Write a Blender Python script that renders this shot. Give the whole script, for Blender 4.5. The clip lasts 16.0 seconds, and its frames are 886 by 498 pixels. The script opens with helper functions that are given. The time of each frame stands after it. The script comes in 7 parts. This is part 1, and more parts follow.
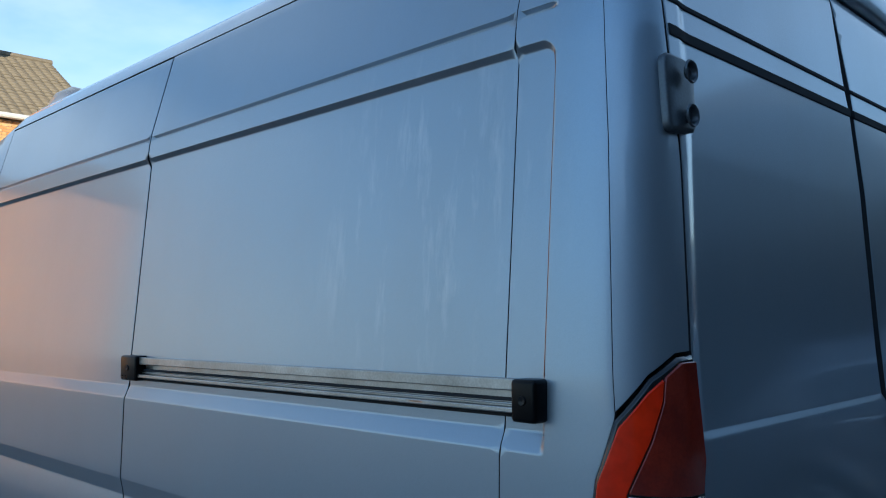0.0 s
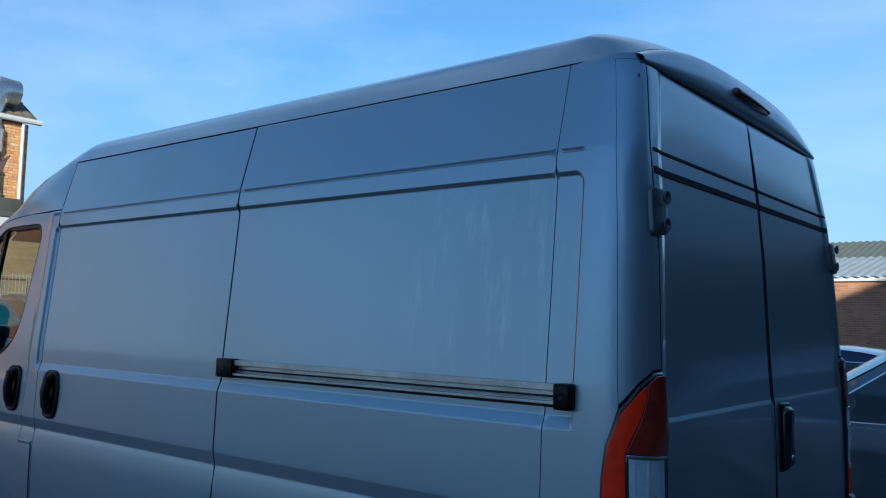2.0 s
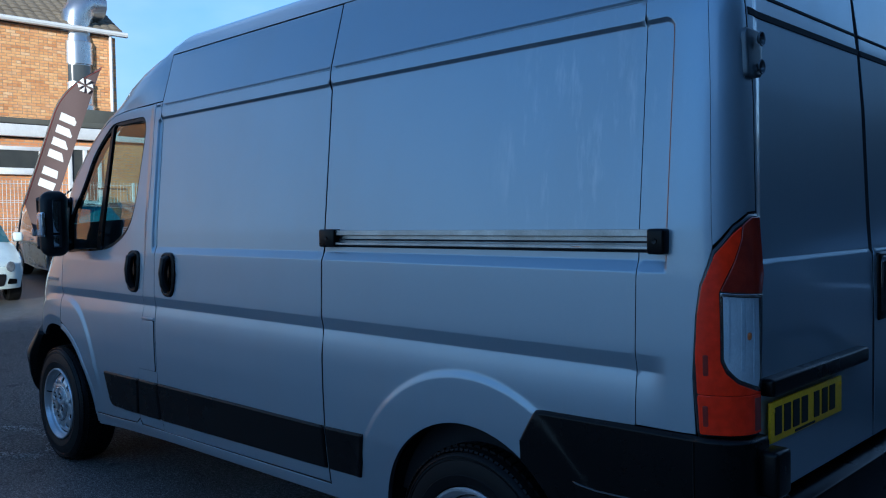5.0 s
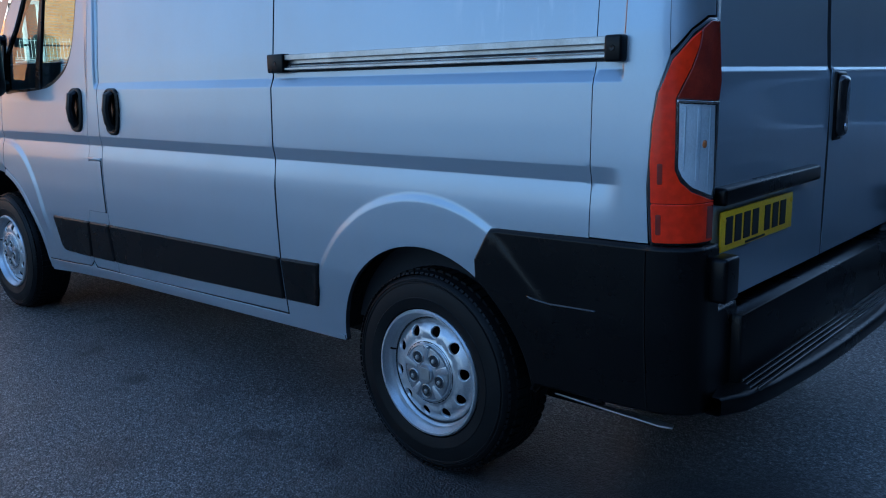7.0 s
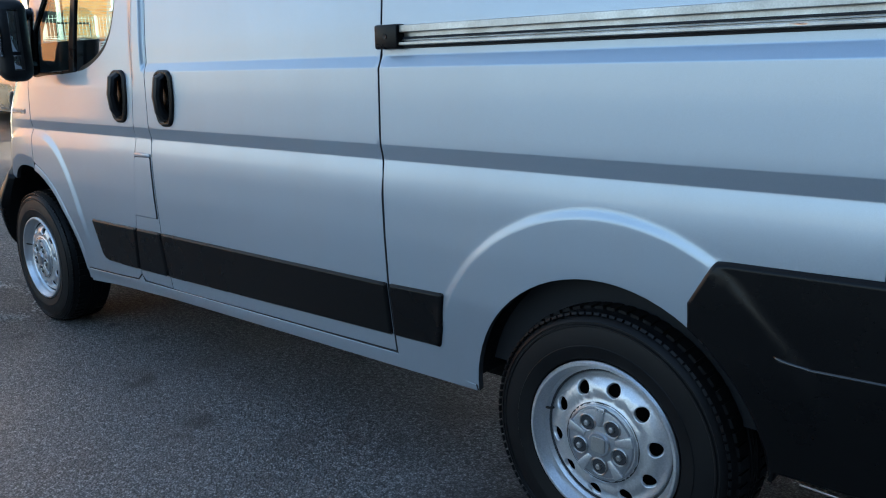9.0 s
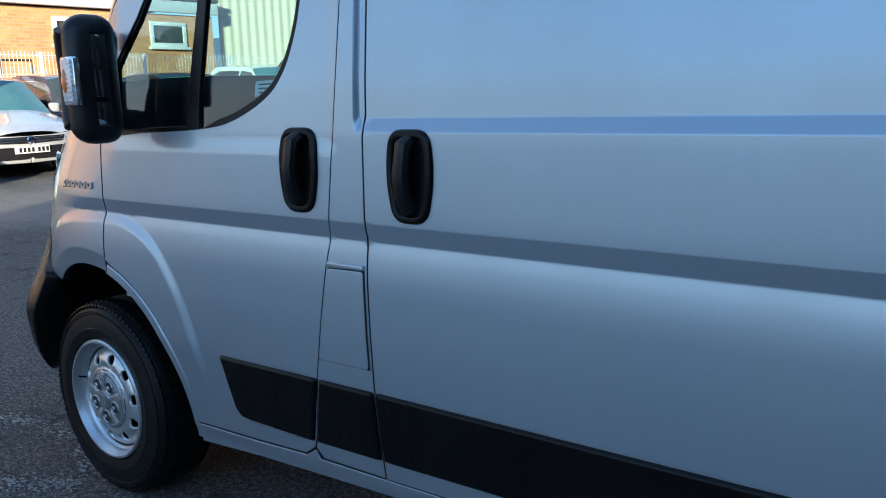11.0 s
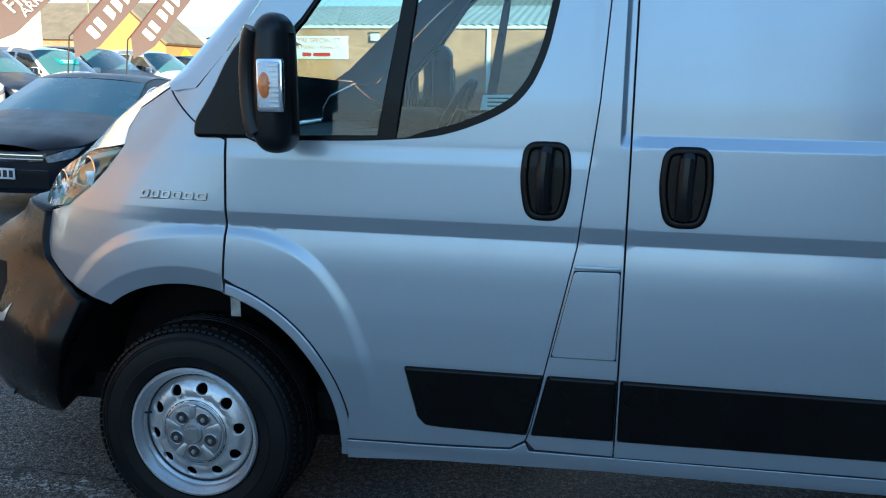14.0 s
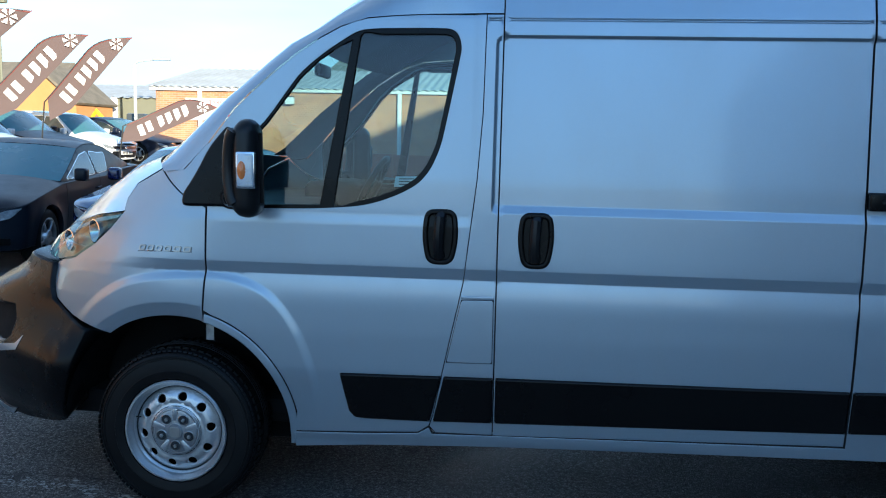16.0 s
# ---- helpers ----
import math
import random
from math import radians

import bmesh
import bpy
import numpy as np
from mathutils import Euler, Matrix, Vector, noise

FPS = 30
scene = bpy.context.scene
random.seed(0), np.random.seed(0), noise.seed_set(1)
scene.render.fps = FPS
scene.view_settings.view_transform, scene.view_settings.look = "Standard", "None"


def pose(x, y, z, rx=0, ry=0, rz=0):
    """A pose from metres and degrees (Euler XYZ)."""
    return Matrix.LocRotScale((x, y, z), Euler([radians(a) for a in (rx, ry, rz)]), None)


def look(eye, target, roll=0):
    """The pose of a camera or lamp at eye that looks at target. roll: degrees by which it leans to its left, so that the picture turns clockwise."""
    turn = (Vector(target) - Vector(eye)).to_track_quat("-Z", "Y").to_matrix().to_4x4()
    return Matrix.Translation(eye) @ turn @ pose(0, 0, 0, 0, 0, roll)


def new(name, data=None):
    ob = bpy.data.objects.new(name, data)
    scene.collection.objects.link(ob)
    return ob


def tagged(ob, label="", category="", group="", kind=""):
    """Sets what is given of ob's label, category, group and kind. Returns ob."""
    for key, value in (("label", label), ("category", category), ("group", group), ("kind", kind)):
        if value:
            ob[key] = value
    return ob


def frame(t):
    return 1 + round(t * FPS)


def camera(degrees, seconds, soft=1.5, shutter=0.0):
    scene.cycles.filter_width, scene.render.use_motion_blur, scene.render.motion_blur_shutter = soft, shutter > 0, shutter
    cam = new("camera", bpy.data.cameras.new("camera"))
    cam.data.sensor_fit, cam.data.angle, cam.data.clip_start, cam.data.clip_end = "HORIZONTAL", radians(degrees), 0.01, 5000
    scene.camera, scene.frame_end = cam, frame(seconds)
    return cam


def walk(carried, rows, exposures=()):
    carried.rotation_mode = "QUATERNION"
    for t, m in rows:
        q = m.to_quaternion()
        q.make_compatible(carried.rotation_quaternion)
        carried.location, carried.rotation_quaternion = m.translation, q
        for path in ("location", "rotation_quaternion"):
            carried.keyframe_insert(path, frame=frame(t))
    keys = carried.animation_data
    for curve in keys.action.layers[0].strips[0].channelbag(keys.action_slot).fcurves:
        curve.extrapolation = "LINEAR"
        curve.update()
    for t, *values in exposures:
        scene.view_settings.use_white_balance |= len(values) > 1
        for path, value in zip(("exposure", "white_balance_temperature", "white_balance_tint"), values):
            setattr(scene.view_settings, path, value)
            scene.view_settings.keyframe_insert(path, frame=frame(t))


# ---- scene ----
# camera and its walk
cam = camera(55.8, 16.0, soft=1.1)
PATH = [
    (0, (5.002, -2.086, 1.522), (3.599, -0.670, 1.681), -0.59),
    (0.5, (4.939, -2.342, 1.525), (3.757, -0.741, 1.720), 0.02),
    (1, (5.025, -2.622, 1.544), (3.873, -0.998, 1.730), 1.50),
    (1.5, (5.159, -2.780, 1.583), (4.019, -1.144, 1.737), 1.08),
    (2, (5.269, -2.935, 1.576), (4.020, -1.382, 1.746), 1.28),
    (2.5, (5.288, -2.989, 1.579), (3.893, -1.565, 1.733), 0.90),
    (3, (5.280, -3.006, 1.575), (3.821, -1.645, 1.712), 0.26),
    (5.5, (5.299, -3.014, 1.414), (3.920, -1.573, 1.264), -1.11),
    (6, (5.294, -3.010, 1.375), (3.930, -1.567, 1.139), -1.21),
    (6.5, (5.292, -2.997, 1.340), (3.955, -1.546, 1.013), -1.11),
    (7, (5.289, -2.975, 1.314), (3.978, -1.518, 0.920), -1.12),
    (7.5, (5.242, -2.977, 1.307), (3.935, -1.533, 0.852), -1.21),
    (8, (5.104, -2.914, 1.289), (3.719, -1.544, 0.835), -0.74),
    (10.5, (3.183, -2.535, 1.408), (1.972, -0.997, 1.000), -2.91),
    (11, (2.715, -2.514, 1.393), (1.504, -0.966, 1.023), -1.82),
    (11.5, (2.275, -2.572, 1.382), (1.084, -1.015, 0.985), -0.33),
    (12, (1.872, -2.629, 1.320), (0.737, -1.048, 0.861), 0.54),
    (12.5, (1.493, -2.678, 1.334), (0.519, -1.018, 0.791), -0.61),
    (13, (1.293, -2.806, 1.369), (0.539, -1.022, 0.872), -0.93),
    (13.5, (1.215, -3.031, 1.436), (0.703, -1.144, 1.017), -1.59),
    (14, (1.265, -3.338, 1.484), (0.886, -1.416, 1.080), 0.77),
    (14.5, (1.343, -3.571, 1.524), (0.985, -1.630, 1.202), 0.50),
    (15, (1.325, -3.896, 1.552), (1.044, -1.937, 1.262), 0.78),
    (15.5, (1.364, -4.063, 1.583), (1.135, -2.096, 1.297), 1.36),
    (16, (1.400, -4.277, 1.591), (1.222, -2.302, 1.327), 1.22),
]
EXPOSURES = [(0.0, 1.0, 5450, 0), (0.5, 0.52, 4600, -2), (1.0, 0.40, 4550, -3), (3.0, 0.25, 4700, -3), (5.5, 0.60, 4400, 3), (6.5, 1.05, 4500, 4), (7.2, 1.50, 4900, 5), (7.6, 1.72, 5100, 5), (8.0, 2.0, 6150, 4), (10.5, 1.78, 5650, 4), (11.0, 1.50, 5450, 3), (11.5, 1.28, 5450, 2), (12.0, 1.13, 5350, 2), (12.6, 1.64, 5350, 0), (13.0, 1.77, 5420, -1), (13.5, 1.74, 5500, -2), (14.5, 1.62, 5400, -2), (16.0, 1.36, 5150, 0)]
walk(cam, [(t, look(eye, target, roll)) for t, eye, target, roll in PATH], EXPOSURES)

# low winter sun from behind the camera, clear sky
SUN_HEADING, SUN_HEIGHT = radians(-58), radians(12.5)
sun_way = Vector((math.cos(SUN_HEADING) * math.cos(SUN_HEIGHT), math.sin(SUN_HEADING) * math.cos(SUN_HEIGHT), math.sin(SUN_HEIGHT)))
world = bpy.data.worlds.new("sky")
scene.world = world
world.use_nodes = True
wn = world.node_tree
sky = wn.nodes.new("ShaderNodeTexSky")
sky.sky_type, sky.sun_disc = "NISHITA", False
sky.sun_elevation, sky.sun_rotation = SUN_HEIGHT, math.atan2(sun_way.x, sun_way.y)
sky.air_density, sky.dust_density, sky.ozone_density = 1.0, 0.1, 2.6
# thin high cloud
tc = wn.nodes.new("ShaderNodeTexCoord")
mp = wn.nodes.new("ShaderNodeMapping")
mp.inputs["Scale"].default_value, mp.inputs["Rotation"].default_value = (1.0, 2.2, 5.0), (0.2, 0.1, 0.6)
nz = wn.nodes.new("ShaderNodeTexNoise")
nz.inputs["Scale"].default_value, nz.inputs["Detail"].default_value, nz.inputs["Roughness"].default_value = 1.2, 6.0, 0.52
rp = wn.nodes.new("ShaderNodeValToRGB")
rp.color_ramp.elements[0].position, rp.color_ramp.elements[1].position = 0.38, 0.74
rp.color_ramp.elements[1].color = (0.75, 0.75, 0.75, 1)
mxc = wn.nodes.new("ShaderNodeMix")
mxc.data_type = "RGBA"
mxc.inputs[7].default_value = (5.2, 5.2, 5.2, 1)
wn.links.new(tc.outputs["Generated"], mp.inputs["Vector"])
wn.links.new(mp.outputs["Vector"], nz.inputs["Vector"])
wn.links.new(nz.outputs["Fac"], rp.inputs["Fac"])
# pale haze low over the horizon
sep = wn.nodes.new("ShaderNodeSeparateXYZ")
hz = wn.nodes.new("ShaderNodeValToRGB")
hz.color_ramp.elements[0].position, hz.color_ramp.elements[1].position = 0.03, 0.30
hz.color_ramp.elements[0].color, hz.color_ramp.elements[1].color = (0.78, 0.78, 0.78, 1), (0, 0, 0, 1)
mx0 = wn.nodes.new("ShaderNodeMix")
mx0.data_type = "RGBA"
mx0.inputs[7].default_value = (3.0, 3.12, 3.22, 1)
blue = wn.nodes.new("ShaderNodeHueSaturation")
blue.inputs["Saturation"].default_value = 0.90
wn.links.new(tc.outputs["Generated"], sep.inputs[0])
wn.links.new(sep.outputs[2], hz.inputs["Fac"])
wn.links.new(hz.outputs["Color"], mx0.inputs[0])
wn.links.new(sky.outputs["Color"], blue.inputs["Color"])
wn.links.new(blue.outputs["Color"], mx0.inputs[6])
# the cloud bank lies to the north-west
bank = wn.nodes.new("ShaderNodeVectorMath")
bank.operation = "DOT_PRODUCT"
bank.inputs[1].default_value = (-0.80, 0.60, 0.0)
side_of = wn.nodes.new("ShaderNodeMapRange")
side_of.interpolation_type = "SMOOTHSTEP"
side_of.inputs[1].default_value, side_of.inputs[2].default_value = -0.15, 0.75
cloud = wn.nodes.new("ShaderNodeMath")
cloud.operation = "MULTIPLY"
wn.links.new(tc.outputs["Generated"], bank.inputs[0])
wn.links.new(bank.outputs["Value"], side_of.inputs[0])
wn.links.new(rp.outputs["Color"], cloud.inputs[0])
wn.links.new(side_of.outputs[0], cloud.inputs[1])
wn.links.new(cloud.outputs[0], mxc.inputs[0])
wn.links.new(mx0.outputs[2], mxc.inputs[6])
wn.nodes["Background"].inputs["Strength"].default_value = 0.12
wn.links.new(mxc.outputs[2], wn.nodes["Background"].inputs["Color"])
sun = new("sun", bpy.data.lights.new("sun", "SUN"))
sun.data.energy, sun.data.angle, sun.data.color = 5.0, radians(0.5), (1.0, 0.76, 0.50)
sun.matrix_world = look(sun_way * 60, (0, 0, 0))

# ---- materials ----
def node_mat(name, color, rough=0.5, metal=0.0, coat=0.0, spec=0.5):
    """A Principled material; returns it with its tree and shader."""
    m = bpy.data.materials.new(name)
    m.use_nodes = True
    b = m.node_tree.nodes["Principled BSDF"]
    b.inputs["Base Color"].default_value = (*color, 1)
    b.inputs["Roughness"].default_value = rough
    b.inputs["Metallic"].default_value = metal
    b.inputs["Coat Weight"].default_value = coat
    b.inputs["Coat Roughness"].default_value = 0.04
    b.inputs["Specular IOR Level"].default_value = spec
    return m, m.node_tree, b


def add(tree, kind, **inputs):
    n = tree.nodes.new(kind)
    for k, v in inputs.items():
        n.inputs[k.replace("_", " ")].default_value = v
    return n


def coords(tree, scale=(1, 1, 1), space="Object"):
    tc = tree.nodes.new("ShaderNodeTexCoord")
    mp = tree.nodes.new("ShaderNodeMapping")
    mp.inputs["Scale"].default_value = scale
    tree.links.new(tc.outputs[space], mp.inputs["Vector"])
    return mp.outputs["Vector"]


def ramp(tree, fac, stops):
    r = tree.nodes.new("ShaderNodeValToRGB")
    el = r.color_ramp.elements
    while len(el) < len(stops):
        el.new(0.5)
    for e, (p, c) in zip(el, stops):
        e.position, e.color = p, (*c, 1) if len(c) == 3 else c
    tree.links.new(fac, r.inputs["Fac"])
    return r.outputs["Color"]


def mix(tree, fac, a, b, mode="MIX"):
    n = tree.nodes.new("ShaderNodeMix")
    n.data_type, n.blend_type = "RGBA", mode
    for sock, v in ((n.inputs[0], fac), (n.inputs[6], a), (n.inputs[7], b)):
        if hasattr(v, "is_linked"):
            tree.links.new(v, sock)
        elif isinstance(v, (int, float)):
            sock.default_value = v
        else:
            sock.default_value = (*v, 1)
    return n.outputs[2]


def noisy(tree, vec, scale, detail=4.0, rough=0.55):
    n = add(tree, "ShaderNodeTexNoise", Scale=scale, Detail=detail, Roughness=rough)
    tree.links.new(vec, n.inputs["Vector"])
    return n.outputs["Fac"]


def bump(tree, b, height, strength, distance):
    n = add(tree, "ShaderNodeBump", Strength=strength, Distance=distance)
    tree.links.new(height, n.inputs["Height"])
    tree.links.new(n.outputs["Normal"], b.inputs["Normal"])


def worn(name, color, dark, rough=0.5, metal=0.0, coat=0.0, scale=6.0, amount=0.5, bumpy=0.0, fine=220.0, spec=0.5):
    """A material with stains at a large scale and grain at a small one."""
    m, t, b = node_mat(name, color, rough, metal, coat, spec)
    v = coords(t)
    big = noisy(t, v, scale, 6.0, 0.62)
    small = noisy(t, v, fine, 2.0)
    f = ramp(t, big, [(0.35, (0, 0, 0)), (0.75, (1, 1, 1))])
    c = mix(t, f, color, tuple(a + (d - a) * amount for a, d in zip(color, dark)))
    g = ramp(t, small, [(0.3, (0.88, 0.88, 0.88)), (0.7, (1.08, 1.08, 1.08))])
    t.links.new(mix(t, 1.0, c, g, "MULTIPLY"), b.inputs["Base Color"])
    r = ramp(t, big, [(0.3, (rough * 0.85,) * 3), (0.8, (min(1, rough * 1.25),) * 3)])
    t.links.new(r, b.inputs["Roughness"])
    if bumpy:
        bump(t, b, small, 0.5, bumpy)
    return m


def glass_mat(name, tint, rough=0.0, gloss_tint=(1, 1, 1)):
    """Clear pane: see-through, with a mirror gloss that grows to grazing angles."""
    m = bpy.data.materials.new(name)
    m.use_nodes = True
    t = m.node_tree
    t.nodes.remove(t.nodes["Principled BSDF"])
    tr = add(t, "ShaderNodeBsdfTransparent", Color=(*tint, 1))
    gl = add(t, "ShaderNodeBsdfGlossy", Color=(*gloss_tint, 1), Roughness=rough)
    lw = add(t, "ShaderNodeLayerWeight", Blend=0.5)
    pw, fr = t.nodes.new("ShaderNodeMath"), t.nodes.new("ShaderNodeMath")
    pw.operation, fr.operation = "POWER", "MULTIPLY_ADD"
    pw.inputs[1].default_value, fr.inputs[1].default_value, fr.inputs[2].default_value = 4.0, 0.88, 0.06
    t.links.new(lw.outputs["Facing"], pw.inputs[0])
    t.links.new(pw.outputs[0], fr.inputs[0])
    mx = t.nodes.new("ShaderNodeMixShader")
    t.links.new(fr.outputs[0], mx.inputs[0])
    t.links.new(tr.outputs[0], mx.inputs[1])
    t.links.new(gl.outputs[0], mx.inputs[2])
    t.links.new(mx.outputs[0], t.nodes["Material Output"].inputs["Surface"])
    return m


def silver_paint():
    m, t, b = node_mat("silver_paint", (0.55, 0.57, 0.58), 0.38, 0.72, 1.0)
    v = coords(t)
    flakes = noisy(t, v, 900.0, 1.0)
    film = noisy(t, coords(t, (1.0, 1.0, 0.35)), 3.5, 6.0, 0.65)
    c = ramp(t, flakes, [(0.3, (0.36, 0.425, 0.495)), (0.7, (0.43, 0.50, 0.575))])
    dust = ramp(t, film, [(0.45, (0, 0, 0)), (0.85, (0.35, 0.35, 0.35))])
    c = mix(t, dust, c, (0.40, 0.41, 0.41))
    # dried water marks on the rear side panel
    ball = add(t, "ShaderNodeTexGradient")
    ball.gradient_type = "SPHERICAL"
    mp = coords(t, (2.6, 0.5, 2.6))
    mp.node.inputs["Location"].default_value = (-3.86 * 2.6, 0.5, -1.72 * 2.6)
    t.links.new(mp, ball.inputs["Vector"])
    runs = ramp(t, noisy(t, coords(t, (14.0, 14.0, 2.2)), 1.3, 8.0, 0.7), [(0.52, (0, 0, 0)), (0.72, (0.45, 0.45, 0.45))])
    marks = mix(t, 1.0, runs, ramp(t, ball.outputs["Fac"], [(0.0, (0, 0, 0)), (0.5, (1, 1, 1))]), "MULTIPLY")
    t.links.new(mix(t, marks, c, (0.85, 0.85, 0.83)), b.inputs["Base Color"])
    t.links.new(mix(t, marks, (0.70,) * 3, (0.05,) * 3), b.inputs["Metallic"])
    t.links.new(ramp(t, film, [(0.3, (0.35,) * 3), (0.8, (0.43,) * 3)]), b.inputs["Roughness"])
    t.links.new(ramp(t, film, [(0.3, (0.06,) * 3), (0.8, (0.13,) * 3)]), b.inputs["Coat Roughness"])
    bump(t, b, noisy(t, v, 2.2, 2.0), 0.06, 0.02)
    return m


def asphalt():
    m, t, b = node_mat("asphalt", (0.05, 0.05, 0.052), 0.75)
    v = coords(t)
    grit = add(t, "ShaderNodeTexVoronoi", Scale=120.0)
    t.links.new(v, grit.inputs["Vector"])
    g2 = noisy(t, v, 160.0, 3.0, 0.7)
    patch = noisy(t, v, 0.35, 7.0, 0.62)
    stain = noisy(t, v, 1.1, 9.0, 0.72)
    base = ramp(t, grit.outputs["Distance"], [(0.05, (0.47, 0.47, 0.465)), (0.30, (0.205, 0.204, 0.20)), (0.7, (0.022, 0.022, 0.022))])
    stones = add(t, "ShaderNodeTexVoronoi", Scale=85.0)
    t.links.new(v, stones.inputs["Vector"])
    base = mix(t, ramp(t, stones.outputs["Distance"], [(0.10, (0.8, 0.8, 0.8)), (0.24, (0, 0, 0))]), base, (0.32, 0.315, 0.305))
    base = mix(t, ramp(t, patch, [(0.4, (0, 0, 0)), (0.65, (0.5, 0.5, 0.5))]), base, (0.135, 0.132, 0.126))
    base = mix(t, ramp(t, stain, [(0.54, (0, 0, 0)), (0.66, (0.65, 0.65, 0.65))]), base, (0.018, 0.018, 0.019))
    base = mix(t, ramp(t, stain, [(0.28, (0.35, 0.35, 0.35)), (0.40, (0, 0, 0))]), base, (0.20, 0.19, 0.175))
    speck = noisy(t, v, 48.0, 4.0, 0.8)
    base = mix(t, 1.0, base, ramp(t, speck, [(0.38, (0.34, 0.34, 0.34)), (0.50, (0.95, 0.95, 0.95)), (0.62, (2.1, 2.1, 2.1))]), "MULTIPLY")
    smudge = noisy(t, v, 3.1, 5.0, 0.6)
    base = mix(t, ramp(t, smudge, [(0.60, (0, 0, 0)), (0.68, (0.7, 0.7, 0.7))]), base, (0.014, 0.014, 0.014))
    # old damp and oil stain beside the van, deepened to paint shade under its rear
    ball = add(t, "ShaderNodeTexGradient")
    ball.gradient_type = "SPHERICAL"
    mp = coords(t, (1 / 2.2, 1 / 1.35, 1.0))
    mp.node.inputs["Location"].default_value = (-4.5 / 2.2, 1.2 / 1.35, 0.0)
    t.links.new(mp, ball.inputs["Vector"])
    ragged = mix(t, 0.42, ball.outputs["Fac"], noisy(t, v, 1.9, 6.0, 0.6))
    oil_shade = ramp(t, ragged, [(0.32, (0, 0, 0)), (0.50, (0.80, 0.80, 0.80))])
    base = mix(t, oil_shade, base, (0.016, 0.0165, 0.017))
    # newer, browner patch of asphalt round the van's nose
    ball = add(t, "ShaderNodeTexGradient")
    ball.gradient_type = "SPHERICAL"
    mp = coords(t, (1 / 4.9, 1 / 4.2, 1.0))
    mp.node.inputs["Location"].default_value = (3.1 / 4.9, -0.4 / 4.2, 0.0)
    t.links.new(mp, ball.inputs["Vector"])
    ragged = mix(t, 0.25, ball.outputs["Fac"], noisy(t, v, 1.4, 7.0, 0.65))
    tar = ramp(t, ragged, [(0.16, (0, 0, 0)), (0.36, (1, 1, 1))])
    base = mix(t, tar, base, mix(t, 1.0, base, (0.78, 0.725, 0.67), "MULTIPLY"))
    t.links.new(base, b.inputs["Base Color"])
    t.links.new(mix(t, tar, ramp(t, stain, [(0.35, (0.58,) * 3), (0.68, (0.36,) * 3)]), ramp(t, stain, [(0.35, (0.84,) * 3), (0.58, (0.74,) * 3), (0.66, (0.38,) * 3)])), b.inputs["Roughness"])
    t.links.new(mix(t, tar, (0.75,) * 3, (0.45,) * 3), b.inputs["Specular IOR Level"])
    h = mix(t, 0.5, grit.outputs["Distance"], g2)
    bump(t, b, h, 1.0, 0.010)
    return m


def brick_mat(name, c1, c2, mortar, axis="y"):
    """Brick courses 75 mm high in stretcher bond, on a wall that runs along axis."""
    m, t, b = node_mat(name, c1, 0.85)
    tc = t.nodes.new("ShaderNodeTexCoord")
    sp, cb = t.nodes.new("ShaderNodeSeparateXYZ"), t.nodes.new("ShaderNodeCombineXYZ")
    t.links.new(tc.outputs["Object"], sp.inputs[0])
    t.links.new(sp.outputs["XYZ".index(axis.upper())], cb.inputs[0])
    t.links.new(sp.outputs[2], cb.inputs[1])
    br = add(t, "ShaderNodeTexBrick", Color1=(*c1, 1), Color2=(*c2, 1), Mortar=(*mortar, 1), Scale=1.0, Mortar_Size=0.008, Bias=0.0, Brick_Width=0.225, Row_Height=0.075)
    t.links.new(cb.outputs[0], br.inputs["Vector"])
    v = coords(t)
    blot = ramp(t, noisy(t, v, 1.1, 6.0, 0.65), [(0.3, (0.78, 0.76, 0.74)), (0.7, (1.12, 1.1, 1.08))])
    t.links.new(mix(t, 1.0, br.outputs["Color"], blot, "MULTIPLY"), b.inputs["Base Color"])
    bump(t, b, br.outputs["Fac"], 0.6, -0.01)
    return m


M = {}
M["paint"] = silver_paint()
M["asphalt"] = asphalt()
M["seam"] = node_mat("seam_dark", (0.030, 0.031, 0.034), 0.9)[0]
M["plastic"] = worn("black_plastic", (0.003, 0.003, 0.0035), (0.006, 0.006, 0.006), 0.28, 0.0, 0.0, 3.0, 0.6, 0.0003, 420.0, 0.2)
M["satin_plastic"] = worn("satin_black_plastic", (0.007, 0.007, 0.008), (0.012, 0.012, 0.012), 0.34, 0.0, 0.0, 5.0, 0.6, 0.0003, 420.0, 0.35)
M["gloss_black"] = worn("gloss_black", (0.012, 0.012, 0.014), (0.02, 0.02, 0.02), 0.16, 0.0, 0.4, 5.0, 0.5)
M["rubber"] = worn("tyre_rubber", (0.006, 0.006, 0.0065), (0.013, 0.0125, 0.012), 0.44, 0.0, 0.0, 9.0, 0.6, 0.0003, 300.0, 0.18)
M["steel"] = worn("silver_steel", (0.62, 0.63, 0.65), (0.52, 0.52, 0.52), 0.36, 0.85, 0.2, 10.0, 0.4)
M["hub"] = worn("hub_cap_grey", (0.40, 0.41, 0.43), (0.28, 0.28, 0.29), 0.34, 0.7, 0.0, 16.0, 0.5)
M["hub_light"] = worn("hub_cap_pale", (0.58, 0.59, 0.61), (0.46, 0.46, 0.47), 0.30, 0.75, 0.0, 16.0, 0.5)
M["alu"] = worn("bare_aluminium", (0.55, 0.55, 0.54), (0.30, 0.27, 0.22), 0.34, 0.9, 0.0, 10.0, 0.7)
M["chrome"] = node_mat("chrome", (0.8, 0.8, 0.82), 0.08, 1.0)[0]
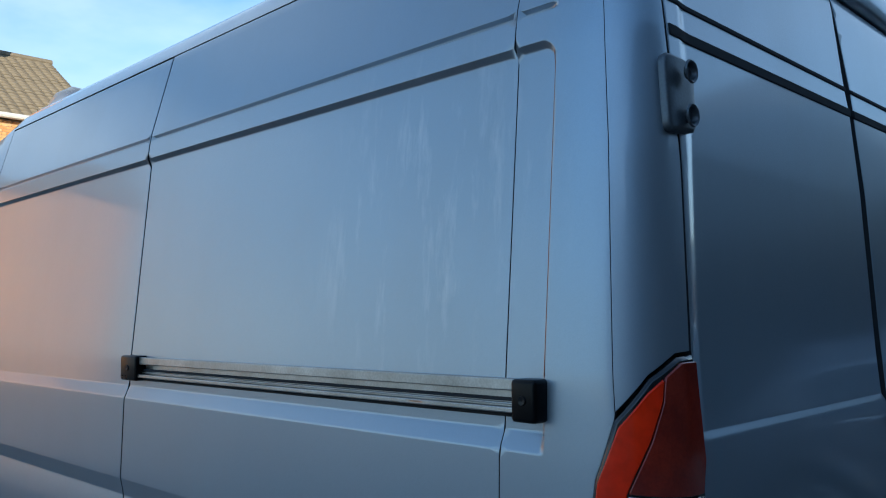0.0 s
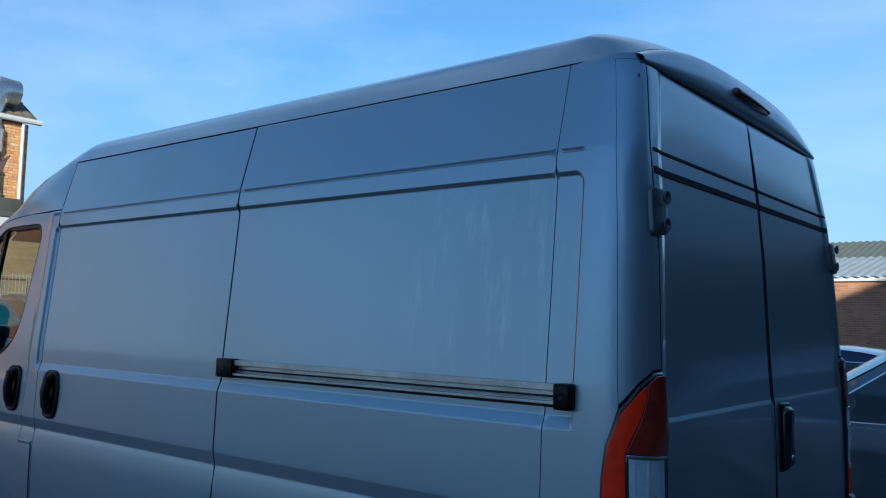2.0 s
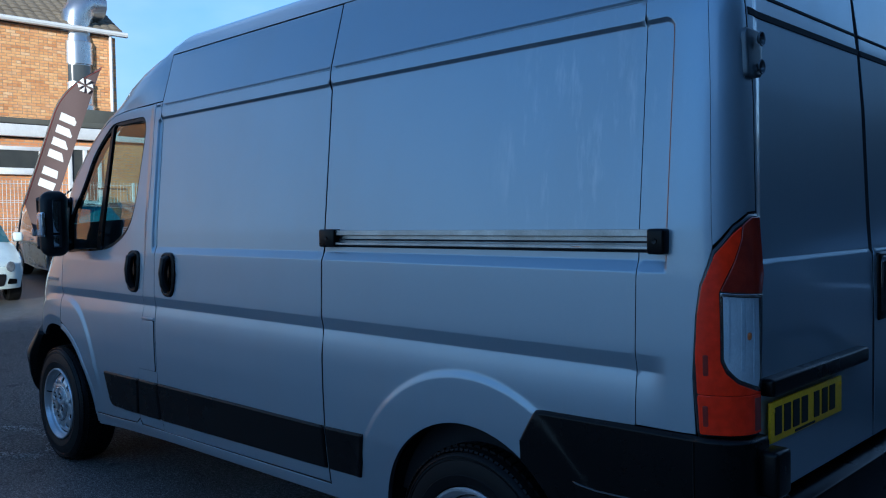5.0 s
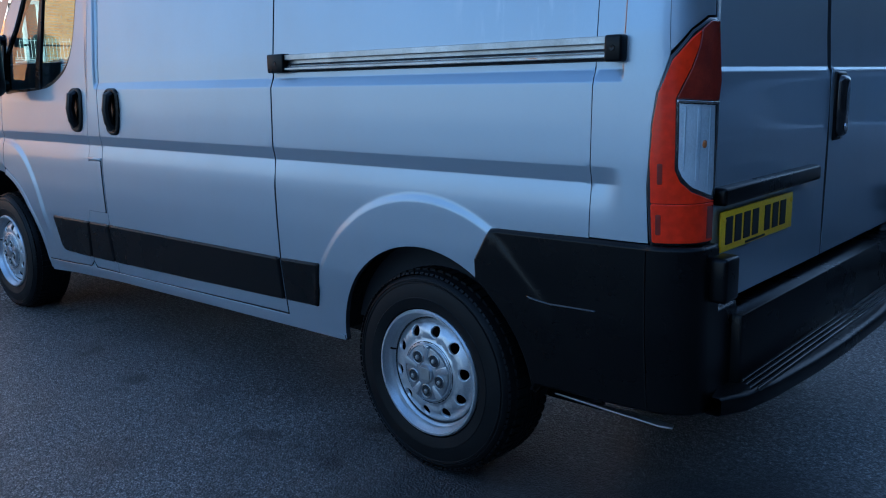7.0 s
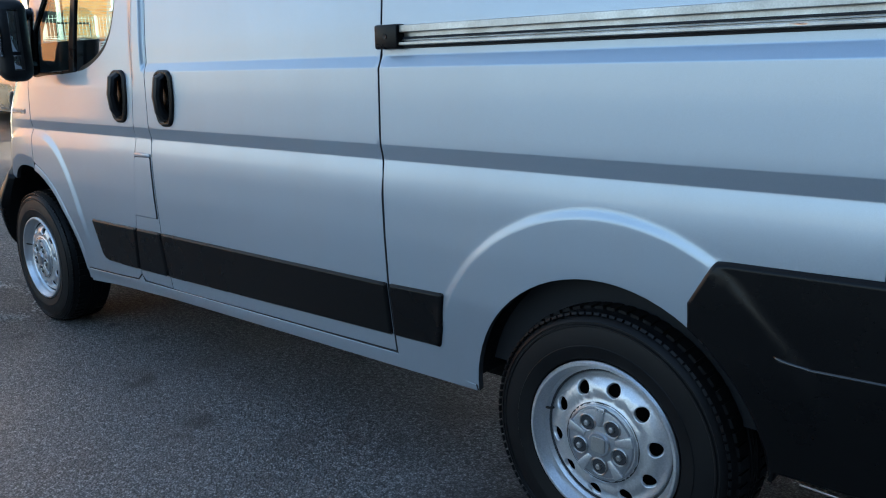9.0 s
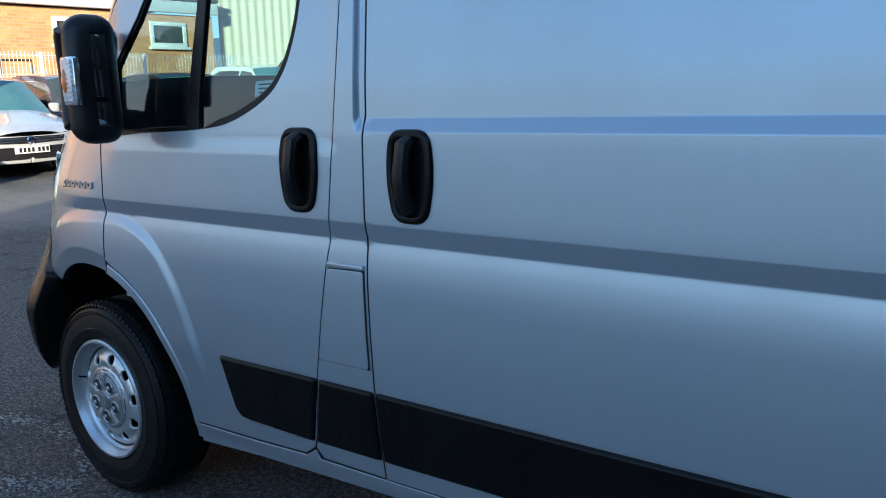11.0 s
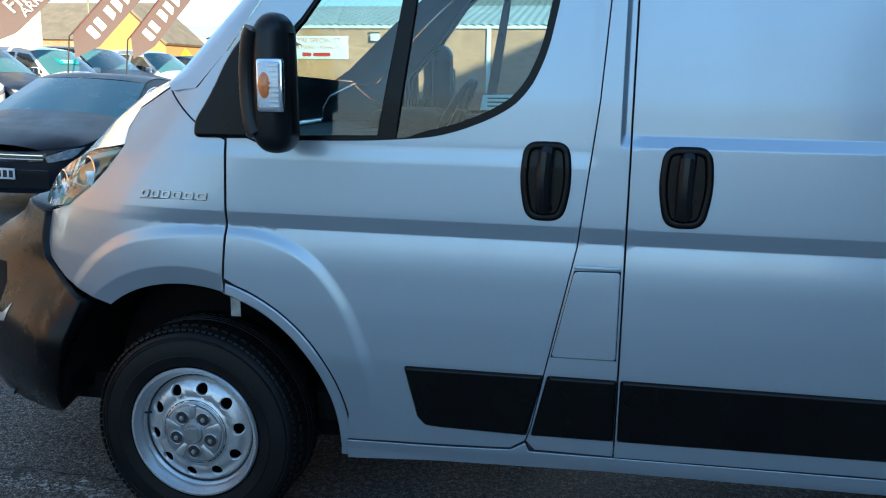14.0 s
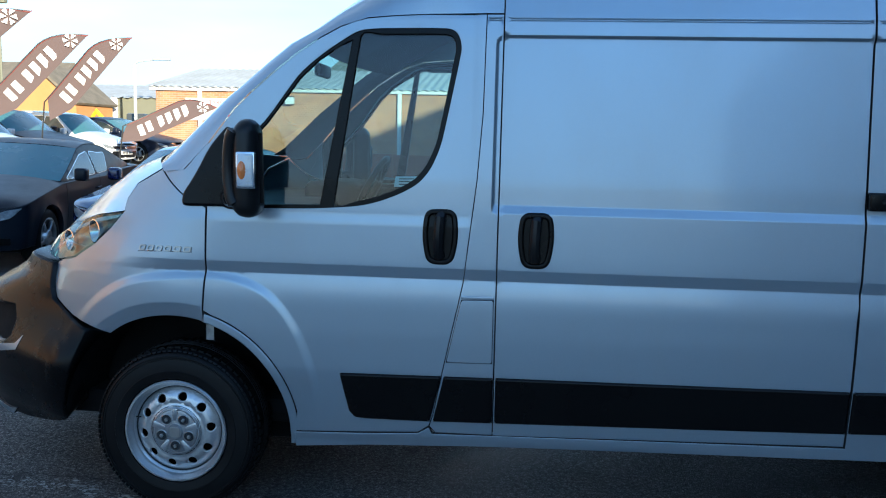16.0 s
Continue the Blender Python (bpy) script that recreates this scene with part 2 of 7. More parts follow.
M["dark"] = worn("underbody_dark", (0.006, 0.006, 0.0065), (0.012, 0.011, 0.010), 0.85, 0.0, 0.0, 8.0, 0.6, spec=0.2)
M["glass"] = glass_mat("window_glass", (0.58, 0.76, 0.78))
M["lens_glass"] = glass_mat("lens_glass", (0.96, 0.98, 0.98))
M["mirror"] = node_mat("mirror_glass", (0.75, 0.78, 0.8), 0.02, 1.0)[0]
M["hinge"] = worn("hinge_grey", (0.12, 0.135, 0.15), (0.18, 0.19, 0.20), 0.36, 0.5)
M["reflector"] = worn("lamp_reflector", (0.80, 0.82, 0.85), (0.60, 0.63, 0.67), 0.22, 0.05, 0.3, 18.0, 0.7)
M["red_lens"] = worn("red_lens", (1.0, 0.036, 0.004), (0.84, 0.022, 0.003), 0.16, 0.0, 0.12, 9.0, 0.6, fine=40.0, spec=0.3)
M["dark_red_lens"] = worn("dark_red_lens", (0.20, 0.016, 0.008), (0.34, 0.03, 0.012), 0.10, 0.0, 0.6, 14.0, 0.9)
M["clear_lens"] = worn("clear_lens", (0.74, 0.78, 0.83), (0.50, 0.55, 0.61), 0.12, 0.10, 0.8, 22.0, 0.8)
M["amber"] = node_mat("amber_lens", (0.75, 0.22, 0.05), 0.2, 0.0, 0.5)[0]
M["yellow"] = worn("plate_yellow", (1.0, 0.60, 0.004), (0.95, 0.55, 0.008), 0.38, 0.0, 0.0, 12.0, 0.3)
M["black"] = node_mat("lettering_black", (0.012, 0.012, 0.012), 0.5)[0]
M["white"] = worn("white_paint", (0.78, 0.78, 0.76), (0.6, 0.59, 0.56), 0.5, 0.0, 0.0, 5.0, 0.5)
M["interior"] = worn("cab_trim_grey", (0.035, 0.038, 0.042), (0.022, 0.023, 0.025), 0.75, 0.0, 0.0, 8.0, 0.6, 0.0006)
M["lining"] = worn("cab_lining", (0.022, 0.026, 0.031), (0.016, 0.018, 0.021), 0.85, 0.0, 0.0, 6.0, 0.5)
M["rust"] = worn("rust_seal", (0.45, 0.17, 0.08), (0.25, 0.09, 0.04), 0.7, 0.0, 0.0, 20.0, 0.7)
M["frost"] = worn("frosted_car_glass", (0.055, 0.16, 0.18), (0.10, 0.22, 0.24), 0.26, 0.0, 0.6, 1.6, 0.6, 0.0003, 300.0)
M["tint"] = worn("dark_car_glass", (0.02, 0.03, 0.034), (0.05, 0.065, 0.07), 0.10, 0.0, 0.6, 3.0, 0.6)


def car_paint(name, c, metal=0.35):
    return worn(name, c, tuple(min(1, a * 1.2 + 0.008) for a in c), 0.22, metal * 0.6, 0.9, 4.0, 0.6)


M["car_lamp"] = worn("car_lamp_lens", (0.34, 0.37, 0.40), (0.10, 0.11, 0.13), 0.10, 0.2, 0.8, 14.0, 0.9)
M["car_white"] = car_paint("car_white", (0.72, 0.73, 0.72), 0.0)
M["car_silver"] = car_paint("car_silver", (0.50, 0.51, 0.52), 0.5)
M["car_blue"] = car_paint("car_blue", (0.006, 0.011, 0.070))
M["car_navy"] = worn("car_navy", (0.008, 0.014, 0.034), (0.020, 0.026, 0.044), 0.42, 0.0, 0.15, 4.0, 0.6, spec=0.35)
M["car_grey"] = car_paint("car_grey", (0.17, 0.18, 0.20), 0.6)
M["car_dark"] = worn("car_dark", (0.006, 0.009, 0.016), (0.012, 0.016, 0.024), 0.36, 0.0, 0.08, 4.0, 0.6, spec=0.22)
M["car_mint"] = car_paint("car_mint", (0.66, 0.75, 0.72), 0.0)
M["window_cloth"] = worn("dark_fabric_roof", (0.03, 0.028, 0.026), (0.05, 0.045, 0.04), 0.85, 0, 0, 12.0, 0.6)
M["teal_card"] = node_mat("teal_card", (0.02, 0.40, 0.38), 0.6)[0]

# ---- shape tools ----
from mathutils import geometry


def mesh_of(name, verts, faces, material, normals=None, smooth=True):
    me = bpy.data.meshes.new(name)
    me.from_pydata([tuple(map(float, v)) for v in verts], [], faces)
    me.update()
    if smooth:
        me.shade_smooth()
    if normals is not None:
        me.normals_split_custom_set_from_vertices([tuple(map(float, n)) for n in normals])
    me.materials.append(material)
    return me


def part(name, shape, material, parent=None, label=""):
    """Links a bmesh, or a mesh, as one object under a thing or a part."""
    if isinstance(shape, bmesh.types.BMesh):
        me = bpy.data.meshes.new(name)
        shape.to_mesh(me)
        shape.free()
        me.materials.append(material)
    else:
        me = shape
    ob = new(name, me)
    if parent is not None:
        ob.parent = parent
    if label:
        ob["label"] = label
    return ob


def thing(name, label, category, group="", m=None, kind=""):
    ob = new(name)
    if m is not None:
        ob.matrix_world = m
    return tagged(ob, label, category, group, kind)


def smooth_bm(bm, sharp=35):
    for f in bm.faces:
        f.smooth = True
    for e in bm.edges:
        if len(e.link_faces) == 2 and e.calc_face_angle(0) > radians(sharp):
            e.smooth = False
    return bm


def box(x0, x1, y0, y1, z0, z1, bev=0.0, seg=2):
    bm = bmesh.new()
    bmesh.ops.create_cube(bm, size=1.0, matrix=Matrix.LocRotScale(((x0 + x1) / 2, (y0 + y1) / 2, (z0 + z1) / 2), None, (abs(x1 - x0), abs(y1 - y0), abs(z1 - z0))))
    if bev:
        bmesh.ops.bevel(bm, geom=bm.edges[:], offset=bev, segments=seg, affect="EDGES", profile=0.5)
    return smooth_bm(bm) if bev else bm


def tube(points, r, n=8, cap=True):
    """A round bar along points; r a number or one for each point."""
    pts = [Vector(p) for p in points]
    rs = [r] * len(pts) if isinstance(r, (int, float)) else list(r)
    bm, rings = bmesh.new(), []
    side = None
    for i, p in enumerate(pts):
        d = (pts[min(i + 1, len(pts) - 1)] - pts[max(i - 1, 0)]).normalized()
        if side is None:
            side = d.orthogonal().normalized()
        side = (side - d * side.dot(d)).normalized()
        up = d.cross(side)
        rings.append([bm.verts.new(p + (side * math.cos(a) + up * math.sin(a)) * rs[i]) for a in (2 * math.pi * k / n for k in range(n))])
    for a, b in zip(rings, rings[1:]):
        for k in range(n):
            bm.faces.new((a[k], a[(k + 1) % n], b[(k + 1) % n], b[k]))
    if cap:
        bm.faces.new(rings[0][::-1])
        bm.faces.new(rings[-1])
    bmesh.ops.recalc_face_normals(bm, faces=bm.faces[:])
    return smooth_bm(bm)


def lathe(profile, n=48, axis="y", close=False):
    """Turns (radius, along) round an axis."""
    bm, rings = bmesh.new(), []
    for r, h in profile:
        ring = []
        for k in range(n):
            a = 2 * math.pi * k / n
            c, s = r * math.cos(a), r * math.sin(a)
            ring.append(bm.verts.new({"y": (c, h, s), "z": (c, s, h), "x": (h, c, s)}[axis]))
        rings.append(ring)
    pairs = list(zip(rings, rings[1:])) + ([(rings[-1], rings[0])] if close else [])
    for a, b in pairs:
        for k in range(n):
            bm.faces.new((a[k], a[(k + 1) % n], b[(k + 1) % n], b[k]))
    bmesh.ops.remove_doubles(bm, verts=bm.verts[:], dist=1e-5)
    bmesh.ops.recalc_face_normals(bm, faces=bm.faces[:])
    return smooth_bm(bm, 30)


def prism(outline, y0, y1, plane="xz", bev=0.0):
    """A flat outline given a thickness."""
    def at3(a, b, d):
        return {"xz": (a, d, b), "yz": (d, a, b), "xy": (a, b, d)}[plane]
    bm = bmesh.new()
    f0 = bm.faces.new([bm.verts.new(at3(a, b, y0)) for a, b in outline])
    f1 = bm.faces.new([bm.verts.new(at3(a, b, y1)) for a, b in outline][::-1])
    n = len(outline)
    bm.verts.ensure_lookup_table()
    v = bm.verts
    for i in range(n):
        j = (i + 1) % n
        bm.faces.new((v[j], v[i], v[2 * n - 1 - i], v[2 * n - 1 - j])) if False else bm.faces.new((v[i], v[j], v[n + j], v[n + i]))
    bmesh.ops.recalc_face_normals(bm, faces=bm.faces[:])
    if bev:
        bmesh.ops.bevel(bm, geom=[e for e in bm.edges if e.calc_face_angle(0) > 0.5], offset=bev, segments=2, affect="EDGES", profile=0.5)
        smooth_bm(bm, 40)
    return bm


def inside(px, py, poly):
    """Which of the points lie in the polygon."""
    poly = np.asarray(poly, float)
    res = np.zeros(len(px), bool)
    j = len(poly) - 1
    for i in range(len(poly)):
        (xi, yi), (xj, yj) = poly[i], poly[j]
        hit = ((yi > py) != (yj > py)) & (px < (xj - xi) * (py - yi) / (yj - yi + 1e-12) + xi)
        res ^= hit
        j = i
    return res


def edge_distance(px, py, poly):
    best = np.full(len(px), 9.0)
    poly = np.asarray(poly, float)
    for a, b in zip(poly, np.roll(poly, -1, 0)):
        d = b - a
        k = np.clip(((px - a[0]) * d[0] + (py - a[1]) * d[1]) / (d @ d + 1e-12), 0, 1)
        best = np.minimum(best, np.hypot(px - a[0] - k * d[0], py - a[1] - k * d[1]))
    return best


def resample(poly, step):
    out = []
    for a, b in zip(poly, list(poly[1:]) + [poly[0]]):
        n = max(1, int(math.ceil(math.hypot(b[0] - a[0], b[1] - a[1]) / step)))
        out += [(a[0] + (b[0] - a[0]) * k / n, a[1] + (b[1] - a[1]) * k / n) for k in range(n)]
    return out


def area2(poly):
    p = np.asarray(poly)
    q = np.roll(p, -1, 0)
    return float((p[:, 0] * q[:, 1] - q[:, 0] * p[:, 1]).sum() / 2)


def offset(poly, d):
    """The outline moved inwards by d."""
    p = np.asarray(poly, float)
    s = 1.0 if area2(p) > 0 else -1.0
    a, b = p - np.roll(p, 1, 0), np.roll(p, -1, 0) - p
    a /= np.linalg.norm(a, axis=1)[:, None] + 1e-12
    b /= np.linalg.norm(b, axis=1)[:, None] + 1e-12
    na, nb = np.stack([-a[:, 1], a[:, 0]], 1) * s, np.stack([-b[:, 1], b[:, 0]], 1) * s
    m = na + nb
    m /= np.maximum((m * na).sum(1), 0.35)[:, None] * 1.0
    return (p + m * d).tolist()


def rounded(poly, r, n=4):
    """Rounds the corners of an outline; r a number, or one for each corner."""
    rs = [r] * len(poly) if isinstance(r, (int, float)) else r
    out = []
    for i, p in enumerate(poly):
        p, a, b = Vector(p), Vector(poly[i - 1]), Vector(poly[(i + 1) % len(poly)])
        k = min(rs[i], (a - p).length * 0.48, (b - p).length * 0.48)
        if k <= 0:
            out.append(tuple(p))
            continue
        s, e = p + (a - p).normalized() * k, p + (b - p).normalized() * k
        for q in range(n + 1):
            t = q / n
            out.append(tuple(s * (1 - t) ** 2 + p * 2 * t * (1 - t) + e * t * t))
    return out


def skin(name, surf, outline, material, holes=(), us=(), vs=(), step=0.025, gap=0.0014, edge=0.0016, drop=0.0013, flange=0.02, lift=0.0, extra=(), mirror=False):
    """A sheet cut from the surface surf(u, v) along an outline, with rounded, turned-in rims. Returns a mesh."""
    outline = [tuple(p) for p in outline]
    if gap:
        outline = offset(outline, gap)
    rim = resample(outline, step)
    inner = offset(rim, edge)
    hole_rims = [resample(h, step) for h in holes]
    hole_in = [offset(h, -edge) for h in hole_rims]
    lo, hi = np.min(rim, 0), np.max(rim, 0)
    gu = np.unique(np.round(np.concatenate([np.arange(lo[0], hi[0], step), [u for u in us if lo[0] < u < hi[0]]]), 4))
    gv = np.unique(np.round(np.concatenate([np.arange(lo[1], hi[1], step), [v for v in vs if lo[1] < v < hi[1]]]), 4))
    U, V = [a.ravel() for a in np.meshgrid(gu, gv)]
    if len(extra):
        ex = np.asarray(extra, float)
        clear = np.array([np.hypot(ex[:, 0] - a, ex[:, 1] - b).min() > step * 0.62 for a, b in zip(U, V)])
        U, V = np.concatenate([U[clear], ex[:, 0]]), np.concatenate([V[clear], ex[:, 1]])
    keep = inside(U, V, inner) & (edge_distance(U, V, inner) > step * 0.3)
    for h in hole_in:
        keep &= ~inside(U, V, h) & (edge_distance(U, V, h) > step * 0.3)
    loops = [inner] + hole_in
    pts, edges = [], []
    for lp in loops:
        n0 = len(pts)
        pts += [tuple(p) for p in lp]
        edges += [(n0 + i, n0 + (i + 1) % len(lp)) for i in range(len(lp))]
    pts += list(zip(U[keep].tolist(), V[keep].tolist()))
    res = geometry.delaunay_2d_cdt([Vector(p) for p in pts], edges, [], 0, 1e-7)
    q = np.array([tuple(v) for v in res[0]])
    tris = np.array([f for f in res[2] if len(f) == 3])
    cen = q[tris].mean(1)
    ok = inside(cen[:, 0], cen[:, 1], inner)
    for h in hole_in:
        ok &= ~inside(cen[:, 0], cen[:, 1], h)
    tris = tris[ok]

    def place(uv, depth):
        uv = np.asarray(uv, float)
        p = surf(uv[:, 0], uv[:, 1])
        e = 1e-3
        du = surf(uv[:, 0] + e, uv[:, 1]) - surf(uv[:, 0] - e, uv[:, 1])
        dv = surf(uv[:, 0], uv[:, 1] + e) - surf(uv[:, 0], uv[:, 1] - e)
        n = np.cross(du, dv)
        n /= np.linalg.norm(n, axis=1)[:, None] + 1e-12
        return p - n * (depth - lift), n, du, dv

    v3, nn, _, _ = place(q, 0.0)
    verts, norms, faces, deep = list(v3), list(nn), [], []
    for a, b, c in tris:
        g = np.cross(v3[b] - v3[a], v3[c] - v3[a])
        faces.append((int(a), int(b), int(c)) if g @ nn[a] > 0 else (int(a), int(c), int(b)))
    for rim2, in2 in [(rim, inner)] + list(zip(hole_rims, hole_in)):
        m = len(rim2)
        p0, n0, du, dv = place(in2, 0.0)
        p1, n1, _, _ = place(rim2, drop)
        p2, _, _, _ = place(rim2, drop + flange)
        out = p1 + n1 * drop - p0
        out /= np.linalg.norm(out, axis=1)[:, None] + 1e-12
        k = len(verts)
        verts += list(p0) + list(p1) + list(p2)
        norms += list(n0) + list((out + n1 * 0.6)) + list(out)
        for i in range(m):
            j = (i + 1) % m
            for s in (0, m):
                quad = (k + s + i, k + s + j, k + s + m + j, k + s + m + i)
                w = np.cross(verts[quad[1]] - verts[quad[0]], verts[quad[3]] - verts[quad[0]])
                if s:
                    deep.append(len(faces))
                faces.append(quad if w @ (out[i] + n1[i] * 0.3) > 0 else quad[::-1])
    verts, norms = np.array(verts), np.array(norms)
    norms /= np.linalg.norm(norms, axis=1)[:, None] + 1e-12
    if mirror:
        verts, norms, faces = verts * (1, -1, 1), norms * (1, -1, 1), [f[::-1] for f in faces]
    me = mesh_of(name, verts, faces, material, norms)
    if material.name == "silver_paint":
        me.materials.append(M["seam"])
        for i in deep:
            me.polygons[i].material_index = 1
    return me


def flipped(me):
    """A copy of a mesh, mirrored across the car's middle."""
    v = np.empty(len(me.vertices) * 3)
    me.vertices.foreach_get("co", v)
    v = v.reshape(-1, 3) * (1, -1, 1)
    faces = [tuple(p.vertices)[::-1] for p in me.polygons]
    out = mesh_of(me.name, v, faces, me.materials[0])
    for extra in list(me.materials)[1:]:
        out.materials.append(extra)
    for a, b in zip(out.polygons, me.polygons):
        a.material_index = b.material_index
    return out


def loft(rows, material=None, name="loft", closed=False):
    """A mesh over rows of points of one length."""
    n = len(rows[0])
    verts = [p for r in rows for p in r]
    faces = []
    for i in range(len(rows) - 1):
        for k in range(n if closed else n - 1):
            j = (k + 1) % n
            faces.append((i * n + k, i * n + j, (i + 1) * n + j, (i + 1) * n + k))
    return mesh_of(name, verts, faces, material)


def words(text, size, m, material, parent, name="lettering", depth=0.003, stretch=1.0, label=""):
    """Raised lettering in the built-in font, centred on m."""
    cu = bpy.data.curves.new(name, "FONT")
    cu.body, cu.size, cu.extrude, cu.align_x, cu.align_y = text, size, depth, "CENTER", "CENTER"
    tmp = bpy.data.objects.new(name, cu)
    scene.collection.objects.link(tmp)
    dg = bpy.context.evaluated_depsgraph_get()
    me = bpy.data.meshes.new_from_object(tmp.evaluated_get(dg))
    bpy.data.objects.remove(tmp)
    bpy.data.curves.remove(cu)
    me.transform(m @ Matrix.Diagonal((stretch, 1, 1, 1)))
    me.materials.clear()
    me.materials.append(material)
    ob = new(name, me)
    ob.parent = parent
    if label:
        ob["label"] = label
    return ob

def letters(ob):
    """Splits lettering into one object for each letter."""
    bm = bmesh.new()
    bm.from_mesh(ob.data)
    rest, parent, material = set(bm.verts), ob.parent, ob.data.materials[0]
    for v0 in list(bm.verts):
        if v0 not in rest:
            continue
        group, todo = {v0}, [v0]
        while todo:
            for e in todo.pop().link_edges:
                for v in e.verts:
                    if v not in group:
                        group.add(v)
                        todo.append(v)
        rest -= group
        order = {v: i for i, v in enumerate(group)}
        faces = [tuple(order[v] for v in f.verts) for f in bm.faces if f.verts[0] in group]
        part("letter", mesh_of("letter", [tuple(v.co) for v in order], faces, material, smooth=False), None, parent)
    bm.free()
    bpy.data.objects.remove(ob)


# ---- ground: asphalt that rises gently ahead of the van ----
def ground_z(x, y):
    s = -0.95 * np.asarray(x, float) + 0.30 * np.asarray(y, float) - 6.0
    return 0.052 * np.log1p(np.exp(np.clip(s * 1.2, -30, 60))) / 1.2 * np.exp(-np.clip(s - 12, 0, 400) / 40)


def ground_sheet():
    near = np.concatenate([np.linspace(-900, -60, 14), np.linspace(-50, -16, 18), np.linspace(-15, 15, 61), np.linspace(16, 50, 18), np.linspace(60, 900, 14)])
    X, Y = np.meshgrid(near, near)
    Z = ground_z(X, Y)
    n = len(near)
    faces = [(j * n + i, j * n + i + 1, (j + 1) * n + i + 1, (j + 1) * n + i) for j in range(n - 1) for i in range(n - 1)]
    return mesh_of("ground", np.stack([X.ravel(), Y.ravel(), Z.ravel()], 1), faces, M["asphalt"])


tagged(new("ground", ground_sheet()), "dark worn asphalt yard with damp stains, patches and painted shade at the van's rear", "ground", kind="structure")


def worn_line(name, pts, width, n, label, seed):
    """Worn road paint: many small flecks along a line, lying on the asphalt."""
    rnd = random.Random(seed)
    verts, faces = [], []
    for _ in range(n):
        k = rnd.random() * (len(pts) - 1)
        i = min(int(k), len(pts) - 2)
        f = k - i
        a, b = Vector(pts[i]), Vector(pts[i + 1])
        d = (b - a).normalized()
        c = a.lerp(b, f) + Vector((-d.y, d.x)) * rnd.gauss(0, width * 0.32)
        r = rnd.uniform(0.002, 0.007) * (1.0 if rnd.random() < 0.95 else 2.0)
        m = rnd.randint(5, 8)
        b0 = len(verts)
        for q in range(m):
            an = 2 * math.pi * q / m
            rr = r * rnd.uniform(0.5, 1.2)
            x, y = c.x + rr * 1.6 * math.cos(an) * abs(d.x) + rr * math.cos(an) * abs(d.y), c.y + rr * math.sin(an)
            verts.append((x, y, float(ground_z(x, y)) + 0.004))
        faces.append(tuple(range(b0, b0 + m)))
    ob = part(name, mesh_of(name, verts, faces, M["road_paint"], smooth=False), None)
    return tagged(ob, label, "road marking", kind="stuff")


def solid_line(pts, width, label):
    rows = []
    for i, p in enumerate(pts):
        a, b = Vector(pts[max(i - 1, 0)]), Vector(pts[min(i + 1, len(pts) - 1)])
        d = (b - a).normalized()
        s = Vector((-d.y, d.x)) * width / 2
        rows.append([(p[0] + s.x * k, p[1] + s.y * k, float(ground_z(p[0] + s.x * k, p[1] + s.y * k)) + 0.004) for k in (-1, 1)])
    return tagged(part("paint_line", loft(rows, M["road_paint"], "paint_line"), None), label, "road marking", kind="structure")


# worn bay marks
M["road_paint"] = worn("road_paint", (0.50, 0.49, 0.46), (0.12, 0.12, 0.115), 0.8, 0, 0, 9.0, 1.0)

worn_line("worn_paint", [(-1.75, -1.25), (-1.40, -1.11), (-1.09, -0.92), (-0.84, -0.84), (-0.50, -0.86), (-0.22, -0.98)], 0.085, 520, "worn white paint mark on the asphalt", 11)
worn_line("worn_paint", [(-0.62, -1.30), (-0.45, -1.25), (-0.28, -1.17), (-0.15, -1.08)], 0.10, 300, "worn white paint mark beside the front wheel", 14)
worn_line("worn_paint", [(-5.9, 1.7), (-6.0, 2.6)], 0.10, 90, "worn white bay line on the asphalt", 12)
worn_line("worn_paint", [(-10.2, 3.4), (-10.3, 5.5)], 0.12, 120, "worn white bay line on the asphalt", 13)
solid_line([(-5.75, 3.0), (-5.65, 3.5), (-5.52, 4.0)], 0.08, "faded white bay line on the asphalt")
solid_line([(-5.62, 1.75), (-5.48, 2.3), (-5.32, 2.9)], 0.07, "faded white bay line on the asphalt")


def cracks(name, starts, label, seed):
    """Thin dark cracks wandering over the asphalt."""
    rnd = random.Random(seed)
    verts, faces = [], []
    for x, y, a, n in starts:
        w, a0 = 0.004, a
        for k in range(n):
            x2, y2 = x + 0.05 * math.cos(a), y + 0.05 * math.sin(a)
            s = Vector((-math.sin(a), math.cos(a))) * w * rnd.uniform(0.3, 1.0)
            b0 = len(verts)
            verts += [(x - s.x, y - s.y, float(ground_z(x, y)) + 0.004), (x2 - s.x, y2 - s.y, float(ground_z(x2, y2)) + 0.004), (x2 + s.x, y2 + s.y, float(ground_z(x2, y2)) + 0.004), (x + s.x, y + s.y, float(ground_z(x, y)) + 0.004)]
            faces.append((b0, b0 + 1, b0 + 2, b0 + 3))
            x, y, a = x2, y2, a0 + (a - a0) * 0.8 + rnd.gauss(0, 0.22)
    ob = part(name, mesh_of(name, verts, faces, M["crack"], smooth=False), None)
    return tagged(ob, label, "ground", kind="stuff")


M["crack"] = worn("crack", (0.014, 0.014, 0.015), (0.025, 0.025, 0.026), 0.9, 0, 0, 20.0, 0.6)
